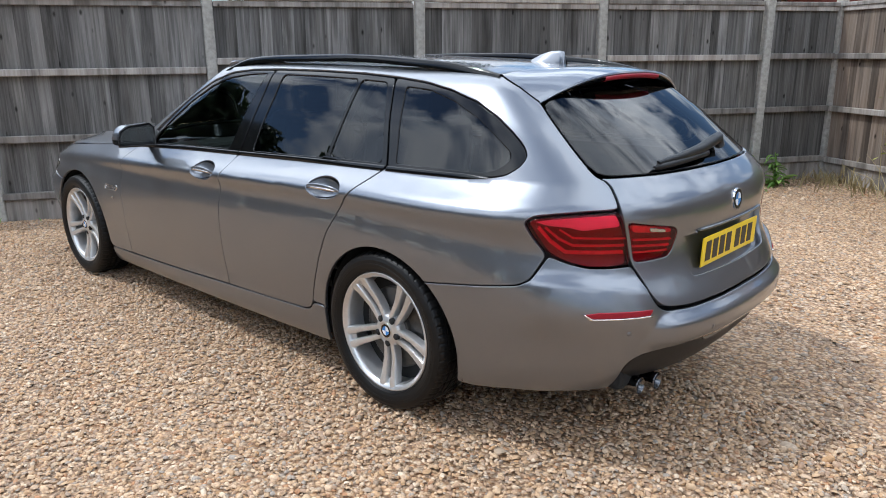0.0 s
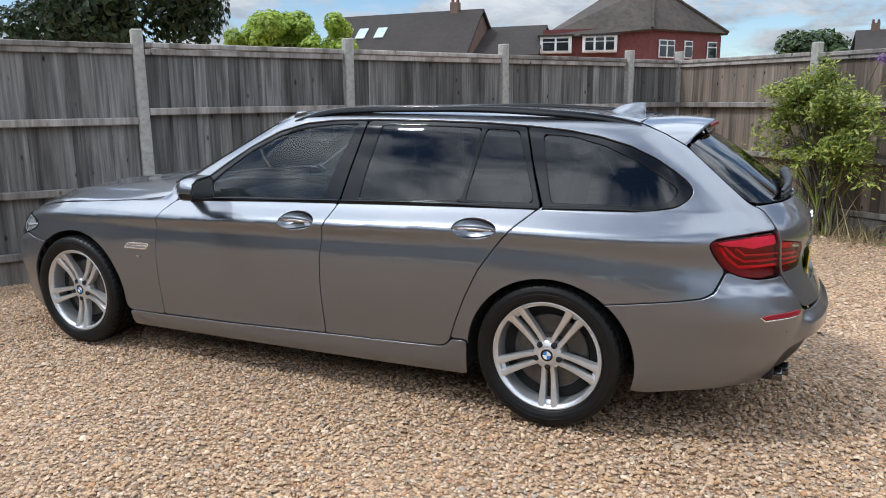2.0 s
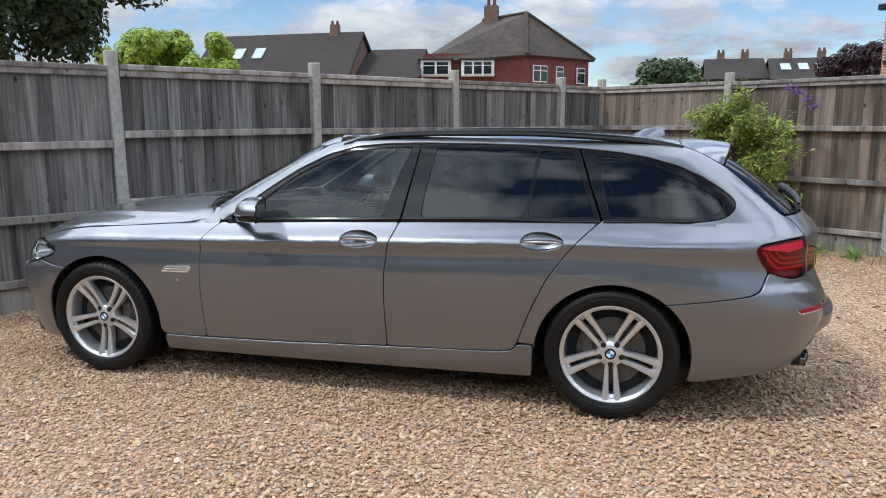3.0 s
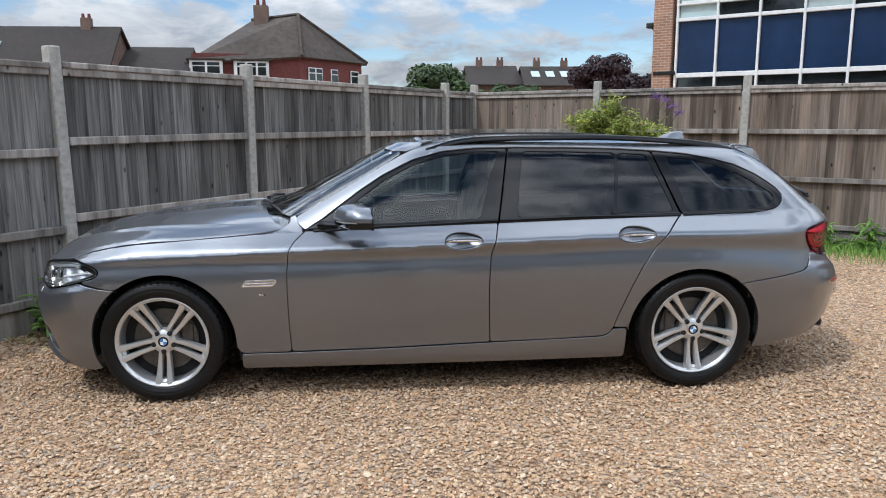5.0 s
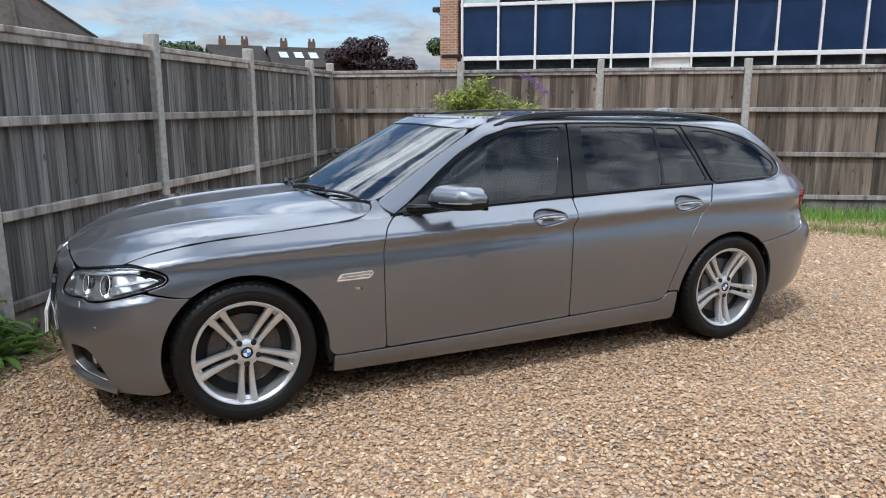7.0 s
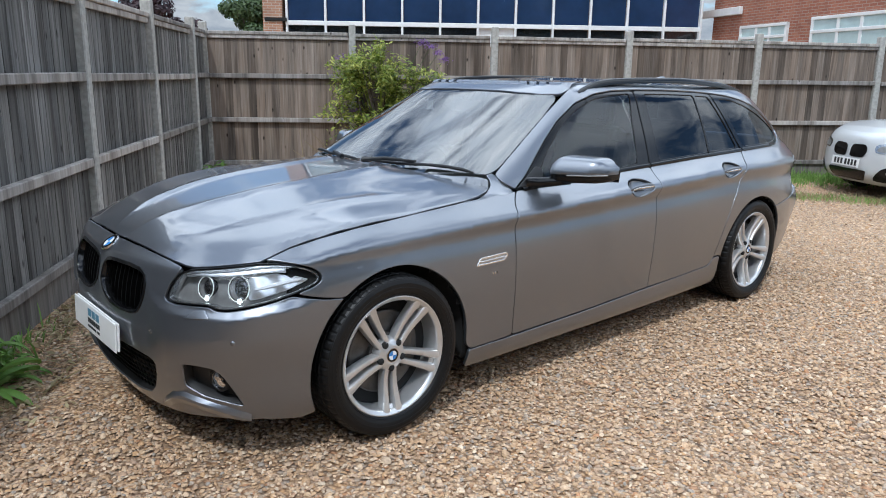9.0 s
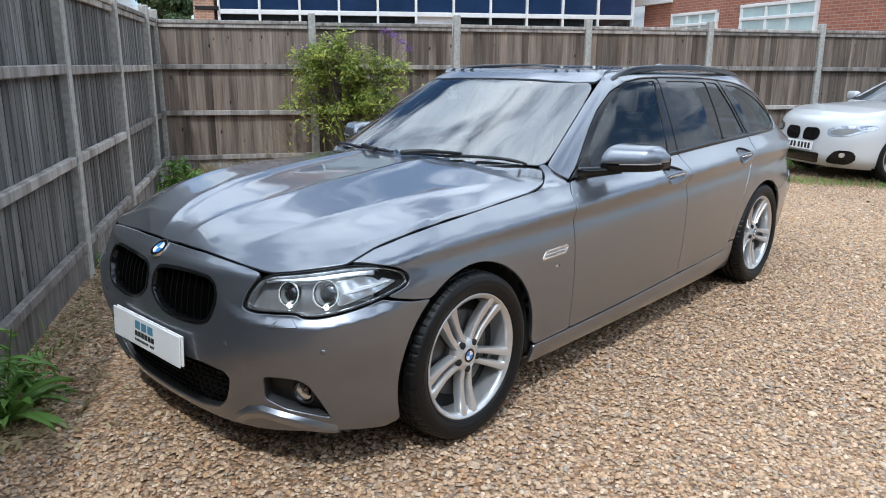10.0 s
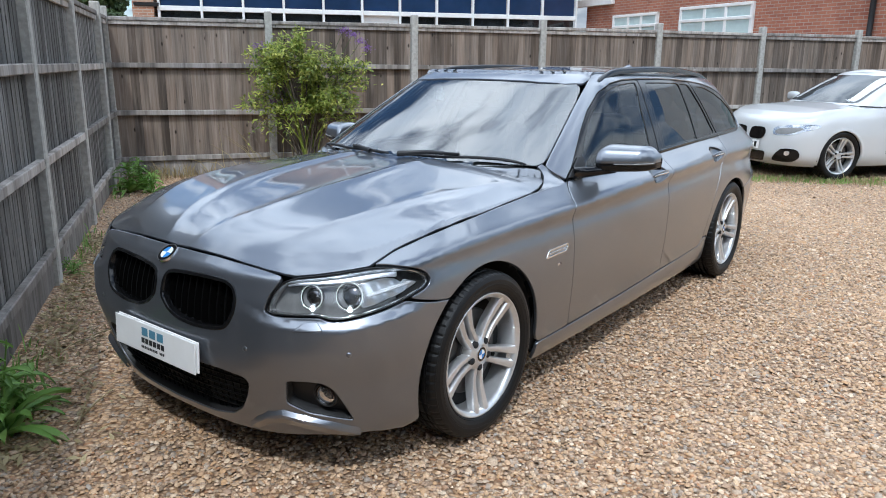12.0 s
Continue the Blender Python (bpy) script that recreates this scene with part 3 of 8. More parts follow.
def roof_grid():
    """The roof panel: crowned across, from the cabin's top line to the middle."""
    edge = cabin_grid[-1]
    x0, x1 = edge[0, 0], edge[-1, 0]
    out = []
    for f in np.linspace(1, 0, 24):
        row = edge.copy()
        mid = (x0 + x1) / 2
        k = np.clip((row[:, 0] - x0) / (x1 - x0), 0, 1)
        row[:, 1] = edge[:, 1] * f
        # the crown grows slowly from the screen's top edge, and ends with the tail
        fore = np.clip((row[:, 0] - x0) / 0.75, 0, 1)
        end = np.where(row[:, 0] < mid, fore * fore * (3 - 2 * fore), np.minimum(1, edge[:, 1] / 0.5) ** 2)
        row[:, 2] = edge[:, 2] + 0.036 * (1 - f ** 2.2) * end * (0.55 + 0.45 * np.sin(np.pi * np.clip(k * 1.1, 0, 1)))
        out.append(row)
    return np.array(out)


HOOD_X = (-2.30, -2.228, -2.15, -2.02, -1.80, -1.50, -1.20, -0.98, -0.80)
HOOD_Z = (0.73, 0.778, 0.828, 0.876, 0.925, 0.962, 0.988, 1.000, 1.002)


def hood_grid():
    """The bonnet: arched between the wing edges, with two raised creases that open towards the screen."""
    edge = body_grid[-1]
    keep = edge[:, 0] < -0.70
    e = edge[keep]
    zc = spline(np.array(HOOD_Z), np.array(HOOD_X), e[:, 0])
    rows = []
    for f in np.linspace(1, 0, 90):
        x = e[:, 0]
        w = e[:, 1] * f
        z = zc + (e[:, 2] - zc) * f ** 3.0
        # an inner crease from the emblem to the screen and an outer one along the wing
        wi = np.interp(x, (-2.22, -2.0, -1.8, -1.5, -1.05), (0.075, 0.17, 0.215, 0.235, 0.225))
        wo = np.interp(x, (-2.10, -1.974, -1.857, -1.722, -1.56, -1.344, -1.0), (0.43, 0.494, 0.548, 0.591, 0.621, 0.650, 0.672))
        fi = np.clip((x + 2.25) / 0.2, 0, 1) * np.clip((-0.95 - x) / 0.15, 0, 1)
        fo = np.clip((x + 2.12) / 0.25, 0, 1) * np.clip((-1.05 - x) / 0.35, 0, 1)
        z = z + fi * 0.0125 * np.exp(-np.abs(w - wi) / np.where(w < wi, 0.030, 0.075))
        z = z + fo * 0.0130 * np.exp(-np.abs(w - wo) / np.where(w < wo, 0.085, 0.020)) * np.clip((e[:, 1] - w) / 0.05, 0, 1)
        rows.append(np.stack([x, w, z], 1))
    return np.array(rows)


roof_pts, hood_pts = roof_grid(), hood_grid()


class Skin:
    """The half skins as one surface to cast on, with smooth normals."""

    def __init__(self, grids):
        vs, fs, ns = [], [], []
        for g in grids:
            nr, nc, _ = g.shape
            du = np.gradient(g, axis=1)
            dv = np.gradient(g, axis=0)
            n = np.cross(dv, du)
            n /= np.maximum(np.linalg.norm(n, axis=2, keepdims=True), 1e-9)
            off = len(vs)
            fs += grid_faces(nr, nc, off)
            vs += g.reshape(-1, 3).tolist()
            ns += n.reshape(-1, 3).tolist()
        self.v, self.f, self.n = vs, fs, ns
        self.tree = BVHTree.FromPolygons(vs, fs, epsilon=0.0)

    def cast(self, origin, way):
        """Hit and smooth normal, turned against the ray's inside: outwards."""
        hit, nor, idx, _ = self.tree.ray_cast(origin, way)
        if hit is None:
            hit, nor, idx, _ = self.tree.find_nearest(Vector(origin) + Vector(way) * 0.9)
        q = self.f[idx]
        wsum, n = 0.0, Vector((0, 0, 0))
        for i in q:
            w = 1 / ((Vector(self.v[i]) - hit).length + 1e-4) ** 1.0
            n += Vector(self.n[i]) * w
            wsum += w
        n.normalize()
        return hit, n


def belt_grid():
    """The narrow strip between the body's top line and the cabin's foot, along the doors."""
    lo, hi = body_grid[-1], cabin_grid[0]
    xs = np.linspace(-0.80, 1.85, 150)

    def at(g, i):
        k = (g[:, 0] > -1.4) & (g[:, 1] > .62)
        return np.interp(xs, g[k, 0], g[k, i])
    wl, zl, wh, zh = at(lo, 1), at(lo, 2), at(hi, 1), at(hi, 2)
    return np.array([np.stack([xs, wl + (wh - wl) * k, zl + (zh - zl) * k], 1) for k in np.linspace(0, 1, 8)])


# half skin on the +w side; w is y mirrored for the near side
def tail_belt():
    """The same strip round the tail."""
    lo, hi = body_grid[-1], cabin_grid[0]
    c = int(max(np.argmax(lo[:, 0] > 1.75), np.argmax(hi[:, 0] > 1.75)))
    return np.array([lo[c:] + (hi[c:] - lo[c:]) * k for k in np.linspace(0, 1, 5)])


SIDE_SKIN = Skin([body_grid, cabin_grid, belt_grid(), tail_belt()])
TOP_SKIN = Skin([hood_pts, roof_pts, cabin_grid, body_grid[58:]])
R_PIV, X_F, X_R = 0.9, -1.5, 1.5


def s_of(x, w):
    """The place along the car's girth of a point: x along the flank, an arc round nose and tail."""
    if x < X_F:
        return X_F - R_PIV * math.atan2(X_F - x, max(w, -9))
    if x > X_R:
        return X_R + R_PIV * math.atan2(x - X_R, max(w, -9))
    return x


def ray_side(s, z):
    if s < X_F:
        a = (X_F - s) / R_PIV
        o, d = (X_F, 0, z), (-math.sin(a), math.cos(a), 0)
    elif s > X_R:
        a = (s - X_R) / R_PIV
        o, d = (X_R, 0, z), (math.sin(a), math.cos(a), 0)
    else:
        o, d = (s, 0, z), (0, 1, 0)
    if d[1] < 0:      # past the middle plane: cast on the near half, then mirror
        hit, n = SIDE_SKIN.cast(Vector((o[0], 0, z)), Vector((d[0], -d[1], 0)))
        return Vector((hit.x, -hit.y, hit.z)), Vector((n.x, -n.y, n.z))
    return SIDE_SKIN.cast(Vector(o), Vector(d))


def ray_top(x, w):
    if w < 0:
        hit, n = TOP_SKIN.cast(Vector((x, -w, 3)), Vector((0, 0, -1)))
        return Vector((hit.x, -hit.y, hit.z)), Vector((n.x, -n.y, n.z))
    return TOP_SKIN.cast(Vector((x, w, 3)), Vector((0, 0, -1)))

# ---------------------------------------------------------------- panels cut from the skin
def resample(pts, res, soft):
    """A closed outline in even steps; soft rounds its corners."""
    p = np.array(pts, float)
    q = np.vstack([p, p[:1]])
    d = np.r_[0, np.cumsum(np.linalg.norm(np.diff(q, axis=0), axis=1))]
    n = max(8, int(round(d[-1] / res)))
    t = np.linspace(0, d[-1], n, endpoint=False)
    r = np.stack([np.interp(t, d, q[:, 0]), np.interp(t, d, q[:, 1])], 1)
    for _ in range(soft):
        r = 0.5 * r + 0.25 * np.roll(r, 1, 0) + 0.25 * np.roll(r, -1, 0)
    area = 0.5 * np.sum(r[:, 0] * np.roll(r[:, 1], -1) - np.roll(r[:, 0], -1) * r[:, 1])
    return r if area > 0 else r[::-1]


def inward(r, by):
    """The outline moved inwards (it runs counter-clockwise)."""
    t = np.roll(r, -1, 0) - np.roll(r, 1, 0)
    t /= np.maximum(np.linalg.norm(t, axis=1, keepdims=True), 1e-9)
    return r + np.stack([-t[:, 1], t[:, 0]], 1) * by


def inside(pts, poly):
    x, y = pts[:, 0], pts[:, 1]
    c = np.zeros(len(pts), bool)
    a, b = poly, np.roll(poly, -1, 0)
    for (x0, y0), (x1, y1) in zip(a, b):
        hit = (y0 > y) != (y1 > y)
        c ^= hit & (x < (x1 - x0) * (y - y0) / (y1 - y0 if y1 != y0 else 1e-12) + x0)
    return c


def near(pts, poly, dist):
    """Which points lie within dist of the outline's points."""
    out = np.zeros(len(pts), bool)
    for k in range(0, len(pts), 512):
        d = np.linalg.norm(pts[k:k + 512, None] - poly[None], axis=2).min(1)
        out[k:k + 512] = d < dist
    return out


def panel(outline, ray=ray_side, res=0.02, holes=(), soft=2, offset=0.0, gap=0.002, edge=0.003, depth=0.016, shape=None):
    """A sheet cut from the skin: rounded rim, flange turned inwards, openings. Returns (verts, faces, normals)."""
    rim = inward(resample(outline, res * 0.8, soft), gap)
    hole_rims = [resample(h, res * 0.8, soft)[::-1] for h in holes]
    rings = [rim] + hole_rims
    cores = [inward(r, edge) for r in rings]
    lo, hi = rim.min(0), rim.max(0)
    gx, gy = np.meshgrid(np.arange(lo[0], hi[0], res), np.arange(lo[1], hi[1], res * 0.9))
    gx = gx + (np.arange(gx.shape[0]) % 2)[:, None] * res / 2
    cand = np.stack([gx.ravel(), gy.ravel()], 1)
    ok = inside(cand, cores[0])
    for h in cores[1:]:
        ok &= ~inside(cand, h)
    cand = cand[ok]
    allrim = np.vstack(cores)
    cand = cand[~near(cand, allrim, res * 0.55)]
    pts = [Vector(p) for p in allrim] + [Vector(p) for p in cand]
    edges, k = [], 0
    for c in cores:
        edges += [(k + i, k + (i + 1) % len(c)) for i in range(len(c))]
        k += len(c)
    co, _, fc, orig, _, _ = delaunay_2d_cdt(pts, edges, [], 0, 1e-7)
    co = np.array([tuple(c) for c in co])
    fc = [f for f in fc if len(f) == 3]
    mid = np.array([co[list(f)].mean(0) for f in fc])
    good = inside(mid, cores[0])
    for h in cores[1:]:
        good &= ~inside(mid, h)
    fc = [f for f, g in zip(fc, good) if g]
    verts, norms = [], []
    for x, y in co:
        p, n = ray(x, y)
        o = offset + (shape(x, y) if shape else 0.0)
        verts.append(p + n * o)
        if shape:
            h = 0.004
            tu, tv = ray(x + h, y)[0] - ray(x - h, y)[0], ray(x, y + h)[0] - ray(x, y - h)[0]
            if min(tu.length, tv.length) > h * .5 and max(tu.length, tv.length) < h * 8:
                n = (n - tu.normalized() * ((shape(x + h, y) - shape(x - h, y)) / tu.length) - tv.normalized() * ((shape(x, y + h) - shape(x, y - h)) / tv.length)).normalized()
        norms.append(n)
    faces = []
    for f in fc:
        a, b, c = (verts[i] for i in f)
        flip = (b - a).cross(c - a).dot(norms[f[0]]) < 0
        faces.append(tuple(f[::-1]) if flip else tuple(f))
    if depth:
        back = {}
        for new_i, src in enumerate(orig):
            for s in src:
                back[s] = new_i
        k = 0
        for core, outer in zip(cores, rings):
            m = len(core)
            first = len(verts)
            for i in range(m):
                x, y = outer[i]
                p, n = ray(x, y)
                o = offset + (shape(x, y) if shape else 0.0)
                q = verts[back[k + i]]
                side = (p - q)
                side = (side - n * side.dot(n))
                side = side.normalized() if side.length > 1e-6 else n
                verts.append(p + n * (o - edge * 0.8))
                norms.append((n * 0.35 + side).normalized())
                verts.append(p + n * (o - depth))
                norms.append(side)
            for i in range(m):
                j = (i + 1) % m
                a, b = back[k + i], back[k + j]
                quad1 = (a, b, first + 2 * j, first + 2 * i)
                quad2 = (first + 2 * i, first + 2 * j, first + 2 * j + 1, first + 2 * i + 1)
                for q in (quad1, quad2):
                    pa, pb, pc = verts[q[0]], verts[q[1]], verts[q[2]]
                    want = norms[q[2]] if q is quad1 else norms[q[3]]
                    faces.append(q[::-1] if (pb - pa).cross(pc - pa).dot(want) < 0 else q)
            k += m
    return verts, faces, norms


def put_panel(name, data, mat, parent, side=-1, label=""):
    """Links a cut panel on one flank (side -1: near, +1: far)."""
    verts, faces, norms = data
    me = bpy.data.meshes.new(name)
    me.from_pydata([(v.x, v.y * side, v.z) for v in verts], [], [f if side > 0 else f[::-1] for f in faces])
    me.polygons.foreach_set("use_smooth", [True] * len(me.polygons))
    me.materials.append(mat)
    me.normals_split_custom_set_from_vertices([(n.x, n.y * side, n.z) for n in norms])
    me.update()
    return part(name, me, None, parent, label)


def arc(cx, cz, r, a0, a1, n=22):
    """Points of a wheel arch in girth and height (angles in degrees, 90 is up)."""
    out = []
    for k in range(n + 1):
        a = radians(a0 + (a1 - a0) * k / n)
        x, z = cx + r * math.cos(a), cz + r * math.sin(a)
        out.append((s_of(x, 0.893), z))
    return out


S_NOSE, S_TAIL = X_F - R_PIV * math.pi / 2, X_R + R_PIV * math.pi / 2
top_ring = body_grid[-1]
TOP_S = np.array([s_of(p[0], p[1]) for p in top_ring])
roof_ring = cabin_grid[-1]


def top_z(s, drop=0.004):
    return float(np.interp(s, TOP_S, top_ring[:, 2])) - drop


def roof_z(x, drop=0.003):
    half = roof_ring[:, 0]
    return float(np.interp(x, half, roof_ring[:, 2])) - drop


def mirror_nose(half):
    """A half outline that starts and ends on the nose's middle plane, made whole."""
    return half + [(2 * S_NOSE - s, z) for s, z in half[::-1] if abs(s - S_NOSE) > 1e-6]


def mirror_tail(half):
    return half + [(2 * S_TAIL - s, z) for s, z in half[::-1] if abs(s - S_TAIL) > 1e-6]


# outlines along girth and height ------------------------------------------------
ARCH_F = (-1.477, 0.318, 0.388)
ARCH_R = (1.487, 0.305, 0.386)
DOOR_F = [(-.703, .923), (-.727, .905), (-.770, .865), (-.792, .819), (-.802, .716), (-.803, .598), (-.799, .412), (-.791, .262)]
GAP_B = [(.364, .964), (.339, .877), (.314, .798), (.304, .678), (.302, .554), (.305, .427), (.310, .290)]
DOOR_R = [(1.413, .990), (1.320, .909), (1.239, .816), (1.158, .701), (1.095, .571), (1.043, .445), (1.012, .352), (.992, .322), (.948, .308)]
BELT = [(-.703, .923), (-.53, .932), (-.133, .950), (.364, .964), (.80, .977), (1.413, .990)]
DLO_TOP = [(-.708, .924), (-.613, .984), (-.531, 1.045), (-.413, 1.130), (-.277, 1.217), (-.106, 1.300), (.065, 1.345), (.241, 1.362),
           (.465, 1.366), (.777, 1.363), (1.080, 1.354), (1.289, 1.341), (1.464, 1.325), (1.688, 1.297), (1.860, 1.259), (1.972, 1.209),
           (2.042, 1.158), (2.084, 1.116), (2.096, 1.083), (2.071, 1.049), (2.021, 1.017), (1.960, 1.003)]
TAIL_OUT = [(2.093, .875), (2.114, .895), (2.184, .906), (2.261, .914), (2.352, .918), (2.363, .890), (2.386, .807), (2.394, .731),
            (2.333, .727), (2.268, .730), (2.205, .748), (2.157, .774), (2.116, .829)]
TAIL_IN = [(2.374, .880), (2.412, .871), (2.555, .843), (2.566, .820), (2.548, .765), (2.530, .740), (2.461, .736), (2.404, .734), (2.393, .807)]
QUARTER_LOW = [(1.721, .602), (1.954, .638), (2.068, .658), (2.105, .680), (2.154, .758)]
KIDNEY = [(-2.894, .604), (-2.893, .665), (-2.881, .691), (-2.84, .705), (-2.737, .714), (-2.608, .718), (-2.522, .714), (-2.484, .697), (-2.473, .664),
          (-2.478, .619), (-2.499, .578), (-2.523, .553), (-2.574, .541), (-2.675, .535), (-2.775, .541), (-2.843, .563)]
INTAKE = [(S_NOSE, .400), (-2.553, .400), (-2.45, .388), (-2.430, .368), (-2.448, .310), (-2.478, .252), (-2.53, .212), (-2.64, .190), (S_NOSE, .180)]
FOG = [(-2.292, .402), (-2.229, .406), (-2.175, .400), (-2.145, .375), (-2.112, .314), (-2.078, .245), (-2.147, .262), (-2.227, .278), (-2.298, .310)]
VENT = [(-1.046, .636), (-1.022, .667), (-.868, .672), (-.857, .662), (-.880, .639)]
PLATE_NICHE = [(S_TAIL, .805), (2.585, .800), (2.600, .700), (2.628, .655), (S_TAIL, .650)]


def dlo_between(s0, s1):
    return [p for p in DLO_TOP if s0 < p[0] < s1]


# ---------------------------------------------------------------- the estate car
car = thing("estate_car", "dark grey metallic estate car with silver alloy wheels on gravel", "car")


def roundel(parent, name, centre, normal, r, up=(0, 0, 1)):
    """A round emblem: chrome rim, black ring, quartered blue and white disc."""
    n = Vector(normal).normalized()
    m = n.to_track_quat("Z", "Y").to_matrix().to_4x4()
    m.translation = Vector(centre)
    prof = [(0.0, 0.0020), (0.62 * r, 0.0030), (0.9 * r, 0.0026), (r, 0.0010), (r * 1.02, -0.006)]
    seg = 40

    def turned(lo, hi, a0, a1, nn=10):
        v, f = [], []
        for k in range(nn + 1):
            a = a0 + (a1 - a0) * k / nn
            for rr, h in (lo, hi):
                v.append((rr * math.cos(a), rr * math.sin(a), h))
        for k in range(nn):
            f.append((2 * k, 2 * k + 1, 2 * k + 3, 2 * k + 2))
        return v, f
    holder = part(name, mesh_from(name, *turned((0.64 * r, 0.0030), (0.92 * r, 0.0026), 0, 2 * math.pi, seg), GLOSS_BLACK, True), None, parent, "round black and chrome emblem")
    holder.matrix_basis = m
    v, f = turned((0.92 * r, 0.0028), (r, 0.0030), 0, 2 * math.pi, seg)
    v2, f2 = turned((r, 0.0030), (r * 1.03, -0.006), 0, 2 * math.pi, seg)
    part("emblem_rim", mesh_from("emblem_rim", v + v2, f + [tuple(i + len(v) for i in q) for q in f2], CHROME, True), None, holder)
    for k in range(4):
        v, f = turned((0.0, 0.0036), (0.64 * r, 0.0034), k * math.pi / 2, (k + 1) * math.pi / 2)
        part("emblem_field", mesh_from("emblem_field", v, f, BLUE_ENAMEL if k % 2 else WHITE_ENAMEL), None, holder)
    return holder


def both(fn):
    for side in (-1, 1):
        fn(side)


def step(lo, hi, v):
    u = min(1.0, max(0.0, (v - lo) / (hi - lo)))
    return u * u * (3 - 2 * u)


def front_ledge(s, z):
    """The shelf under the headlights, fading out towards the lower bumper."""
    s = s if s > S_NOSE else 2 * S_NOSE - s
    edge = float(np.interp(s, (-2.46, -2.36, -2.25, -2.10, -1.95, -1.80), (.640, .607, .596, .594, .622, .640)))
    return 0.017 * min(1.0, max(0.0, (edge + .022 - z) / .030)) * step(.36, .52, z) * step(-2.47, -2.33, s) * step(-1.78, -1.95, s)


def rear_ledge(s, z):
    """The shelf under the rear lamps."""
    s = s if s < S_TAIL else 2 * S_TAIL - s
    edge = float(np.interp(s, (2.05, 2.16, 2.30, 2.42), (.66, .665, .655, .640)))
    side = 0.018 * step(edge + .055, edge - .006, z) * step(.44, .58, z) * step(2.02, 2.16, s) * step(2.50, 2.40, s)
    sill = 0.028 * step(.565, .510, z) * step(.41, .47, z) * step(2.40, 2.52, s)
    return max(side, sill)


def build_shell():
    """Painted outer panels."""
    bumper = [(S_NOSE, .7765), (-2.8, .777), (-2.602, .7755), (-2.477, .7685), (-2.372, .7605), (-2.300, .751)] + \
             [(-2.309, .730), (-2.342, .690), (-2.362, .634), (-2.315, .625), (-2.252, .627), (-2.175, .630), (-2.157, .618), (-2.111, .617), (-2.062, .625),
              (-2.009, .636), (-1.962, .647), (-1.905, .663), (-1.859, .650), (-1.788, .633), (-1.712, .626)]
    bumper += [p for p in arc(*ARCH_F, 126, 201) if p[1] < .62] + [(-1.89, .162), (-2.03, .182), (-2.2, .178), (-2.35, .160), (-2.5, .152), (S_NOSE, .148)]
    kid2 = [(2 * S_NOSE - s, z) for s, z in KIDNEY]
    fog2 = [(2 * S_NOSE - s, z) for s, z in FOG]
    front = put_panel("front_bumper", panel(mirror_nose(bumper), holes=[KIDNEY, kid2, mirror_nose(INTAKE), FOG, fog2], res=0.011, shape=front_ledge), PAINT, car)

    # bonnet, cut from above
    wing_top = [(-1.998, .783), (-1.903, .8165), (-1.774, .8435), (-1.621, .863), (-1.433, .875), (-1.219, .889), (-1.10, .8975), (-1.030, .9035)]
    lamp_line = [(-2.252, .7525), (-2.186, .7595), (-2.127, .7665), (-2.066, .7735), (-2.012, .7795)]
    half = [(-2.225, .06), (-2.222, .16), (-2.215, .258), (-2.205, .372), (-2.191, .475), (-2.174, .556)]
    for s, z in lamp_line + [(s, z + .0015) for s, z in wing_top]:
        p, _ = ray_side(s, z)
        half.append((p.x, p.y))
    half += [(-.930, .786), (-.862, .764), (-.815, .738), (-.804, .722), (-.832, .684), (-.905, .594), (-.955, .472), (-.988, .33), (-1.003, .2), (-1.010, .08)]
    half = [p for p in half if p[1] > 0.002]
    full = [(-2.226, 0)] + half + [(-1.012, 0)] + [(x, -w) for x, w in half[::-1]]
    put_panel("bonnet", panel(full, ray_top, res=0.012, soft=0, depth=0.012, gap=0.0003, edge=0.002), PAINT, car)

    wing = wing_top + [(-.95, top_z(-.95, .002)), (-.9, top_z(-.9, .002))] + [(-.84, top_z(-.84, .002)), (-.78, top_z(-.78, .002)), (-.735, top_z(-.73, 0.0))] + \
        DOOR_F + [(-1.06, .258)] + [p for p in arc(*ARCH_F, -4, 128) if p[1] > .258] + [(-1.788, .638), (-1.859, .656), (-1.893, .668), (-1.817, .689),
                                                                                 (-1.793, .711), (-1.800, .733), (-1.832, .752), (-1.877, .767), (-1.925, .778), (-1.964, .783)]

    corner = [(-1.030, .8075), (-.930, .7895), (-.860, .767), (-.811, .741), (-.797, .722), (-.80, .700), (-.770, .703), (-.745, .735), (-.722, .775),
              (-.722, .812), (-.80, .8115), (-.95, .812), (-1.030, .8105)]
    # one smooth sheet through the neighbouring edges
    cx, cw = (np.array([p[k] for p in corner]) for k in (0, 1))
    basis = lambda x, w: np.stack([x * 0 + 1, x, w, x * x, x * w, w * w], -1)
    fit_z = np.linalg.lstsq(basis(cx, cw), np.array([ray_top(x, w)[0].z for x, w in corner]), rcond=None)[0]

    def corner_ray(x, w):
        z = float(basis(np.array(x), np.array(w)) @ fit_z)
        gx, gw = fit_z[1] + 2 * fit_z[3] * x + fit_z[4] * w, fit_z[2] + fit_z[4] * x + 2 * fit_z[5] * w
        return Vector((x, w, z)), Vector((-gx, -gw, 1)).normalized()

    CORNER = panel(corner, corner_ray, res=0.012, soft=0, gap=0.0005, depth=0.012)

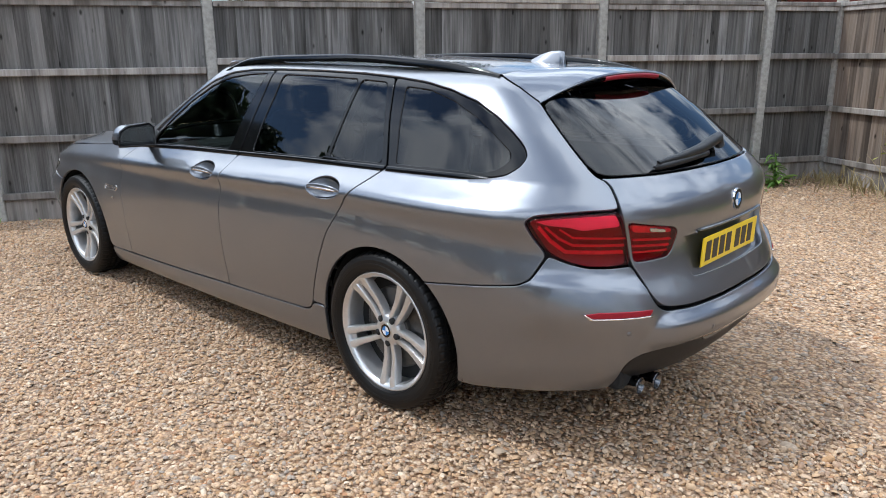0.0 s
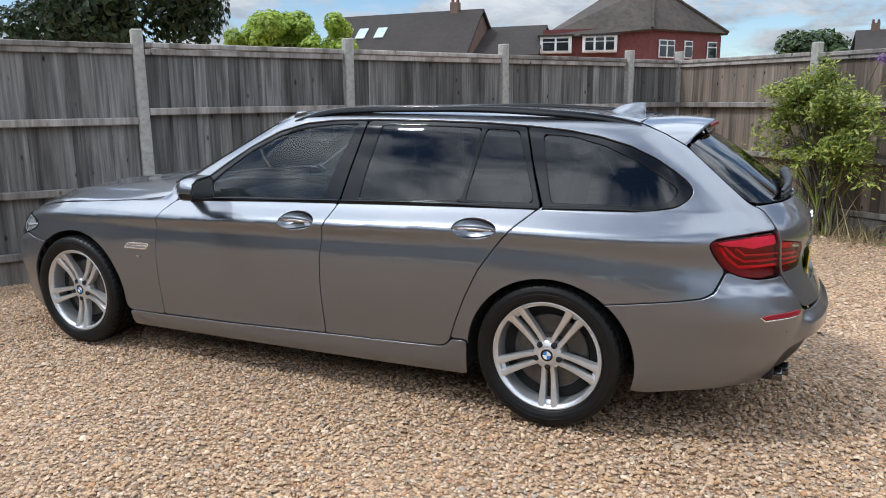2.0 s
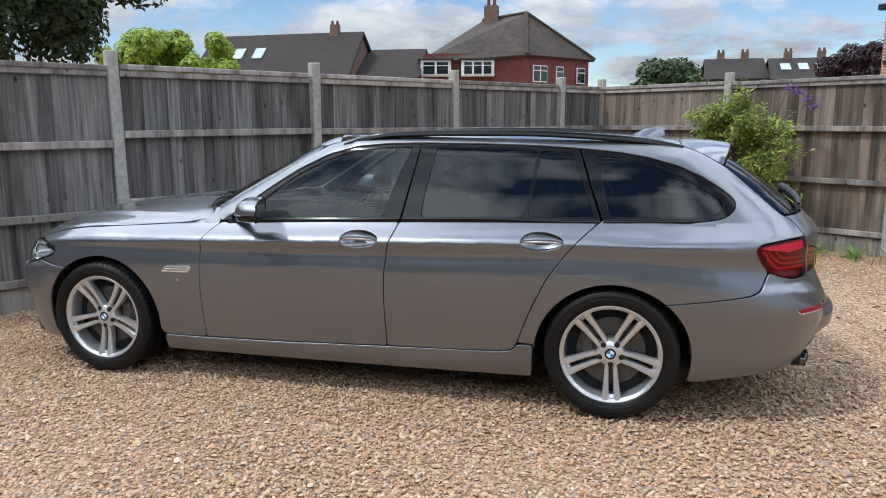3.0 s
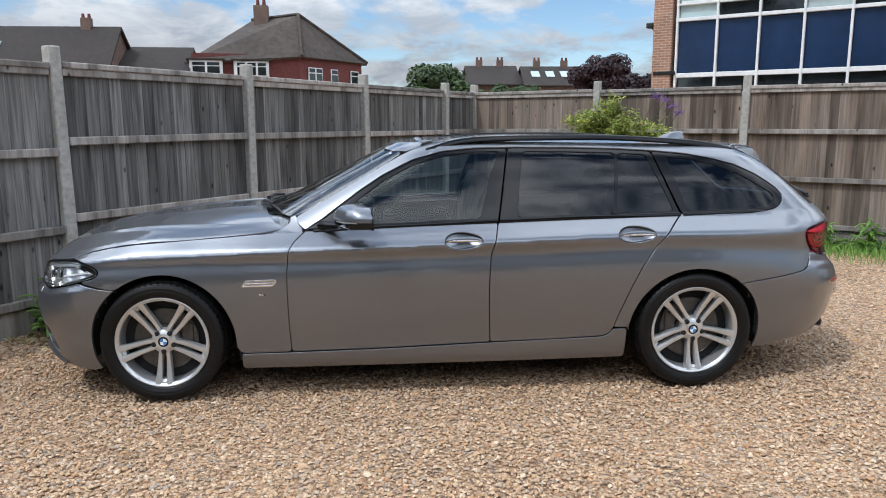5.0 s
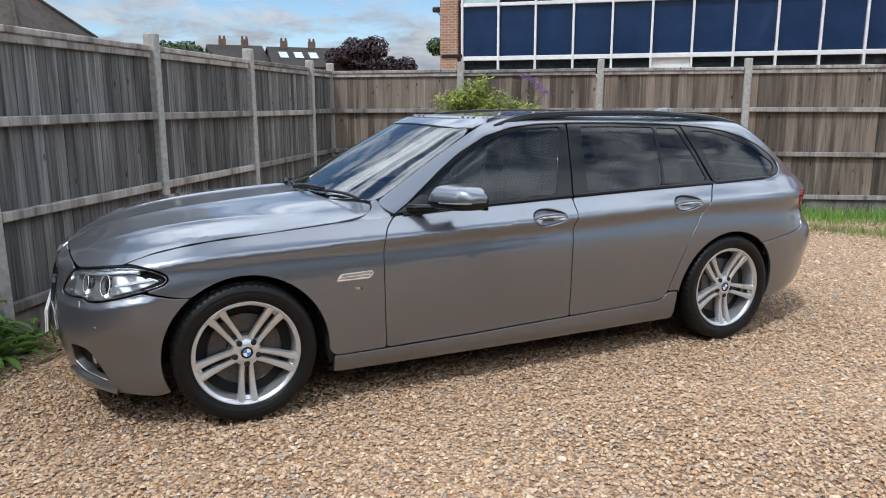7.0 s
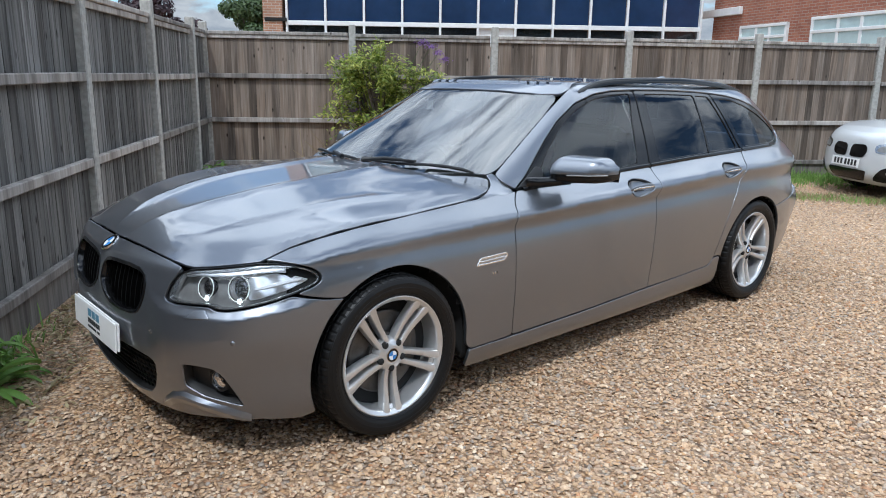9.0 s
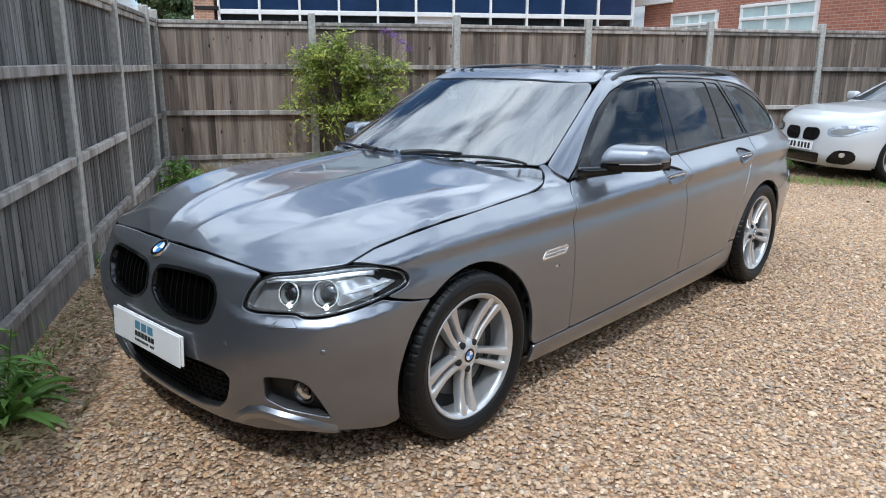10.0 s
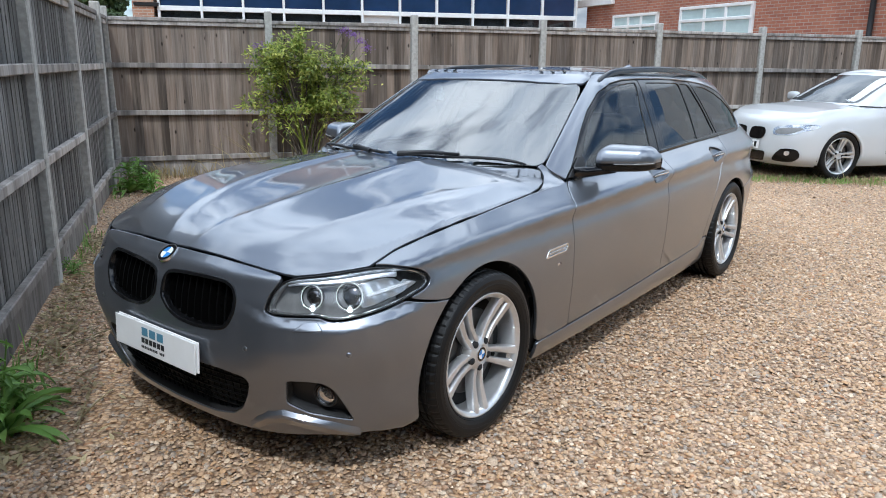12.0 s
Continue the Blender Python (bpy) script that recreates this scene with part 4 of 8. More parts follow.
    def flank(side):
        put_panel("wing_corner", CORNER, PAINT, car, side)
        put_panel("front_wing", WING, PAINT, car, side)
        put_panel("sill", SILL, PAINT, car, side)
        put_panel("side_frame", FRAME, PAINT, car, side)
        for which, skin, frame_skin, panes, cup, bar, cup_c in DOORS:
            d = put_panel(which, skin, PAINT, car, side)
            put_panel("window_frame", frame_skin, GLOSS_BLACK, d, side, "gloss black window frame")
            for nm, pane, gm in panes:
                put_panel(nm, pane, gm, d, side, "tinted side window")
            put_panel("handle_cup", cup, PAINT, d, side, "hollow behind the door handle")
            put_handle(d, cup_c, side)
            belt_strip(*((-.66, .362) if which == "front_door" else (.372, 1.409)), side, d)
        put_panel("quarter_window_trim", Q_TRIM, GLOSS_BLACK, car, side, "gloss black trim round the rear side window")
        belt_strip(1.424, 1.93, side, car)
        put_panel("quarter_window", Q_GLASS, PRIVACY, car, side, "dark privacy glass")

    wing_hole = VENT
    WING = panel(wing, res=0.018, holes=[wing_hole], gap=0.0008)
    sill = [(-1.065, .256), (-.791, .258), (-.271, .268), (.310, .287), (.948, .305), (.990, .317), (1.010, .349), (1.096, .353), (1.092, .24), (1.088, .170), (.5, .166), (-.4, .162), (-1.068, .160)]
    SILL = panel(sill, res=0.022, soft=1)
    screen_edge = [(-.768, .990), (-.666, 1.050), (-.505, 1.143), (-.328, 1.243), (-.175, 1.326), (-.110, 1.357)]
    cant = [(x, roof_z(x)) for x in (-.02, .1, .25, .45, .7, 1.0, 1.25, 1.45)] + [(s_of(x, .545), roof_z(x)) for x in (1.6, 1.72, 1.80)]
    frame_o = [(-.718, .935), (-.752, .955)] + screen_edge + cant + [(2.062, 1.312), (2.122, 1.278), (2.152, 1.262), (2.23, 1.145), (2.308, 1.024), (2.340, 1.008), (2.350, .970), (2.354, .924)] + \
        [(2.261, .920), (2.184, .912), (2.112, .901), (2.084, .878), (2.110, .827), (2.150, .773), (2.153, .764)] + QUARTER_LOW[::-1][1:] + \
        [p for p in arc(*ARCH_R, 51, 176)] + [(1.100, .356), (1.012, .356)] + DOOR_R[:6][::-1] + [(1.418, .994)] + DLO_TOP[::-1]
    FRAME = panel(frame_o, res=0.018, soft=1)

    def ell(c, a, b, n=36, lean=0.12):
        return [(c[0] + a * math.cos(2 * math.pi * k / n), c[1] + (b - 0.006 * math.cos(2 * math.pi * k / n)) * math.sin(2 * math.pi * k / n) + lean * 0.1 * a * math.cos(2 * math.pi * k / n)) for k in range(n)]

    def cup_panel(c):
        return panel(ell(c, .108, .043), res=0.008, soft=0, gap=0.0, depth=0, shape=lambda x, y: -0.036 * max(0.0, 1 - ((x - c[0]) / .108) ** 2 - ((y - c[1]) / .043) ** 2) ** 0.7)

    c1, c2 = (.163, .866), (1.133, .888)
    fdoor = DOOR_F + [(-.271, .271)] + GAP_B[:0:-1] + [(.362, .957), (-.133, .943), (-.53, .926)]
    rdoor = [(.362, .957)] + GAP_B[1:] + [(.66, .297)] + DOOR_R[:0:-1] + [(1.404, .982), (1.1, .976), (.80, .969), (.58, .963)]
    b_top = (.438, 1.366)
    fframe = BELT[:4] + [(b_top[0] - .003, 1.365)] + dlo_between(-.7, .43)[::-1]
    rframe = [(.370, .966), (.80, .979), (1.411, .992), (1.350, 1.156), (1.284, 1.341)] + dlo_between(.45, 1.28)[::-1] + [(b_top[0] + .003, 1.366)]
    g1 = [(-.545, .950), (-.40, .955), (-.116, .965), (.265, .981), (.327, 1.206), (.388, 1.349), (.216, 1.341), (.06, 1.322), (-.100, 1.277), (-.275, 1.190), (-.42, 1.085), (-.50, 1.012)]
    g2 = [(.474, .986), (1.022, 1.001), (1.044, 1.123), (1.068, 1.333), (.78, 1.342), (.527, 1.345), (.493, 1.146)]
    g3 = [(1.044, 1.003), (1.376, 1.008), (1.320, 1.154), (1.250, 1.322), (1.090, 1.331), (1.062, 1.123)]
    fd = panel(fdoor, res=0.018, holes=[ell(c1, .110, .045)], soft=1)
    rd = panel(rdoor, res=0.018, holes=[ell(c2, .110, .045)], soft=1)
    ff = panel(fframe, res=0.02, holes=[g1], soft=1, gap=0.001, offset=-0.006)
    rf = panel(rframe, res=0.02, holes=[g2, g3], soft=1, gap=0.001, offset=-0.006)
    gl = [panel(g, res=0.035, soft=1, gap=-0.004, offset=-0.011, depth=0) for g in (g1, g2, g3)]
    DOORS = (("front_door", fd, ff, [("front_window", gl[0], GLASS)], cup_panel(c1), None, c1),
             ("rear_door", rd, rf, [("rear_window", gl[1], PRIVACY), ("rear_vent_window", gl[2], PRIVACY)], cup_panel(c2), None, c2))
    q_out = [(1.420, .994), (1.960, 1.005)] + [p for p in DLO_TOP[::-1] if p[0] > 1.29 and p[0] != 1.960] + [(1.290, 1.341), (1.356, 1.156)]
    q_in = [(1.457, 1.012), (1.937, 1.020), (1.995, 1.038), (2.036, 1.070), (2.034, 1.094), (1.972, 1.142), (1.875, 1.204), (1.719, 1.259), (1.530, 1.296), (1.371, 1.307), (1.415, 1.155)]
    Q_TRIM = panel(q_out, res=0.018, holes=[q_in], soft=1, gap=0.001, offset=-0.005)
    Q_GLASS = panel(q_in, res=0.035, soft=1, gap=-0.004, offset=-0.010, depth=0)

    def put_handle(door, c, side):
        """A bowed grip across the hollow, with a bright strip along it."""
        for nm, mat, dz, th, pro, r in (("handle", PAINT, 0.0, 0.013, 0.030, 0.105), ("handle_strip", CHROME, -0.004, 0.0045, 0.040, 0.098)):
            v, f = [], []
            n, sides = 25, 10
            for k in range(n):
                u = -1 + 2 * k / (n - 1)
                x, z = c[0] + u * r, c[1] + dz + 0.012 * 0.105 * u
                p, nn = ray_side(x, z)
                o = p + nn * (pro * (1 - u * u) ** 0.5 * 0.72 - 0.004)
                t = th * (0.30 + 0.70 * (1 - u * u) ** 0.5)
                for j in range(sides):
                    a = 2 * math.pi * j / sides
                    q = o + nn * (0.5 * t * math.cos(a)) + Vector((0, 0, 1)) * (t * 1.05 * math.sin(a))
                    v.append((q.x, q.y * side, q.z))
            for k in range(n - 1):
                for j in range(sides):
                    f.append((k * sides + j, k * sides + (j + 1) % sides, (k + 1) * sides + (j + 1) % sides, (k + 1) * sides + j))
            me = mesh_from(nm, v, f, mat, True)
            part(nm, me, None, door, "painted grip" if nm == "handle" else "bright chrome strip")

    def belt_strip(s0, s1, side, parent):
        """A slim gloss strip along the lower edge of the windows."""
        xs = np.linspace(s0, s1, 30)
        zs = np.interp(xs, [p[0] for p in BELT] + [1.96], [p[1] for p in BELT] + [1.0025])
        rows = []
        for dz in (-.009, .008):
            y = np.array([ray_side(x, z + dz)[0].y for x, z in zip(xs, zs)])
            rows.append(np.polyval(np.polyfit(xs, y, 4), xs))
        v, f = [], []
        for k, x in enumerate(xs):
            a, b, z = rows[0][k], rows[1][k], zs[k]
            g = min(1.0, .12 + (s1 - x) / .12) if s1 > 1.9 else 1.0
            for y, h in ((a - .006, -.0125), (a - .004 + .007 * g, -.011), (a - .004 + .0085 * g, -.006), (b - .004 + .0085 * g, .005), (b - .004 + .007 * g, .008), (b - .008, .009)):
                v.append((x, y * side, z + h * g))
            if k:
                f += [(6 * k - 6 + j, 6 * k - 5 + j, 6 * k + 1 + j, 6 * k + j) for j in range(5)]
        if side > 0:
            f = [q[::-1] for q in f]
        part("belt_strip", mesh_from("belt_strip", v, f, GLOSS_BLACK, True), None, parent, "slim gloss black strip")

    both(flank)

    # roof, from above
    rr = [p for p in roof_ring if p[0] < 1.80]
    hw = [(p[0], p[1] - 0.003) for p in rr[::3] if p[1] > .54 and p[0] > -.02]
    head = [(-.272, 0), (-.272, .2), (-.262, .375), (-.225, .50), (-.15, .572), (-.06, .568)]
    half = head + hw + [(1.79, .535), (1.79, .3), (1.79, 0)]
    put_panel("roof", panel([p for p in half if p[1] > 0] + [(1.79, 0)] + [(x, -w) for x, w in half[::-1] if w > 0] + [(-.272, 0)], ray_top, res=0.02, soft=1), PAINT, car)
    ws = [(-1.035, 0), (-1.03, .2), (-1.0, .35), (-.93, .52), (-.795, .705), (-.745, .712), (-.656, .694), (-.497, .659), (-.320, .620), (-.172, .580), (-.158, .55), (-.232, .485), (-.270, .375), (-.280, .2), (-.280, 0)]
    put_panel("windscreen", panel([p for p in ws if p[1] > 0] + [(-.280, 0)] + [(x, -w) for x, w in ws[::-1] if w > 0] + [(-1.035, 0)], ray_top, res=0.05, soft=1, offset=-0.004, depth=0.006), SCREEN_GLASS, car, label="curved clear windscreen")
    cowl = [(-1.10, 0), (-1.095, .2), (-1.05, .36), (-.965, .53), (-.85, .69), (-.80, .76), (-.765, .745), (-.80, .70), (-.93, .50), (-1.0, .33), (-1.02, 0)]
    put_panel("scuttle_panel", panel([p for p in cowl if p[1] > 0][:6] + [p for p in cowl if p[1] > 0][6:] + [(-1.02, 0)] + [(x, -w) for x, w in cowl[::-1] if w > 0] + [(-1.10, 0)], ray_top, res=0.016, soft=1, offset=-0.014, depth=0.01), TRIM_BLACK, car, label="black plastic panel under the windscreen")

    # tail
    rb = [(1.7205, .6015), (1.954, .6375), (2.068, .6575), (2.106, .679), (2.158, .764), (2.205, .743), (2.268, .725), (2.333, .722), (2.400, .725), (2.420, .683), (2.447, .616), (2.468, .582), (2.497, .566), (2.58, .561), (2.75, .562), (S_TAIL, .563),
          (S_TAIL, .404), (2.685, .398), (2.655, .424), (2.507, .428), (2.422, .409), (2.394, .389), (2.379, .359), (2.370, .298), (2.360, .258), (2.2, .250), (2.05, .235), (1.905, .208)] + [p for p in arc(*ARCH_R, -14, 50)]
    i = rb.index((S_TAIL, .404))
    low = rb[i + 1:]
    rbf = rb[:i] + [(2 * S_TAIL - s, z) for s, z in rb[:i - 1][::-1]] + [(2 * S_TAIL - s, z) for s, z in low[::-1]] + [(S_TAIL, .405)] + low
    put_panel("rear_bumper", panel(rbf, res=0.015, soft=1, shape=rear_ledge), PAINT, car)
    dif = [(S_TAIL, .398), (2.69, .392), (2.660, .418), (2.507, .422), (2.426, .403), (2.400, .384), (2.386, .355), (2.378, .310), (2.45, .288), (2.7, .284), (S_TAIL, .282)]
    put_panel("rear_valance", panel(mirror_tail(dif), res=0.025, soft=1, offset=-0.012, depth=0.03), TRIM_BLACK, car, label="black plastic lower bumper insert")
    tg = [(S_TAIL, 1.019), (2.643, 1.020), (2.416, 1.019), (2.318, 1.018), (2.344, 1.004), (2.3535, .968), (2.3575, .915), (2.398, .731), (2.4225, .688), (2.450, .625), (2.4725, .592), (2.502, .577), (2.58, .570), (2.75, .571), (S_TAIL, .572)]
    tin2 = [(2 * S_TAIL - s, z) for s, z in TAIL_IN]
    gate = put_panel("tailgate", panel(mirror_tail(tg), res=0.018, soft=1, holes=[mirror_tail(PLATE_NICHE), [(s + (.004 if s < 2.42 else 0), z) for s, z in TAIL_IN], [(s - (.004 if s > 2 * S_TAIL - 2.42 else 0), z) for s, z in tin2]], depth=0.03), PAINT, car)
    put_panel("plate_niche", panel(mirror_tail(PLATE_NICHE), res=0.03, offset=-0.026, gap=-0.006, depth=0), PAINT, gate)
    rw = [(S_TAIL, 1.300), (2.6, 1.298), (2.3, 1.286), (2.155, 1.262), (2.233, 1.145), (2.312, 1.024), (2.416, 1.022), (2.643, 1.022), (S_TAIL, 1.021)]
    put_panel("rear_window", panel(mirror_tail(rw), res=0.05, soft=1, offset=-0.003, depth=0.006), PRIVACY, gate, label="dark tinted rear window")
    return front, gate


FRONT, GATE = build_shell()


def build_inner():
    """Dark inner shell, arch liners and floor, which close the body behind the gaps."""
    g = body_grid[::3, ::2].copy()
    nr, nc, _ = g.shape
    du, dv = np.gradient(g, axis=1), np.gradient(g, axis=0)
    n = np.cross(dv, du)
    n /= np.maximum(np.linalg.norm(n, axis=2, keepdims=True), 1e-9)
    deep = np.where((g[..., 0] < -1.95) | (g[..., 0] > 2.3), 0.075, 0.032)[..., None]
    v = (g - n * deep)
    faces = []
    for r in range(nr - 1):
        for c in range(nc - 1):
            m = v[r:r + 2, c:c + 2].reshape(-1, 3).mean(0)
            if math.hypot(m[0] - ARCH_F[0], m[2] - ARCH_F[1]) < 0.40 or math.hypot(m[0] - ARCH_R[0], m[2] - ARCH_R[1]) < 0.40:
                continue
            if m[2] > 0.2:
                faces.append((r * nc + c, r * nc + c + 1, (r + 1) * nc + c + 1, (r + 1) * nc + c))
    vv = v.reshape(-1, 3)
    for side in (-1, 1):
        part("inner_panel", mesh_from("inner_panel", vv * np.array([1, side, 1]), faces, DARK), None, car)
    for cx, cz, r in (ARCH_F, ARCH_R):
        for side in (-1, 1):
            vs, fs = [], []
            for k in range(31):
                a = radians(-12 + 204 * k / 30)
                for w in (0.86, 0.56):
                    vs.append((cx + (r + 0.012) * math.cos(a), w * side, cz + (r + 0.012) * math.sin(a)))
                vs.append((cx, 0.56 * side, cz))
            for k in range(30):
                fs.append((3 * k, 3 * k + 1, 3 * k + 4, 3 * k + 3))
                fs.append((3 * k + 1, 3 * k + 2, 3 * k + 5, 3 * k + 4))
            part("arch_liner", mesh_from("arch_liner", vs, fs, DARK, True), None, car)
    part("floor_pan", box_bm((3.9, 1.20, 0.06), (0.1, 0, 0.22), 0.01), DARK, car)
    part("floor_pan", box_bm((2.1, 1.70, 0.05), (0.0, 0, 0.215), 0.01), DARK, car)
    part("floor_pan", box_bm((0.36, 1.2, 0.05), (2.07, 0, 0.33), 0.01), DARK, car)


build_inner()

# ---------------------------------------------------------------- wheels
def wheel_meshes():
    """Tyre, rim, twin spoke, hub, brakes, bolt holes and dark backing of one wheel; its face looks towards -y."""
    out = {}
    outer = [(.247, -.096), (.254, -.107), (.2585, -.1105), (.2605, -.1085), (.262, -.1105), (.275, -.1165), (.288, -.1195), (.2895, -.1185), (.291, -.1195), (.305, -.119),
             (.318, -.1135), (.320, -.1115), (.322, -.1115), (.328, -.104), (.3325, -.092), (.335, -.076)]
    tread = []
    for y0, dep in ((-.0715, .004), (-.050, .010), (-.017, .010), (.017, .010), (.050, .010), (.0715, .004)):
        tread += [(.3355, y0 - .005), (.3355 - dep, y0 - .0035), (.3355 - dep, y0 + .0035), (.3355, y0 + .005)]
    prof = outer + tread + [(r, -y) for r, y in outer[::-1]]
    seg = 240
    v, f = lathe(prof, seg)
    n = len(prof)
    v = [list(p) for p in v]
    for k in range(seg):
        for i, (r, y) in enumerate(prof):
            # slits across the shoulder blocks, and finer ones across the ribs
            if r > .3255 and abs(y) > .075:
                dip = .0030 if k % 4 == 0 else 0
            elif r > .334:
                dip = .0030 if (k + 2 * (y > 0)) % 6 == 0 else 0
            else:
                dip = 0
            g = (r - dip) / r
            v[k * n + i][0] *= g
            v[k * n + i][2] *= g
    out["tyre"] = mesh_from("tyre", v, f, RUBBER, False)
    lip = [(.251, -.094), (.253, -.101), (.2510, -.1065), (.2475, -.1075), (.2440, -.1055), (.2400, -.1020), (.2335, -.0985), (.2305, -.0930), (.2290, -.080), (.2270, -.04), (.2250, .0), (.2240, .10)]
    v, f = lathe(lip, 120)
    out["rim"] = mesh_from("rim", v, f, ALLOY, True)
    # one twin spoke, pointing along +x
    rr = [.040, .066, .095, .130, .165, .198, .222, .2455]
    off = [.0150, .0190, .0215, .0235, .0255, .0275, .0298, .0330]
    hw = [.0135, .0125, .0125, .0135, .0150, .0168, .0190, .0235]
    yy = [-.080, -.078, -.076, -.078, -.085, -.093, -.099, -.1035]
    v, f = [], []
    for sgn in (1, -1):
        first = len(v)
        for r, o, h, y in zip(rr, off, hw, yy):
            inn = 0.55 if r > .2 else 0.8
            for du, dy in ((-h, .010), (-h * .72, .0018), (-h * .3, 0.0), (h * .35, 0.0), (h * .8, .0018), (h, .008), (h * .9, .040), (-h * .9, .040)):
                v.append((r, y + dy, sgn * (o + du)))
        m = 8
        for i in range(len(rr) - 1):
            for j in range(m):
                q = (first + i * m + j, first + i * m + (j + 1) % m, first + (i + 1) * m + (j + 1) % m, first + (i + 1) * m + j)
                f.append(q if sgn > 0 else q[::-1])
    # web that closes the pair near the rim
    first = len(v)
    for r, o, y in ((.214, .020, -.074), (.234, .030, -.088)):
        for s in (-1, 1):
            v.append((r, y, s * o))
    f.append((first, first + 1, first + 3, first + 2))
    out["spoke"] = mesh_from("spoke", v, f, ALLOY, False)
    b = bmesh.new()
    me = out["spoke"]
    b.from_mesh(me)
    bmesh.ops.recalc_face_normals(b, faces=b.faces)
    b.to_mesh(me)
    b.free()
    me.polygons.foreach_set("use_smooth", [True] * len(me.polygons))
    me.set_sharp_from_angle(angle=radians(38))
    v, f = lathe([(.0, -.0835), (.033, -.0835), (.036, -.086), (.040, -.086), (.045, -.083), (.058, -.080), (.066, -.074), (.070, -.060), (.072, -.030)], 60)
    out["hub"] = mesh_from("hub", v, f, ALLOY, True)
    # proud black disc, imitates the shaded hole round a bolt
    v, f = lathe([(.0, -.0845), (.0120, -.0845), (.0138, -.083), (.0138, -.07)], 16)
    out["bolt_hole"] = mesh_from("bolt_hole", v, f, DARK, True)
    v, f = lathe([(.06, -.040), (.085, -.040), (.088, -.026), (.168, -.026), (.174, -.022), (.174, -.012), (.06, -.012)], 60)
    out["brake_disc"] = mesh_from("brake_disc", v, f, DULL_STEEL, False)
    # added black disc, stands in for the shade behind the spokes
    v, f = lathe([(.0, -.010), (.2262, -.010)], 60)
    out["shade_disc"] = mesh_from("shade_disc", v, f, DARK, False)
    b = box_bm((.07, .075, .19), (0, 0, 0), .016, 2)
    for q in b.verts:
        q.co.x -= 1.4 * q.co.z * q.co.z
    me = bpy.data.meshes.new("caliper")
    b.to_mesh(me)
    b.free()
    me.materials.append(DULL_STEEL)
    out["caliper"] = me
    return out


WHEEL = wheel_meshes()


def build_wheel(parent, x, side, spin, z=0.333, w=0.798):
    hub = part("wheel", WHEEL["tyre"], None, parent, "silver twin-spoke alloy wheel with black tyre")
    hub.matrix_basis = pose(x, side * w, z, 0, 0, 0 if side < 0 else 180)
    part("rim", WHEEL["rim"], None, hub, "silver alloy rim")
    part("hub", WHEEL["hub"], None, hub)
    part("brake_disc", WHEEL["brake_disc"], None, hub, "grey steel brake disc")
    part("shade_disc", WHEEL["shade_disc"], None, hub)
    part("caliper", WHEEL["caliper"], None, hub).matrix_basis = pose(.125 if x < 0 else -.125, 0.0, .0, 0, 0 if x < 0 else 180, 0)
    for k in range(5):
        a = spin + 72 * k
        part("spoke", WHEEL["spoke"], None, hub).matrix_basis = pose(0, 0, 0, 0, -a, 0)
        r = radians(a)
        part("bolt_hole", WHEEL["bolt_hole"], None, hub).matrix_basis = pose(.0555 * math.cos(r), 0, .0555 * math.sin(r))
    return hub


for x, spin in ((-1.484, -92), (1.484, -87)):
    for side in (-1, 1):
        wl = build_wheel(car, x, side, spin)
        roundel(wl, "centre_cap", (0, -.0845, 0), (0, -1, 0), .030)


# ---------------------------------------------------------------- lamps
def shrink(outline, by, soft=1, res=0.012):
    return [tuple(p) for p in inward(resample(outline, res, soft), by)]


RED_LENS = glass_mat("red_lens", (1.0, 0.12, 0.20), 0.95, 1.4)
RED_DARK = simple("dark_red_reflector", (0.17, 0.007, 0.016), 0.3, 0.0, 0.2, 30, coat=0.8)
BRAKE_RED = simple("brake_light_red", (0.30, 0.010, 0.022), 0.3, 0, 0.15, 40, spec=0.3)
# the bars' luminous look is put into this red; nothing emits
RED_BRIGHT = simple("bright_red_reflector", (0.85, 0.06, 0.12), 0.3, 0.0, 0.15, 40, coat=0.8)
# upper lamp band, with the lens's bright reflection put into its colour
RED_PINK = simple("pale_red_reflection", (0.95, 0.50, 0.66), 0.3, 0.0, 0.1, 30, coat=0.8)
SILVER_REFLECTOR = simple("lamp_reflector", (0.80, 0.82, 0.84), 0.32, 0.95, 0.06, 30)
DARK_CHROME = simple("dark_chrome", (0.16, 0.16, 0.165), 0.16, 1.0, 0.1, 20)
LAMP_SILVER = simple("lamp_inner_silver", (0.52, 0.53, 0.54), 0.2, 0.95, 0.2, 40)
GRILLE_BLACK = simple("grille_black", (0.003, 0.003, 0.003), 0.2, 0, 0.1, 20, spec=0.08)
LAMP_GREY = simple("lamp_housing", (0.24, 0.24, 0.235), 0.32, 0.2, 0.2, 30)


def glow_mat(name, col, power):
    m, nt, b = node_mat(name)
    b.inputs["Base Color"].default_value = (*col, 1)
    b.inputs["Emission Color"].default_value, b.inputs["Emission Strength"].default_value = (*col, 1), power
    return m


RING_GLOW = glow_mat("lit_light_ring", (0.97, 1.0, 0.92), 0.4)
LAMP_GLOW = glow_mat("lit_light_source", (0.97, 1.0, 0.97), 5.0)


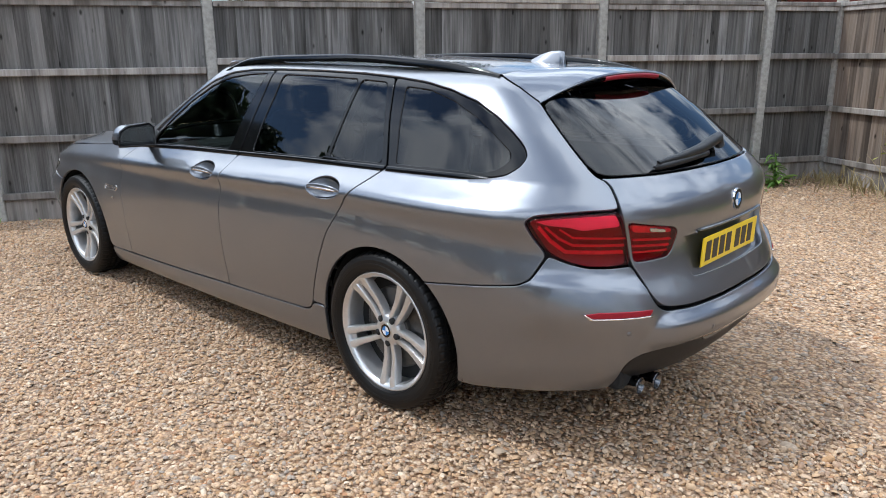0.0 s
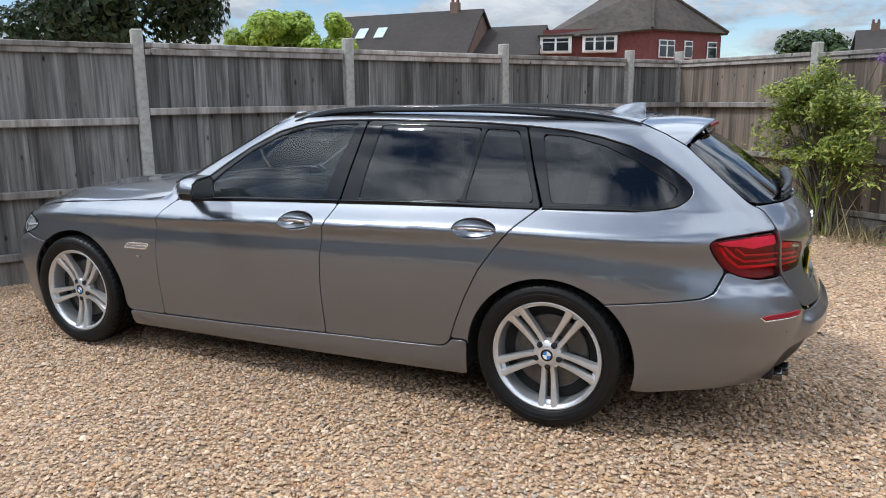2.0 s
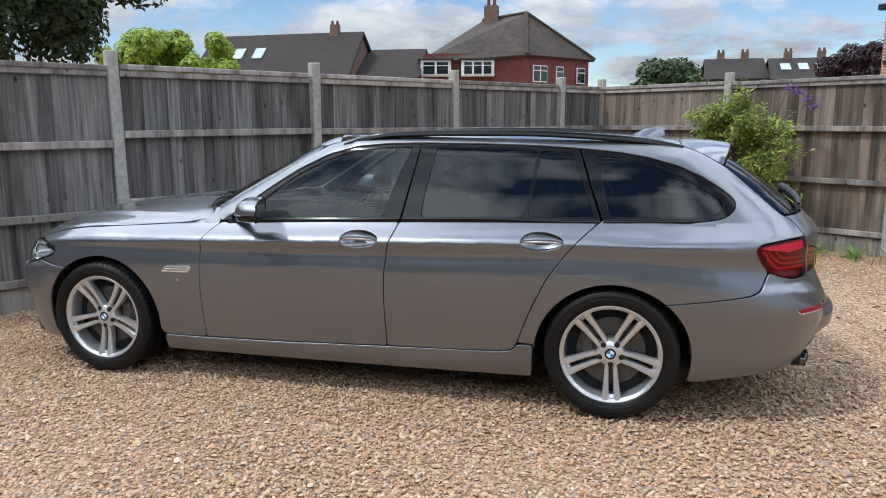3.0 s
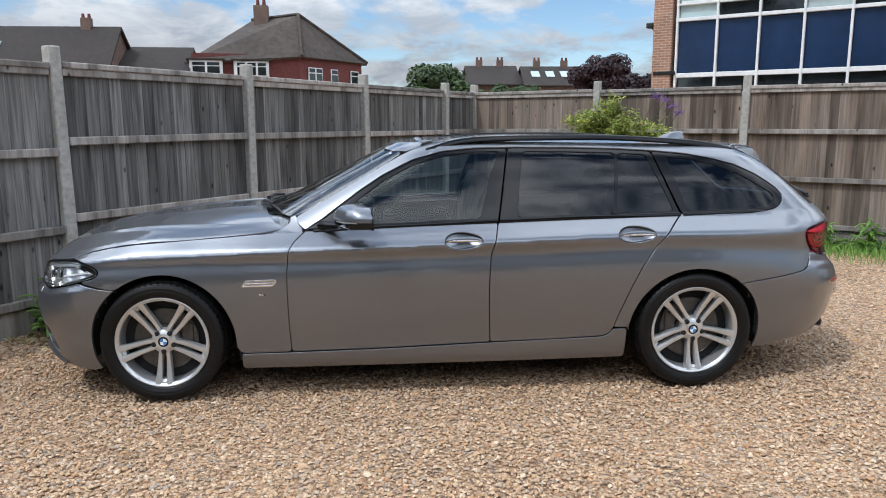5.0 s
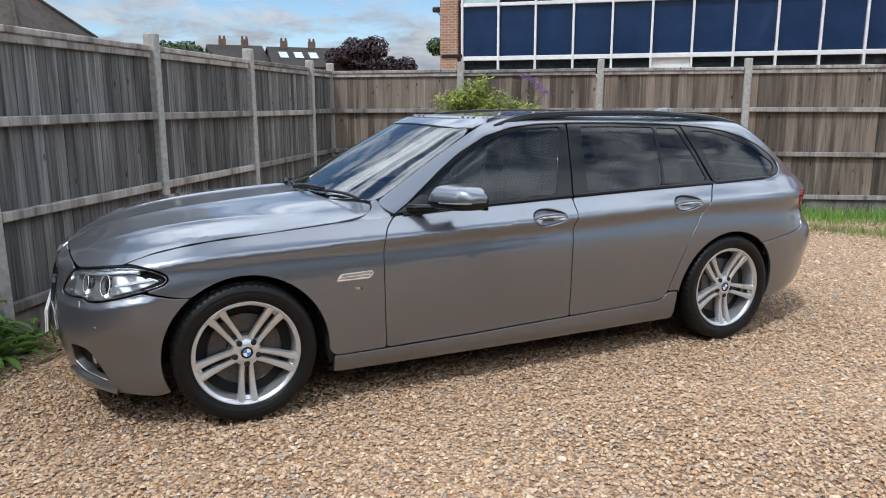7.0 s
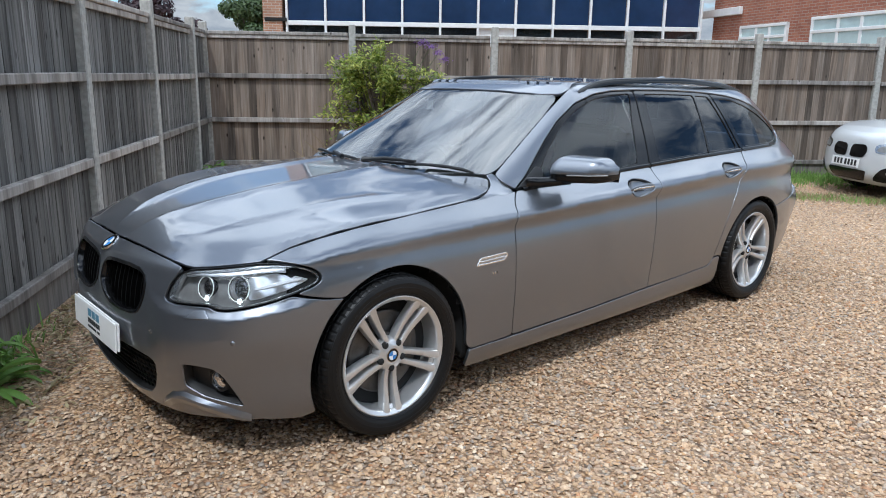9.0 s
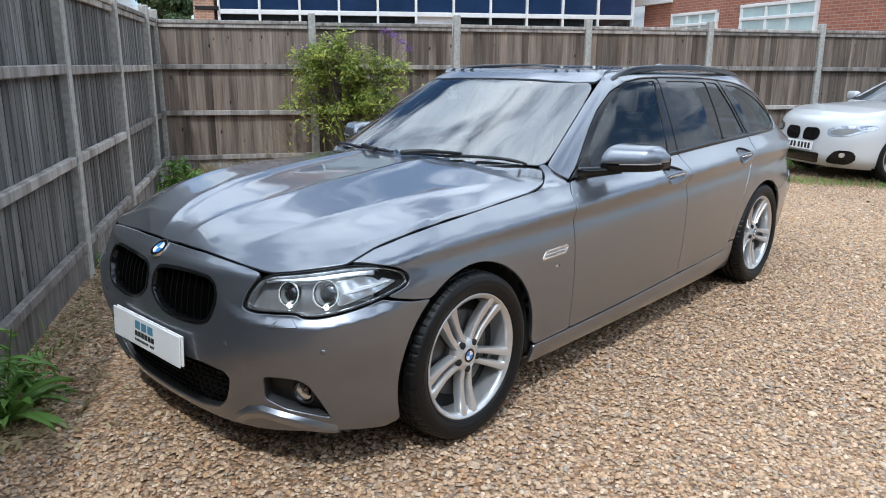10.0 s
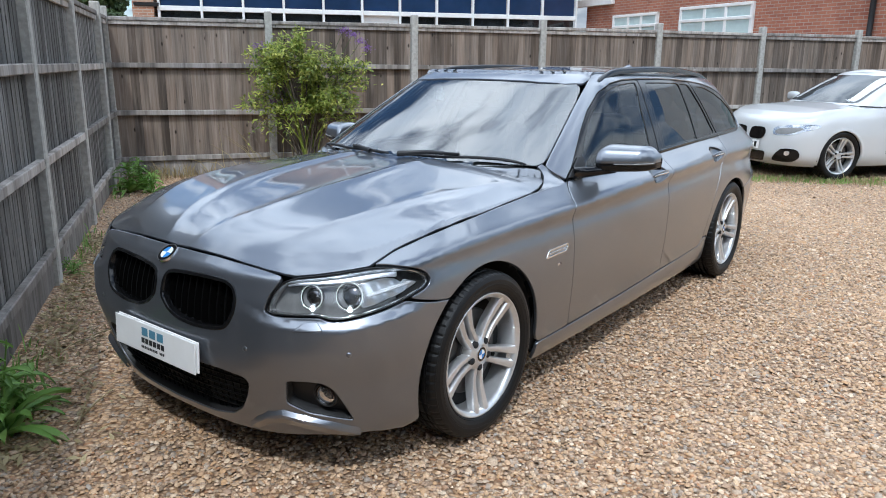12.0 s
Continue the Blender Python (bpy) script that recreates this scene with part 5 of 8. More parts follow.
def torus(c, n, R, r, seg=40, sides=8):
    q = Vector(n).to_track_quat("Z", "Y")
    v, f = [], []
    for k in range(seg):
        a = 2 * math.pi * k / seg
        for j in range(sides):
            b = 2 * math.pi * j / sides
            v.append(Vector(c) + q @ Vector(((R + r * math.cos(b)) * math.cos(a), (R + r * math.cos(b)) * math.sin(a), r * math.sin(b))))
    for k in range(seg):
        for j in range(sides):
            f.append((k * sides + j, k * sides + (j + 1) % sides, ((k + 1) % seg) * sides + (j + 1) % sides, ((k + 1) % seg) * sides + j))
    return v, f


def turned_at(prof, c, n, seg=32):
    """A turned profile (radius, height) placed at c, its axis along n."""
    v, f = lathe(prof, seg)
    q = Vector(n).to_track_quat("Y", "Z")
    return [Vector(c) + q @ Vector(p) for p in v], f


def flip_side(v, f, side):
    """A mesh modelled on +w, put on the wanted flank."""
    return [(p[0], p[1] * side, p[2]) for p in v], (f if side > 0 else [q[::-1] for q in f])


LAMP_TOP = [(-2.303, .732), (-2.252, .749), (-2.186, .756), (-2.127, .763), (-2.066, .770), (-2.012, .776), (-1.964, .777), (-1.923, .772), (-1.877, .761), (-1.835, .746)]
LAMP_CUT = [(-2.357, .636), (-2.337, .691)] + LAMP_TOP + [(-1.805, .729), (-1.798, .713), (-1.821, .694), (-1.901, .668), (-1.962, .652), (-2.009, .641),
            (-2.062, .630), (-2.111, .622), (-2.157, .623), (-2.175, .635), (-2.252, .632), (-2.315, .630)]


def lamp_top(s):
    return float(np.interp(s, [p[0] for p in LAMP_TOP], [p[1] for p in LAMP_TOP]))


def build_headlight(side):
    lamp = put_panel("headlight", panel(shrink(LAMP_CUT, -.001), res=0.022, soft=1, offset=-0.048, depth=0), LAMP_GREY, car, side, "clear headlight with twin lit rings and silver reflectors")
    put_panel("lamp_seal", panel(shrink(LAMP_CUT, -.001), res=0.014, holes=[shrink(LAMP_CUT, .0018)], soft=1, offset=-0.001, gap=0, edge=.001, depth=.012), GLOSS_BLACK, lamp, side, "black rubber rim")
    put_panel("lamp_wall", panel(shrink(LAMP_CUT, .0), res=0.014, holes=[shrink(LAMP_CUT, .006)], soft=1, offset=-0.008, gap=0, edge=.001, depth=.042), LAMP_SILVER, lamp, side)
    ss = (-2.285, -2.24, -2.18, -2.12, -2.06, -2.01, -1.96, -1.92)
    brow = [(s, lamp_top(s) - .011) for s in ss] + [(s, lamp_top(s) - .016 - .014 * min(1, (s + 2.30) / .2)) for s in ss[::-1]]
    put_panel("brow_strip", panel(brow, res=0.010, soft=0, offset=-0.012, gap=0, depth=0.012), SILVER_REFLECTOR, lamp, side, "bright strip above the lamps")
    outer = [(-2.050, .734), (-1.96, .743), (-1.89, .734), (-1.838, .716), (-1.90, .690), (-1.98, .668), (-2.045, .652), (-2.06, .69)]
    put_panel("reflector", panel(outer, res=0.010, soft=1, offset=-0.028, gap=0, depth=0.015, shape=lambda s, z: 0.0035 * math.sin((s + z * .6) * 70) + .003 * math.sin(s * 30)), SILVER_REFLECTOR, lamp, side, "faceted silver reflector")
    stripe = [(-2.03, .700), (-1.95, .716), (-1.868, .724), (-1.860, .717), (-1.95, .703), (-2.03, .689)]
    put_panel("indicator_strip", panel(stripe, res=0.01, soft=1, offset=-0.018, gap=0, depth=0.01), WHITE_ENAMEL, lamp, side, "white light strip")
    for s, z, r in ((-2.219, .691, .040), (-2.098, .694, .047)):
        p, n = ray_side(s, z)
        n = (n + Vector((-0.9, 0, 0))).normalized()
        c = p - n * 0.032
        for rad, nm, mt, thick in ((r, "light_ring", RING_GLOW, .0011), (r * 1.10, "outer_ring", CHROME, .0010), (r * .88, "inner_ring", DARK_CHROME, .0016)):
            v, f = flip_side(*torus(c, n, rad, thick), side)
            part(nm, mesh_from(nm, v, f, mt, True), None, lamp, "lit white ring" if nm == "light_ring" else "")
        v, f = flip_side(*turned_at([(0, .008), (r * .4, .006), (r * .68, 0), (r * .8, -.006), (r * .8, -.03)], c - n * .012, n), side)
        part("projector", mesh_from("projector", v, f, DARK_CHROME, True), None, lamp, "dark projector lens")
        v, f = flip_side(*turned_at([(0, .004), (.008, .003), (.010, -.002)], c + Vector((0, 0, -r)), n, 14), side)
        part("light_source", mesh_from("light_source", v, f, LAMP_GLOW, True), None, lamp, "small lit white lamp")
    lens = put_panel("lens", panel(shrink(LAMP_CUT, .003), res=0.025, soft=1, offset=-0.002, depth=0), LENS, lamp, side, "clear plastic lens")
    lens.visible_shadow = False


both(build_headlight)


def build_tail(side):
    outer = put_panel("rear_lamp", panel(TAIL_OUT, res=0.016, soft=1, offset=-0.030, gap=-.002, depth=0), RED_DARK, car, side, "red rear lamp with bright light bars")
    inner = put_panel("boot_lamp", panel(TAIL_IN, res=0.016, soft=1, offset=-0.026, gap=-.002, depth=0), RED_DARK, GATE, side, "red rear lamp section on the tailgate")
    band = [(2.112, .882), (2.184, .896), (2.261, .904), (2.345, .909), (2.362, .862), (2.30, .858), (2.25, .850), (2.215, .862), (2.15, .868)]
    put_panel("light_band", panel(band, res=0.014, soft=1, offset=-0.010, gap=0, depth=.014), RED_PINK, outer, side, "pale red upper lamp band")
    put_panel("light_band", panel([(2.395, .867), (2.545, .838), (2.548, .822), (2.40, .838)], res=0.014, soft=1, offset=-0.010, gap=0, depth=.014), RED_BRIGHT, inner, side)
    put_panel("reversing_lamp", panel([(2.452, .854), (2.512, .843), (2.513, .829), (2.454, .838)], res=0.006, soft=1, offset=0.0022, gap=0, depth=.004), LAMP_SILVER, inner, side, "small clear reversing lamp")

    def bar(pts, par, r=.0055, mat=RED_BRIGHT):
        path = []
        for a, b in zip(pts, pts[1:]):
            for k in range(8):
                u = k / 8
                path.append((a[0] + (b[0] - a[0]) * u, a[1] + (b[1] - a[1]) * u))
        path.append(pts[-1])
        p3 = []
        for s, z in path:
            p, n = ray_side(s, z)
            p3.append(p - n * 0.012)
        v, f = flip_side(*tube(p3, r, 6), side)
        part("light_bar", mesh_from("light_bar", v, f, mat, True), None, par, "bright red light bar shape")
    bar([(2.125, .862), (2.160, .815), (2.205, .778), (2.375, .774)], outer, .0075)
    bar([(2.145, .862), (2.185, .822), (2.225, .800), (2.378, .796)], outer, .005)
    bar([(2.185, .856), (2.225, .826), (2.382, .820)], outer, .004)
    bar([(2.405, .812), (2.545, .800)], inner, .005)
    bar([(2.405, .790), (2.540, .780)], inner, .005)
    bar([(2.41, .768), (2.535, .762)], inner, .004)
    for ol, par in ((TAIL_OUT, outer), (TAIL_IN, inner)):
        put_panel("lens", panel(ol, res=0.016, soft=1, offset=0.001, gap=.0006, depth=.008), RED_LENS, par, side, "glossy red plastic lens").visible_shadow = False
    refl = [(2.255, .578), (2.272, .564), (2.436, .562), (2.446, .580), (2.293, .584)]
    ob = put_panel("reflector", panel(refl, res=0.012, soft=0, offset=0.003, gap=0, depth=.01, shape=rear_ledge), BRAKE_RED, car, side, "narrow red bumper reflector")
    put_panel("reflector_trim", panel([(2.247, .580), (2.268, .557), (2.444, .555), (2.438, .5615), (2.273, .5635), (2.257, .578)], res=0.008, soft=0, offset=0.004, gap=0, depth=.01, shape=rear_ledge), CHROME, ob, side, "thin bright edge")


both(build_tail)


# ---------------------------------------------------------------- nose
def build_nose():
    def bar_at(name, pts, r, mat, par, off, label=""):
        p3 = []
        for s, z in pts:
            p, n = ray_side(s, z)
            p3.append(p + n * off)
        v, f = tube(p3, r, 6)
        return part(name, mesh_from(name, v, f, mat, True), None, par, label)
    for k in (0, 1):
        ol = KIDNEY if k == 0 else [(2 * S_NOSE - s, z) for s, z in KIDNEY]
        gr = put_panel("grille", panel(shrink(ol, -.004), res=0.014, holes=[shrink(ol, .011)], soft=1, offset=0.004, gap=0, edge=.004, depth=.03), GLOSS_BLACK, car, 1, "gloss black kidney-shaped grille")
        lo, hi = min(p[0] for p in ol), max(p[0] for p in ol)
        core = np.array(shrink(ol, .004))
        nb = 10
        for i in range(nb):
            s = lo + (hi - lo) * (i + 0.6) / (nb + 0.2)
            zs = [z for z in np.linspace(.52, .73, 80) if inside(np.array([[s, z]]), core)[0]]
            if len(zs) > 8:
                v, f = [], []
                for z in np.linspace(zs[0], zs[-1], 7):
                    p, n = ray_side(s, z)
                    t = Vector((-n.y, n.x, 0)).normalized()
                    for d, o in ((-.0028, -.022), (.0028, -.022), (.0045, -.05), (-.0045, -.05)):
                        v.append(p + n * o + t * d)
                for a in range(6):
                    for j in range(4):
                        f.append((a * 4 + j, a * 4 + (j + 1) % 4, a * 4 + 4 + (j + 1) % 4, a * 4 + 4 + j))
                part("grille_slat", mesh_from("grille_slat", v, f, GRILLE_BLACK), None, gr)
    ol = mirror_nose(INTAKE)
    intake = put_panel("lower_intake", panel(ol, res=0.03, soft=1, offset=-0.055, gap=-.004, depth=0), DARK, car, 1, "black mesh lower air intake")
    put_panel("intake_wall", panel(shrink(ol, -.003), res=0.02, holes=[shrink(ol, .003)], soft=1, offset=-0.006, gap=0, edge=.001, depth=.06), TRIM_BLACK, intake, 1)
    for i in range(6):
        z = .235 + .026 * i
        core = np.array(shrink(ol, .001))
        ss = [s for s in np.linspace(S_NOSE - .5, S_NOSE + .5, 200) if inside(np.array([[s, z]]), core)[0]]
        bar_at("mesh_bar", [(s, z) for s in np.linspace(ss[0], ss[-1], 15)], .0036, SATIN_BLACK, intake, -.022)
    for i in range(26):
        s = S_NOSE - .47 + .94 * (i + .5) / 26
        zs = [z for z in np.linspace(.2, .4, 60) if inside(np.array([[s, z]]), np.array(shrink(ol, .001)))[0]]
        if len(zs) > 6:
            bar_at("mesh_bar", [(s, zs[0]), (s, zs[-1])], .003, SATIN_BLACK, intake, -.026)
    for side in (-1, 1):
        bez = put_panel("fog_lamp", panel(FOG, res=0.014, soft=1, offset=-0.045, gap=-.004, depth=0), TRIM_BLACK, car, side, "round fog lamp in a black bezel")
        put_panel("bezel_wall", panel(shrink(FOG, -.003), res=0.014, holes=[shrink(FOG, .003)], soft=1, offset=-0.006, gap=0, edge=.001, depth=.055), TRIM_BLACK, bez, side)
        p, n = ray_side(-2.182, .338)
        n = (n + Vector((-1.0, 0, 0))).normalized()
        c = p - n * .035
        for nm, prof, mt in (("lamp_ring", [(.034, -.012), (.038, .004), (.041, .010), (.046, .006), (.047, -.012)], TRIM_BLACK), ("lamp_bowl", [(0, -.012), (.014, -.010), (.027, -.002), (.034, .006)], DARK_CHROME), ("lens", [(0, .012), (.017, .0105), (.029, .007), (.034, .003)], LENS)):
            v, f = flip_side(*turned_at(prof, c, n, 28), side)
            part(nm, mesh_from(nm, v, f, mt, True), None, bez)
        # lower blade: a lip that stands out under the fog lamp
        v, f = [], []
        pts = [(-2.455, .205, .000), (-2.42, .236, .012), (-2.37, .270, .026), (-2.31, .286, .034), (-2.24, .272, .032), (-2.15, .250, .022), (-2.085, .226, .010), (-2.058, .214, .001)]
        for s, z, o in pts:
            p, n = ray_side(s, z)
            pl, nl = ray_side(s, max(.175, z - .062))
            nh = Vector((n.x, n.y, 0)).normalized()
            v += [p - nh * (.4 * o + .004) + Vector((0, 0, .012)), p + nh * o * .40 + Vector((0, 0, -.018)), p + nh * o * .40 + Vector((0, 0, -.030)), pl + nh * .003]
        for k in range(len(pts) - 1):
            for j in range(3):
                f.append((k * 4 + j, (k + 1) * 4 + j, (k + 1) * 4 + j + 1, k * 4 + j + 1))
        v, f = flip_side(v, f, side)
        me = mesh_from("bumper_blade", v, f, PAINT, True)
        me.set_sharp_from_angle(angle=radians(35))
        part("bumper_blade", me, None, FRONT)
        ws = [(-2.263, .582), (-2.225, .614), (-2.188, .618), (-2.168, .589)]
        put_panel("washer_flap", panel(ws, res=0.008, soft=1, offset=0.004, gap=0, depth=.006, shape=front_ledge), PAINT, FRONT, side)
        for s, z in ((-2.096, .508), (-2.43, .50)):
            p, n = ray_side(s, z)
            p = p + n * front_ledge(s, z)
            v, f = flip_side(*turned_at([(0, .0012), (.0085, .001), (.0098, -.002), (.0115, -.002), (.012, .0008), (.0125, -.003)], p, n, 20), side)
            part("parking_sensor", mesh_from("parking_sensor", v, f, PAINT, True), None, FRONT)
        vp = put_panel("side_vent", panel(shrink(VENT, -.003, 0, .006), res=0.008, holes=[shrink(VENT, .0055, 0, .006)], soft=0, offset=0.003, gap=0, edge=.002, depth=.012), CHROME, car, side, "bright chrome framed wing vent")
        put_panel("vent_blade", panel(shrink(VENT, .003, 0, .006), res=0.01, soft=0, offset=-0.003, gap=0, depth=0), LAMP_SILVER, vp, side, "satin silver vent blade")
        put_panel("vent_bar", panel([(-1.028, .655), (-.872, .659), (-.868, .654), (-1.030, .650)], res=0.008, soft=0, offset=0.002, gap=0, depth=.01), CHROME, vp, side)
        for k in range(3):
            s0 = -.955 + .013 * k
            bars = [(s0, .598), (s0 + .009, .598), (s0 + .014, .584), (s0 + .005, .584)]
            put_panel("wing_badge", panel(bars, res=0.004, soft=0, offset=0.0015, gap=0, depth=.003), CHROME if k < 2 else INK, car, side, "tiny bright wing badge")
    p, n = ray_side(S_NOSE + .001, .752)
    roundel(car, "bonnet_emblem", p + n * .001, n, .041)
    plate = part("front_plate", box_bm((.006, .53, .118), (0, 0, 0), .003, 2), WHITE_PLATE, car, "white show plate with blue and black bars")
    plate.matrix_basis = pose(-2.352, -.004, .428, 0, 3, 0)
    part("plate_backing", box_bm((.008, .525, .115), (.009, -.009, .004), .003, 2), WHITE_PLATE, plate)
    bars = [("word_bar", TEAL_INK, -.070 + .051 * k, .048, .032, .027) for k in range(3)] + \
           [("word_bar", INK, -.072 + .0262 * k, .025, .021, -.008) for k in range(6)] + [("word_bar", INK, -.072 + .0111 * k, .009, .010, -.034) for k in range(14) if k != 10]
    for nm, mt, y, wd, ht, z in bars:
        part(nm, box_bm((.0014, wd * .82, ht), (-.0038, -y - wd / 2 + .008, z), .0004), mt, plate)


build_nose()


# ---------------------------------------------------------------- tail, roof and mirrors
def build_rear():
    plate = part("rear_plate", box_bm((.006, .52, .112), (0, 0, 0), .003, 2), YELLOW_PLATE, GATE, "yellow number plate with black bars")
    plate.matrix_basis = pose(2.522, -.008, .724, 0, 2, 0)
    for k in range(7):
        y = -.205 + .062 * k + (.022 if k > 3 else -.004)
        part("plate_bar", box_bm((.0014, .046, .076), (.0036, y, 0), .0005), INK, plate)
    strip = []
    for w in np.linspace(-.30, .30, 21):
        p, n = ray_side(X_R + R_PIV * math.atan2(1.0, w), .812)
        strip.append((p.x + .004, w, .812))
    v, f = tube(strip, .006, 6)
    part("handle_strip", mesh_from("handle_strip", v, f, PAINT, True), None, GATE)
    p, n = ray_side(S_TAIL - .001, .888)
    roundel(GATE, "tailgate_emblem", p + n * .002, n, .041)
    # roof spoiler
    # its sides lie flush on the rear pillars and its trailing edge falls to the glass corners
    side_s, side_z = (s_of(1.80, .545), 2.062, 2.122, 2.150), (roof_z(1.80), 1.312, 1.278, 1.263)
    JOIN = [ray_side(float(np.interp(t, (0, .55, .82, 1), side_s)), float(np.interp(t, (0, .55, .82, 1), side_z)))[0] for t in np.linspace(0, 1, 8)]
    END = JOIN[-1]

    def lip(e, centre, power, sink=0.0):
        """A point of a cross line, centre to corner."""
        k = abs(e)
        return Vector((centre[0] + (END.x - centre[0]) * k ** 2.3, e * END.y, centre[1] + (END.z - sink - centre[1]) * k ** power))

    v, f = [], []
    es = np.linspace(-1, 1, 41)
    for e in es:
        k = abs(e)
        w = e * JOIN[0].y
        fr, _ = ray_top(1.797, min(k * JOIN[0].y, .53))
        fr = Vector((1.797, w, fr.z + (JOIN[0].z - fr.z) * k ** 14))
        tr = lip(e, (2.066, 1.360), 2.6)
        for j in range(8):
            t = j / 7
            q = fr.lerp(tr, t)
            d = JOIN[j] - JOIN[0].lerp(JOIN[-1], t)
            q.x += d.x * k ** 3
            q.y += math.copysign(d.y, e) * k ** 2
            q.z += d.z * k ** 3 + .012 * t * (1 - t) * 4 * (1 - k ** 3) * .6
            v.append(q + Vector((0, 0, .001)))
        th = .034 * (1 - k ** 5) + .003
        v += [tr + Vector((.003, 0, -.005 - .001 * k)), tr + Vector((0, 0, -.011)), tr + Vector((-.012, 0, -.6 * th - .006)), lip(e, (1.975, 1.300), 2.6, .014) + Vector((-.02 * k ** 6, -.012 * e * k ** 8, 0))]
    n = 12
    for i in range(len(es) - 1):
        for j in range(n - 1):
            f.append((i * n + j, i * n + j + 1, (i + 1) * n + j + 1, (i + 1) * n + j))
    me = mesh_from("roof_spoiler", v, [q[::-1] for q in f], PAINT, True)
    me.materials.append(GLOSS_BLACK)
    for pl in me.polygons:
        if min(i % n for i in pl.vertices) >= 9:
            pl.material_index = 1
    me.set_sharp_from_angle(angle=radians(40))
    sp = part("roof_spoiler", me, None, GATE, "grey roof spoiler with black underside")
    v, f = [], []
    for e in np.linspace(-.40, .40, 17):
        p = lip(e, (2.066, 1.360), 2.6)
        v += [p + Vector(d) for d in ((.000, 0, -.009), (.0075, 0, -.012), (.0065, 0, -.024), (-.012, 0, -.030))]
    for i in range(16):
        for j in range(3):
            f.append((i * 4 + j, i * 4 + 4 + j, i * 4 + 5 + j, i * 4 + 1 + j))
    part("brake_light", mesh_from("brake_light", v, f, BRAKE_RED, True), None, sp, "dark red high-level brake light")
    # rear wiper
    def on_glass(s, z, off):
        p, n = ray_side(s, z)
        q = p + n * off
        return Vector((q.x, -q.y, q.z))
    tip = [on_glass(2.52 + .36 * k / 10, 1.030 + .016 * k / 10, .014 + .004 * math.sin(k * .3)) for k in range(11)]
    v, f = tube(tip, [.006] + [.012] * 9 + [.012], 8)
    wp = part("rear_wiper", mesh_from("rear_wiper", v, f, TRIM_BLACK, True), None, GATE, "black rear wiper at rest")
    arm = [on_glass(2.54, 1.038, .022), on_glass(2.68, 1.046, .028), on_glass(2.82, 1.054, .034), on_glass(2.95, 1.066, .038), on_glass(3.02, 1.072, .040), on_glass(3.04, 1.058, .014)]
    v, f = tube(arm, [.008, .015, .020, .023, .022, .020], 10)
    part("wiper_arm", mesh_from("wiper_arm", v, f, TRIM_BLACK, True), None, wp)
    # exhaust tips
    for px, py in ((2.437, -.530), (2.462, -.448)):
        v, f = lathe([(.029, -.12), (.030, .0), (.0325, .008), (.032, .013), (.0285, .010), (.027, -.09)], 32)
        ob = part("exhaust_tip", mesh_from("exhaust_tip", v, f, DARK_CHROME, True), None, car, "round dark chrome exhaust tip")
        ob.matrix_basis = pose(px, py, .266, 0, 0, -90)
        v, f = lathe([(0, -.02), (.029, -.02)], 20)
        part("exhaust_bore", mesh_from("exhaust_bore", v, f, DARK), None, ob)
    part("exhaust_surround", box_bm((.14, .27, .08), (2.345, -.485, .300), .02, 2), DARK, car)
    part("silencer", box_bm((.5, 1.05, .10), (2.12, 0, .30), .04, 2), DARK, car)
    for side in (-1, 1):
        for s, z in ((2.375, .505), (2.66, .48)):
            p, n = ray_side(s, z)
            p = p + n * rear_ledge(s, z)
            v, f = flip_side(*turned_at([(0, .0012), (.0085, .001), (.0098, -.002), (.0115, -.002), (.012, .0008), (.0125, -.003)], p, n, 20), side)
            part("parking_sensor", mesh_from("parking_sensor", v, f, PAINT, True), None, car)
        # roof rail
        pts, rad = [], []
        xs = np.linspace(-.03, 1.80, 40)
        zs = spline(np.array([1.356, 1.404, 1.424, 1.430, 1.427, 1.410, 1.380, 1.352]), np.array([-.03, .13, .33, .77, 1.08, 1.38, 1.67, 1.80]), xs)
        w = spline(np.array([.588, .576, .571, .566, .561, .556, .548, .543]), np.array([-.03, .13, .33, .77, 1.08, 1.38, 1.67, 1.80]), xs)
        v, f = [], []
        sec = [(-.015, -.026), (-.014, .0), (-.008, .007), (.006, .007), (.014, .0), (.016, -.026)]
        for x, ww, z in zip(xs, w, zs):
            for du, dz in sec:
                v.append((x, ww + du, z + dz - .003))
        m = len(sec)
        for i in range(len(xs) - 1):
            for j in range(m):
                f.append((i * m + j, i * m + (j + 1) % m, (i + 1) * m + (j + 1) % m, (i + 1) * m + j))
        v, f = flip_side(v, f, side)
        b = bmesh.new()
        b.from_mesh(mesh_from("roof_rail", v, f, GLOSS_BLACK))
        bmesh.ops.recalc_face_normals(b, faces=b.faces)
        part("roof_rail", b, GLOSS_BLACK, car, "gloss black roof rail", smooth=True).data.set_sharp_from_angle(angle=radians(50))
    # aerial fin
    v, f = [], []
    prof = [(1.545, .002, .030), (1.565, .016, .036), (1.59, .031, .034), (1.62, .044, .028), (1.66, .055, .020), (1.70, .060, .013), (1.722, .058, .011), (1.736, .0, .028)]
    for x, h, hw in prof:
        p, _ = ray_top(x, 0)
        for u in (-1, -.75, 0, .75, 1):
            v.append((x - (.012 if h == 0 and x > 1.7 else 0), u * hw * (.5 if abs(u) < 1 and h else 1), p.z - .004 + h * (1 if abs(u) < .1 else .86 if abs(u) < .9 else 0)))
    for i in range(len(prof) - 1):
        for j in range(4):
            f.append((i * 5 + j, i * 5 + 5 + j, i * 5 + 6 + j, i * 5 + 1 + j))
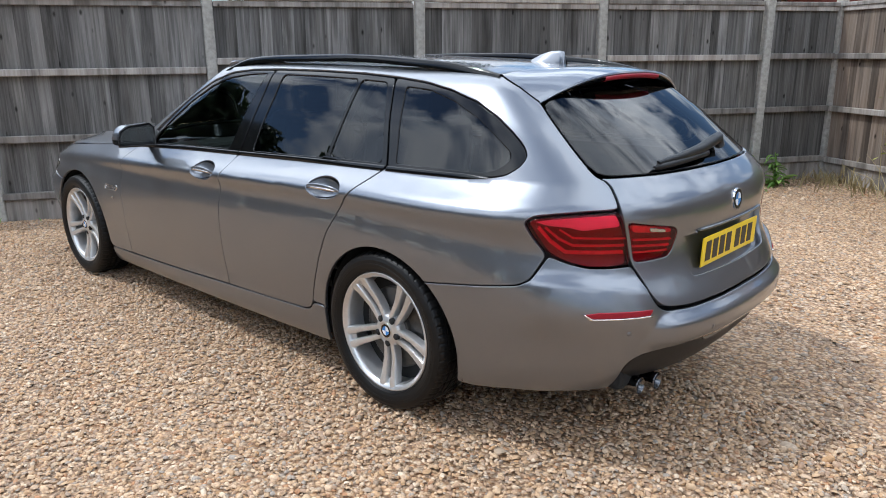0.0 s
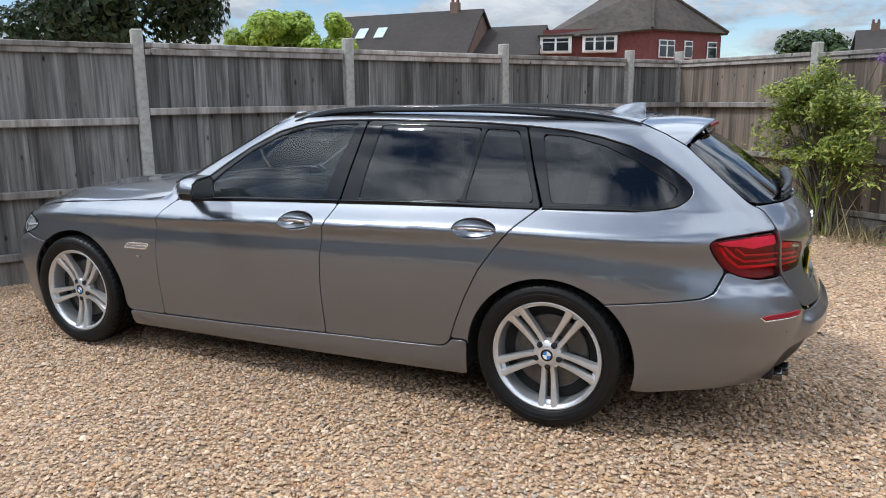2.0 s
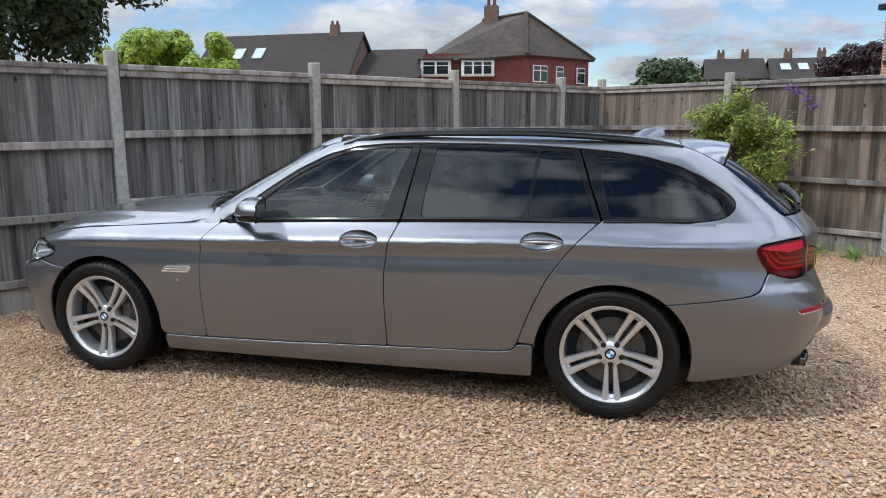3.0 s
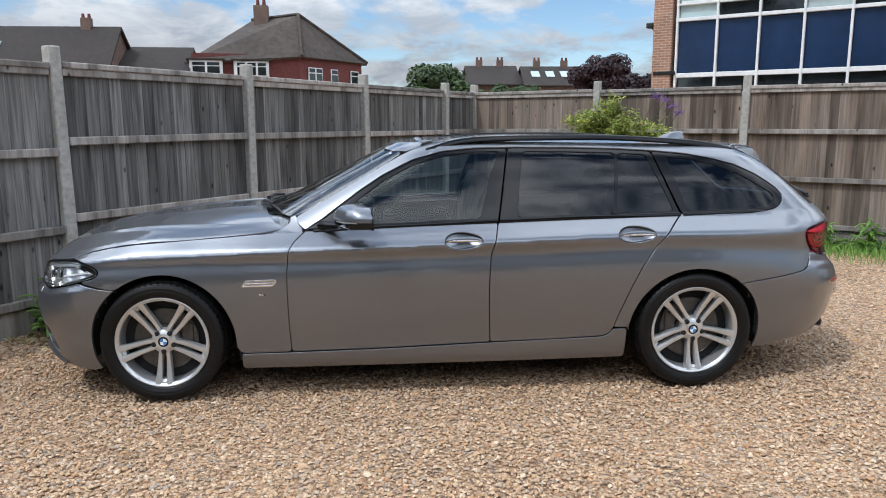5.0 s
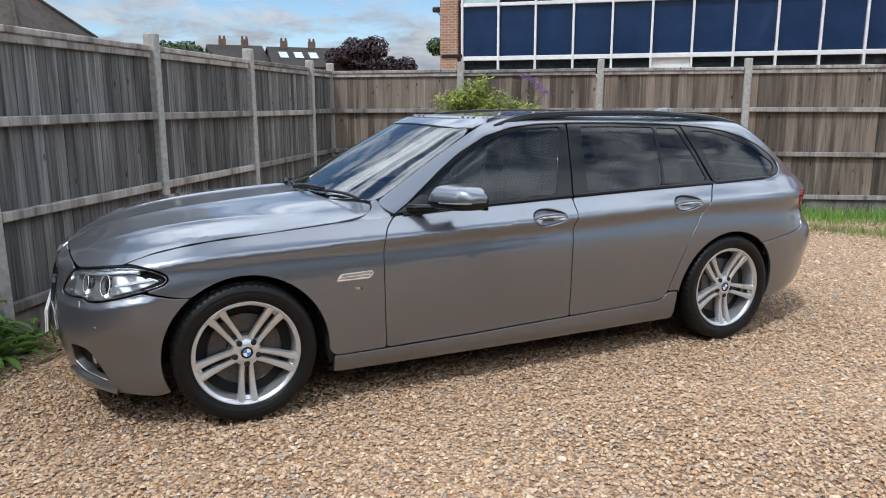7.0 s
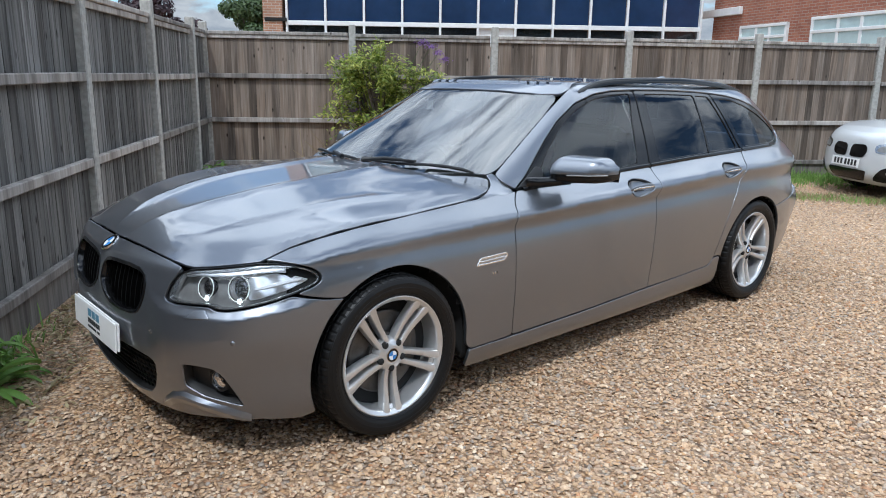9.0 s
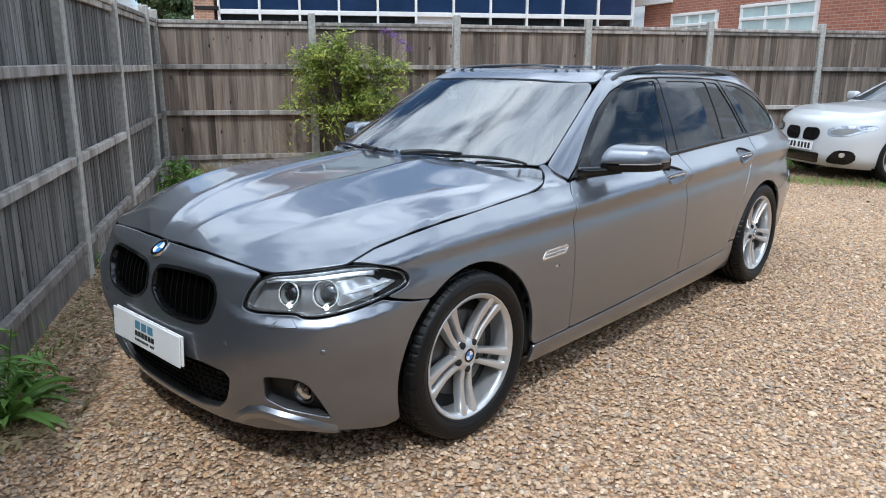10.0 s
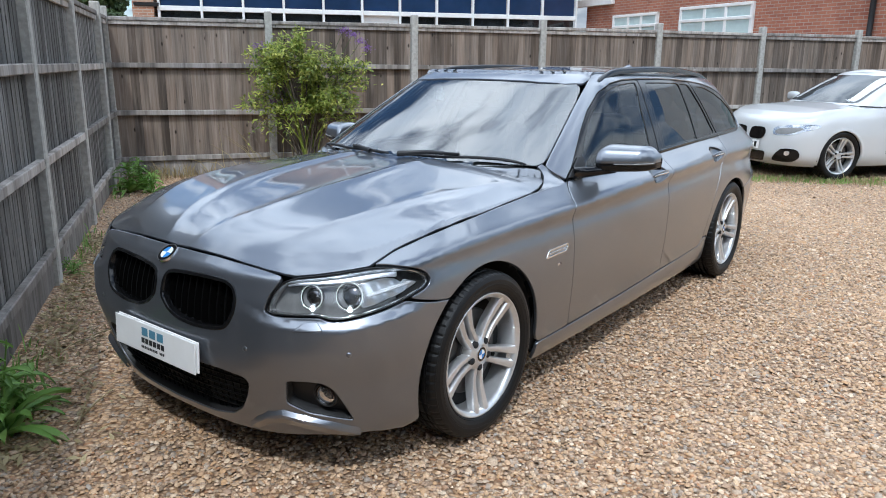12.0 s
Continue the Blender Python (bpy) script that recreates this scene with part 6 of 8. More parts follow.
    part("roof_aerial", mesh_from("roof_aerial", v, [q[::-1] for q in f], PAINT, True), None, car, "grey shark-fin roof aerial")


build_rear()


def build_mirror(side):
    """Door mirror: painted cap over a black tray on a black arm, glass facing astern."""
    def nose(u):
        return -.555 + .100 * u + .050 * max(0, (u - .72) / .28) ** 2
    def back(u):
        return -.395 + .068 * u
    def shell(low, high, prof):
        """Cross-sections from the inner to the outer end; low and high give z at a share u of the width."""
        v, f = [], []
        nu, n = 22, 24
        share = np.linspace(0, 1, len(prof))
        fx, fz = [np.interp(np.linspace(0, 1, n + 1), share, [p[j] for p in prof]) for j in (0, 1)]
        for i in range(nu + 1):
            u = i / nu
            y = .862 + .236 * u
            zb, zt = low(u), high(u)
            xf, xb = nose(u) + .012 * max(0, (.15 - u) / .15) ** 2, back(u)
            for k in range(n + 1):
                v.append((xb + (xf - xb) * fx[k], y, zb + (zt - zb) * fz[k]))
        m = n + 1
        for i in range(nu):
            for k in range(n):
                f.append((i * m + k, i * m + k + 1, (i + 1) * m + k + 1, (i + 1) * m + k))
            f.append((i * m + n, i * m, (i + 1) * m, (i + 1) * m + n))
        f.append(tuple(range(m))[::-1])
        f.append(tuple(range(nu * m, nu * m + m)))
        v, f = flip_side(v, f, side)
        b = bmesh.new()
        b.from_mesh(mesh_from("tmp", v, f, None))
        bmesh.ops.recalc_face_normals(b, faces=b.faces)
        return b
    def crown(u):
        return 1.078 - .006 * u - .046 * max(0, (u - .70) / .30) ** 2.2 - .022 * max(0, (.14 - u) / .14) ** 2
    cap = part("door_mirror", shell(lambda u: .990 + .010 * u, crown, [(0, 0), (.5, -.02), (.9, 0), (.985, .03), (1, .10), (.985, .25), (.95, .45), (.90, .63), (.83, .78), (.72, .90), (.55, .97), (.3, 1.0), (0, .97)]), PAINT, car, "grey door mirror with black lower tray", True)
    cap.data.set_sharp_from_angle(angle=radians(48))
    tr = part("mirror_tray", shell(lambda u: .945 + .016 * u + .012 * max(0, (u - .8) / .2) ** 2, lambda u: .991 + .010 * u - .004 * max(0, (u - .85) / .15) ** 2, [(0, 0), (.5, 0), (.82, .06), (.93, .3), (.965, .7), (.965, 1.0), (.5, 1.0), (0, 1.0)]), GLOSS_BLACK, cap, "gloss black lower tray", True)
    tr.data.set_sharp_from_angle(angle=radians(48))
    v, f = flip_side(*tube([(-.62, .785, .948), (-.575, .825, .950), (-.52, .875, .955), (-.47, .93, .962)], [.030, .027, .022, .018], 10), side)
    part("mirror_arm", mesh_from("mirror_arm", v, f, GLOSS_BLACK, True), None, cap, "black mirror arm")
    ind = [(nose(u) - .0015, .862 + .236 * u, .988 + .010 * u) for u in np.linspace(.35, .99, 12)]
    v, f = flip_side(*tube(ind, .0036, 6), side)
    part("indicator_strip", mesh_from("indicator_strip", v, f, LAMP_GREY, True), None, cap, "slim grey indicator strip")
    rim = [(back((y - .862) / .236), y, z) for y, z in ((.864, .950), (1.096, .966), (1.096, 1.010), (1.080, 1.044), (1.030, 1.066), (.895, 1.071), (.866, 1.050))]
    v, f = flip_side(*tube(rim + rim[:1], .0065, 6), side)
    part("mirror_rim", mesh_from("mirror_rim", v, f, GLOSS_BLACK, True), None, cap, "gloss black rim round the mirror glass")
    g = [(back((y - .862) / .236) + .003, y, z) for y, z in ((.872, .962), (1.088, .976), (1.088, 1.008), (1.072, 1.040), (1.026, 1.058), (.895, 1.063), (.873, 1.046))]
    v, f = flip_side(g, [tuple(range(7))], side)
    part("mirror_glass", mesh_from("mirror_glass", v, f, MIRROR_GLASS), None, cap, "mirror glass")
    put_panel("mirror_base", panel([(-.70, .928), (-.53, .936), (-.50, 1.005), (-.545, 1.02), (-.62, .975)], res=0.012, soft=1, offset=.004, gap=.002, depth=.008), TRIM_BLACK, cap, side, "black triangular mirror base")


both(build_mirror)


def build_wipers():
    for w0, x0, w1, x1, nm in ((.66, -.84, .06, -1.00, 0), (-.02, -1.02, -.60, -.88, 1)):
        pts = []
        for k in range(13):
            u = k / 12
            w, x = w0 + (w1 - w0) * u, x0 + (x1 - x0) * u - .02 * math.sin(math.pi * u)
            p, n = ray_top(x, -w)
            pts.append(p + n * .012)
        v, f = tube(pts, [.005] + [.008] * 11 + [.006], 6)
        wp = part("windscreen_wiper", mesh_from("windscreen_wiper", v, f, TRIM_BLACK, True), None, car, "black windscreen wiper at rest")
        a, b = pts[6] + Vector((0, 0, .012)), pts[12 if nm == 0 else 2] + Vector((-.04, 0, .004))
        v, f = tube([a, (a + b) / 2 + Vector((-.02, 0, .012)), b], [.007, .010, .014], 8)
        part("wiper_arm", mesh_from("wiper_arm", v, f, TRIM_BLACK, True), None, wp)


build_wipers()


# ---------------------------------------------------------------- cabin
def build_cabin():
    def seat(x, y, rear=False):
        s = part("seat", box_bm((.50, .50, .16), (0, 0, 0), .06, 3), CABIN, car, "black leather seat")
        s.matrix_basis = pose(x, y, .50, 0, -6, 0)
        part("backrest", box_bm((.15, .48, .62), (.27, 0, .33), .06, 3, rot=Matrix.Rotation(radians(18), 4, "Y")), CABIN, s)
        part("headrest", box_bm((.11, .26, .19), (.40, 0, .70), .05, 3, rot=Matrix.Rotation(radians(10), 4, "Y")), CABIN, s)
        for dy in (-.22, .22):
            part("side_bolster", box_bm((.17, .09, .50), (.25, dy, .31), .04, 2, rot=Matrix.Rotation(radians(18), 4, "Y")), CABIN, s)
    for y in (-.37, .37):
        seat(.10, y)
        seat(.98, y)
    dash = box_bm((.42, 1.36, .24), (-.56, 0, .80), .09, 3)
    for q in dash.verts:
        q.co.x -= .12 * (1 - (q.co.y / .68) ** 2) * .5
    part("dashboard", dash, CABIN, car, "black dashboard")
    part("instrument_hood", box_bm((.22, .36, .09), (-.46, .37, .93), .04, 3), CABIN, car)
    v, f = torus((-.26, .37, .84), (-.85, 0, .45), .18, .016, 40, 8)
    sw = part("steering_wheel", mesh_from("steering_wheel", v, f, CABIN, True), None, car, "black steering wheel")
    part("wheel_boss", box_bm((.05, .15, .12), (-.255, .37, .84), .03, 2, rot=None), CABIN, sw)
    part("interior_mirror", box_bm((.035, .22, .065), (-.26, 0, 1.265), .015, 2), TRIM_BLACK, car, "black interior mirror")
    part("inspection_label", box_bm((.004, .05, .05), (-.36, .22, 1.262), .001, 1, rot=None), WHITE_PLATE, car, "small pale sticker on the windscreen")
    part("boot_floor", box_bm((1.0, 1.2, .06), (1.85, 0, .72), .02), CABIN, car)
    part("tunnel", box_bm((1.5, .24, .25), (.1, 0, .42), .05, 2), CABIN, car)


build_cabin()

# ---------------------------------------------------------------- plants
def leaves_mesh(name, centres, normals, size, mat, long=1.0, seed=0, spread=0.35):
    """Many small folded leaves, joined: one at each centre, its face along the normal."""
    rng = np.random.default_rng(seed)
    c = np.asarray(centres, float)
    n = np.asarray(normals, float) + rng.normal(0, spread, c.shape)
    n /= np.linalg.norm(n, axis=1, keepdims=True)
    a = np.cross(n, rng.normal(0, 1, c.shape))
    a /= np.maximum(np.linalg.norm(a, axis=1, keepdims=True), 1e-6)
    b = np.cross(n, a)
    s = size * rng.uniform(0.6, 1.3, (len(c), 1))
    v = np.stack([c - a * s * long, c - b * s * .5 + n * s * .12, c + a * s * long - n * s * .15, c + b * s * .5 + n * s * .12], 1)
    k = len(c)
    me = bpy.data.meshes.new(name)
    me.vertices.add(k * 4)
    me.vertices.foreach_set("co", v.ravel())
    f = np.array([0, 1, 2, 0, 2, 3])[None] + (np.arange(k) * 4)[:, None]
    me.loops.add(k * 6)
    me.loops.foreach_set("vertex_index", f.ravel().astype(np.int32))
    me.polygons.add(k * 2)
    me.polygons.foreach_set("loop_start", np.arange(0, k * 6, 3, dtype=np.int32))
    me.update()
    me.validate()
    me.materials.append(mat)
    return me


def clump_points(rng, blobs, n):
    """Points near the surface of uneven blobs (x, y, z, radius); more of them outside than in."""
    blobs = np.asarray(blobs, float)
    w = blobs[:, 3] ** 2
    i = rng.choice(len(blobs), n, p=w / w.sum())
    d = rng.normal(0, 1, (n, 3))
    d /= np.linalg.norm(d, axis=1, keepdims=True)
    r = blobs[i, 3] * rng.uniform(0.45, 1.08, n) ** 0.6
    p = blobs[i, :3] + d * r[:, None] * np.array([1, 1, .85])
    return p, d + np.array([0, 0, .4])


LEAF_DARK = leaf_mat("dark_leaf", (0.018, 0.035, 0.014), (0.035, 0.062, 0.022), (0.055, 0.085, 0.03))
LEAF_LIME = leaf_mat("lime_leaf", (0.18, 0.27, 0.03), (0.32, 0.43, 0.045), (0.46, 0.56, 0.08))
LEAF_MID = leaf_mat("mid_leaf", (0.035, 0.06, 0.02), (0.06, 0.10, 0.03), (0.09, 0.135, 0.045))
LEAF_PURPLE = leaf_mat("purple_leaf", (0.025, 0.014, 0.018), (0.045, 0.022, 0.028), (0.07, 0.035, 0.04))
LEAF_BUSH = leaf_mat("bush_leaf", (0.09, 0.15, 0.02), (0.25, 0.315, 0.04), (0.50, 0.50, 0.11))
LEAF_WEED = leaf_mat("weed_leaf", (0.14, 0.26, 0.05), (0.20, 0.36, 0.07), (0.30, 0.46, 0.12))
STRAW = leaf_mat("dry_grass", (0.24, 0.18, 0.09), (0.36, 0.29, 0.15), (0.45, 0.38, 0.22))
PETAL = leaf_mat("purple_flower", (0.16, 0.07, 0.26), (0.24, 0.11, 0.36), (0.30, 0.18, 0.42))
BARK = simple("bark", (0.10, 0.08, 0.06), 0.9, 0, 0.3, 14, 0.01, stretch=(1, 1, .25))


def build_tree(base, height, blobs, n_leaf, size, mat, label, seed, trunk_r=0.2):
    """A tapered trunk with limbs to every clump of the crown, and a crown of many leaves."""
    rng = np.random.default_rng(seed)
    t = thing("tree", label, "tree", Matrix.Translation(base))
    pts = [(0, 0, -0.2), (0.05, 0.02, height * .25), (-0.05, .06, height * .5), (0.03, 0, height * .8)]
    v, f = tube(pts, [trunk_r, trunk_r * .8, trunk_r * .55, trunk_r * .2], 10)
    tr = part("trunk", mesh_from("trunk", v, f, BARK, True), None, t)
    for b in blobs[:9]:
        z0 = height * rng.uniform(.25, .55)
        a = Vector((0, 0, z0))
        e = Vector(b[:3])
        m = (a + e) / 2 + Vector((0, 0, height * .06))
        v, f = tube([a, m, e], [trunk_r * .45, trunk_r * .28, trunk_r * .08], 6)
        part("limb", mesh_from("limb", v, f, BARK, True), None, tr)
    p, d = clump_points(rng, blobs, n_leaf)
    part("crown", leaves_mesh("crown", p, d, size, mat, 0.9, seed), None, t)
    return t


def blob_crown(rng, cx, cy, cz, rx, ry, rz, n, r):
    out = []
    for _ in range(n):
        d = rng.normal(0, 1, 3)
        d /= np.linalg.norm(d)
        k = rng.uniform(.35, 1.0) ** .5
        out.append((cx + d[0] * rx * k, cy + d[1] * ry * k, cz + d[2] * rz * k, r * rng.uniform(.6, 1.3)))
    return out


def blade_fan(rng, origin, n, length, width, lean, bend=0.7):
    """Long drooping leaves that spring from one point; returns verts and faces."""
    v, f = [], []
    for _ in range(n):
        az = rng.uniform(0, 2 * math.pi)
        L, W = length * rng.uniform(.55, 1.15), width * rng.uniform(.7, 1.2)
        up = rng.uniform(*lean)
        d = Vector((math.cos(az), math.sin(az), 0))
        side = Vector((-d.y, d.x, 0))
        p = Vector(origin) + Vector((rng.uniform(-.03, .03), rng.uniform(-.03, .03), 0))
        first = len(v)
        seg = 6
        ang = up
        for k in range(seg + 1):
            u = k / seg
            w = W * (math.sin(math.pi * min(1, u * .92 + .08)) ** .7)
            lift = Vector((0, 0, W * .25))
            v += [p - side * w / 2 + lift, p - lift * .2, p + side * w / 2 + lift]
            p = p + (d * math.cos(ang) + Vector((0, 0, 1)) * math.sin(ang)) * (L / seg)
            ang -= bend * rng.uniform(.7, 1.3) / seg * 2
        for k in range(seg):
            for j in range(2):
                a = first + k * 3 + j
                f.append((a, a + 1, a + 4, a + 3))
    return v, f


def build_weed(x, y, kind, seed, scale=1.0, label="green broad-leaved weed growing at the fence foot"):
    rng = random.Random(seed)
    w = thing("weed_plant", label, "weed", Matrix.Translation((x, y, -.01)), "weeds along the fence")
    v, f = blade_fan(rng, (0, 0, 0), int(22 * scale) if kind == "broad" else 26, .34 * scale, .062 * scale if kind == "broad" else .02, (.25, 1.25))
    part("leaves", mesh_from("leaves", v, f, LEAF_WEED, True), None, w)
    if kind == "broad":
        for k in range(3):
            h = .42 * scale * rng.uniform(.7, 1.1)
            top = (rng.uniform(-.08, .08), rng.uniform(-.08, .08), h)
            v, f = tube([(0, 0, 0), (top[0] * .4, top[1] * .4, h * .5), top], [.006, .005, .003], 5)
            part("stem", mesh_from("stem", v, f, LEAF_WEED, True), None, w)
            v, f = [], []
            for q in range(6):
                u = .35 + .65 * q / 6
                vv, ff = blade_fan(rng, (top[0] * u, top[1] * u, h * u), 2, .17 * scale, .036 * scale, (.1, .9))
                f += [tuple(i + len(v) for i in g) for g in ff]
                v += vv
            part("stem_leaves", mesh_from("stem_leaves", v, f, LEAF_WEED, True), None, w)
    return w


def build_bush():
    """A loose shrub against the end fence: arching stems, long leaves, a few purple flower heads, dead twigs."""
    rng = random.Random(11)
    nr = np.random.default_rng(11)
    b = thing("buddleia_bush", "loose bright green shrub with yellowing leaves by the brown fence", "bush", Matrix.Translation((2.85, 4.98, 0)))
    tips = []
    for k in range(46):
        along = rng.uniform(-.66, .60)
        out = rng.uniform(-.04, .40)
        p1 = Vector(B_DIR) * along + B_IN * out
        h = max(.72, rng.uniform(.80, 1.88) - .45 * abs(along - .02))
        root = Vector((rng.uniform(-.1, .12), rng.uniform(-.1, .1), 0))
        # each stem rises, then arches over and hangs at its end
        mid = Vector((p1.x * .72, p1.y * .72, h))
        tip = Vector((p1.x * 1.22, p1.y * 1.22, h - rng.uniform(.02, .24)))
        v, f = tube([root, root.lerp(mid, .5) + Vector((0, 0, .10)), mid, mid.lerp(tip, .5) + Vector((0, 0, .03)), tip], [.012, .009, .006, .004, .002], 5)
        part("stem", mesh_from("stem", v, f, BARK if k % 3 else LEAF_BUSH, True), None, b)
        tips.append((mid, tip))
    pts, nor = [], []
    for mid, tip in tips:
        for _ in range(225):
            u = rng.uniform(-.35, 1.08)
            p = mid.lerp(tip, u) + Vector([rng.gauss(0, .055) for _ in range(3)])
            if p.z > .80 or rng.random() < .15:
                pts.append(p)
                nor.append((rng.gauss(0, .5) + B_IN.x * .4, rng.gauss(0, .5) + B_IN.y * .4, 1.0))
    part("leaves", leaves_mesh("leaves", pts, nor, .0215, LEAF_BUSH, 1.6, 3, .5), None, b)
    for along, z in ((.62, 1.78), (.72, 1.70), (-.55, 1.62), (.5, 1.83), (-.42, .95), (.80, 1.62)):
        c = Vector(B_DIR) * along + B_IN * .12
        n = 90
        q = nr.normal(0, 1, (n, 3)) * np.array([.028, .028, .020]) + np.array([c.x, c.y, z])
        q[:, :2] += np.outer(nr.uniform(-.05, .05, n), np.array([B_DIR.x, B_DIR.y]))
        top = Vector((c.x, c.y, z))
        v, f = tube([Vector((c.x * .45, c.y * .45, z - .62)), Vector((c.x * .78, c.y * .78, z - .24)), top], [.006, .004, .002], 5)
        part("flower_stem", mesh_from("flower_stem", v, f, LEAF_MID, True), None, b)
        part("flower_head", leaves_mesh("flower_head", q, nr.normal(0, 1, (n, 3)), .013, PETAL, 1, 5), None, b)["kind"] = "stuff"
    for k in range(26):
        s = Vector(B_DIR) * rng.uniform(-1.25, .6) + B_IN * rng.uniform(-.05, .3)
        e = s + Vector(B_DIR) * rng.uniform(-.5, .5) + Vector((0, 0, rng.uniform(.2, .75)))
        v, f = tube([s, (s + e) / 2 + Vector((0, 0, .08)), e], [.005, .004, .002], 4)
        part("dead_twig", mesh_from("dead_twig", v, f, STRAW, True), None, b, "dry brown twig")


def build_grass():
    """Patches of short grass and dry stalks by the end fence and before the white car, as joined blades."""
    rng = np.random.default_rng(21)

    def field(name, n, place, hgt, mat, label, seed):
        r = np.random.default_rng(seed)
        xy = place(r, n)
        n = len(xy)
        a = r.uniform(0, 6.28, n)
        h = hgt * r.lognormal(0, .35, n)
        w = .0035 + h * .018
        lean = r.normal(0, .4, (n, 2)) * h[:, None]
        b0 = np.stack([xy[:, 0] - np.cos(a) * w, xy[:, 1] - np.sin(a) * w, np.full(n, -.012)], 1)
        b1 = np.stack([xy[:, 0] + np.cos(a) * w, xy[:, 1] + np.sin(a) * w, np.full(n, -.012)], 1)
        m0 = (b0 + b1) / 2 + np.stack([lean[:, 0] * .35, lean[:, 1] * .35, h * .6], 1)
        t0 = (b0 + b1) / 2 + np.stack([lean[:, 0], lean[:, 1], h], 1)
        q = np.stack([np.cos(a) * w * .8, np.sin(a) * w * .8, np.zeros(n)], 1)
        v = np.stack([b0, b1, m0 + q, m0 - q, t0], 1)
        f = np.array([0, 1, 2, 0, 2, 3, 3, 2, 4])[None] + (np.arange(n) * 5)[:, None]
        me = bpy.data.meshes.new(name)
        me.vertices.add(n * 5)
        me.vertices.foreach_set("co", v.ravel())
        me.loops.add(n * 9)
        me.loops.foreach_set("vertex_index", f.ravel().astype(np.int32))
        me.polygons.add(n * 3)
        me.polygons.foreach_set("loop_start", np.arange(0, n * 9, 3, dtype=np.int32))
        me.update()
        me.validate()
        me.materials.append(mat)
        tagged(new(name, me), label, "grass", kind="stuff")

    def strip(r, n):
        u, o = r.uniform(4.3, 12, n), r.gamma(2.0, .20, n)
        ok = o < 1.2
        p = np.array([FB[0].x, FB[0].y]) + np.outer(u, (B_DIR.x, B_DIR.y)) + np.outer(o + .05, (B_IN.x, B_IN.y))
        return p[ok]

    def thin(r, n):
        u, o = r.uniform(-.2, 5, n), r.gamma(1.6, .12, n)
        p = np.array([FB[0].x, FB[0].y]) + np.outer(u, (B_DIR.x, B_DIR.y)) + np.outer(o + .05, (B_IN.x, B_IN.y))
        return p[r.uniform(0, 1, n) < np.clip(.35 + .4 * np.sin(u * 3.1), .05, 1)]

    def before_car(r, n):
        u, o = r.uniform(-1.6, 2.6, n), r.normal(0, .20, n)
        p = np.array([6.35, .45]) + np.outer(u, (.42, -.91)) + np.outer(o, (.91, .42))
        return p[r.uniform(0, 1, n) < .35 + .45 * np.sin(p[:, 0] * 5 + p[:, 1] * 3)]

    def foot_a(r, n):
        u, o = r.uniform(-4, 6.6, n), r.gamma(1.4, .05, n)
        p = np.array([FA[0].x, FA[0].y]) + np.outer(u, (A_DIR.x, A_DIR.y)) + np.outer(o + .04, (A_IN.x, A_IN.y))
        return p[r.uniform(0, 1, n) < np.clip(np.sin(u * 2.3 + 1) * .6, 0.02, 1)]
    field("grass", 9000, strip, .085, LEAF_WEED, "short green grass strip along the foot of the end fence", 1)
    field("grass", 4200, before_car, .04, LEAF_WEED, "short green grass on the edge of the gravel", 2)
    field("dry_grass", 3000, before_car, .055, STRAW, "dry straw-coloured grass at the edge of the gravel", 3)
    field("dry_grass", 2200, thin, .12, STRAW, "dry straw-coloured stalks at the foot of the end fence", 4)
    field("grass", 1200, foot_a, .06, LEAF_WEED, "thin green weeds at the foot of the side fence", 6)


def build_litter():
    """Dry leaves, bark and twigs that have gathered along the foot of the side fence."""
    r = np.random.default_rng(44)
    n = 1500
    u, o = r.uniform(-.6, 3.4, n), .05 + r.gamma(1.6, .11, n)
    ok = o < .62
    u, o = u[ok], o[ok]
    p = np.array([FA[0].x, FA[0].y]) + np.outer(u, (A_DIR.x, A_DIR.y)) + np.outer(o, (A_IN.x, A_IN.y))
    c = np.column_stack([p, r.uniform(.001, .014, len(p))])
    nor = np.column_stack([r.normal(0, .25, (len(p), 2)), np.ones(len(p))])
    tagged(new("leaf_litter", leaves_mesh("leaf_litter", c, nor, .018, STRAW, 1.5, 9, .3)), "dry brown leaf litter along the side fence foot", "leaf litter", kind="stuff")
    rng = random.Random(45)
    for k in range(22):
        s = FA[0] + A_DIR * rng.uniform(-.3, 3.2) + A_IN * rng.uniform(.08, .5)
        a = rng.uniform(0, 6.28)
        d = Vector((math.cos(a), math.sin(a), 0)) * rng.uniform(.06, .22)
        v, f = tube([s - d + Vector((0, 0, .004)), s + Vector((.01, .01, .012)), s + d + Vector((0, 0, .006))], [.003, .004, .002], 5)
        tagged(new("fallen_twig", mesh_from("fallen_twig", v, f, STRAW, True)), "thin dry fallen twig lying on the gravel", "twig", "twigs by the fence")


build_bush()
build_litter()
build_grass()
for k, (x, y, kind, sc) in enumerate(((-2.70, .56, "broad", .9), (-2.84, .76, "broad", .8), (-2.57, .70, "broad", .55), (.55, 5.35, "broad", .95), (.85, 5.62, "broad", .85), (.72, 5.15, "broad", .6), (-1.42, 2.62, "broad", .35),
                                 (-3.86, -.62, "broad", .5), (4.95, 3.40, "broad", .8), (5.35, 3.20, "broad", 1.0), (5.75, 2.95, "broad", .9), (6.25, 2.65, "broad", .75), (3.55, 4.42, "thin", .9), (3.9, 4.15, "thin", .8), (4.4, 3.95, "thin", .8))):
    build_weed(x, y, kind, k, sc)

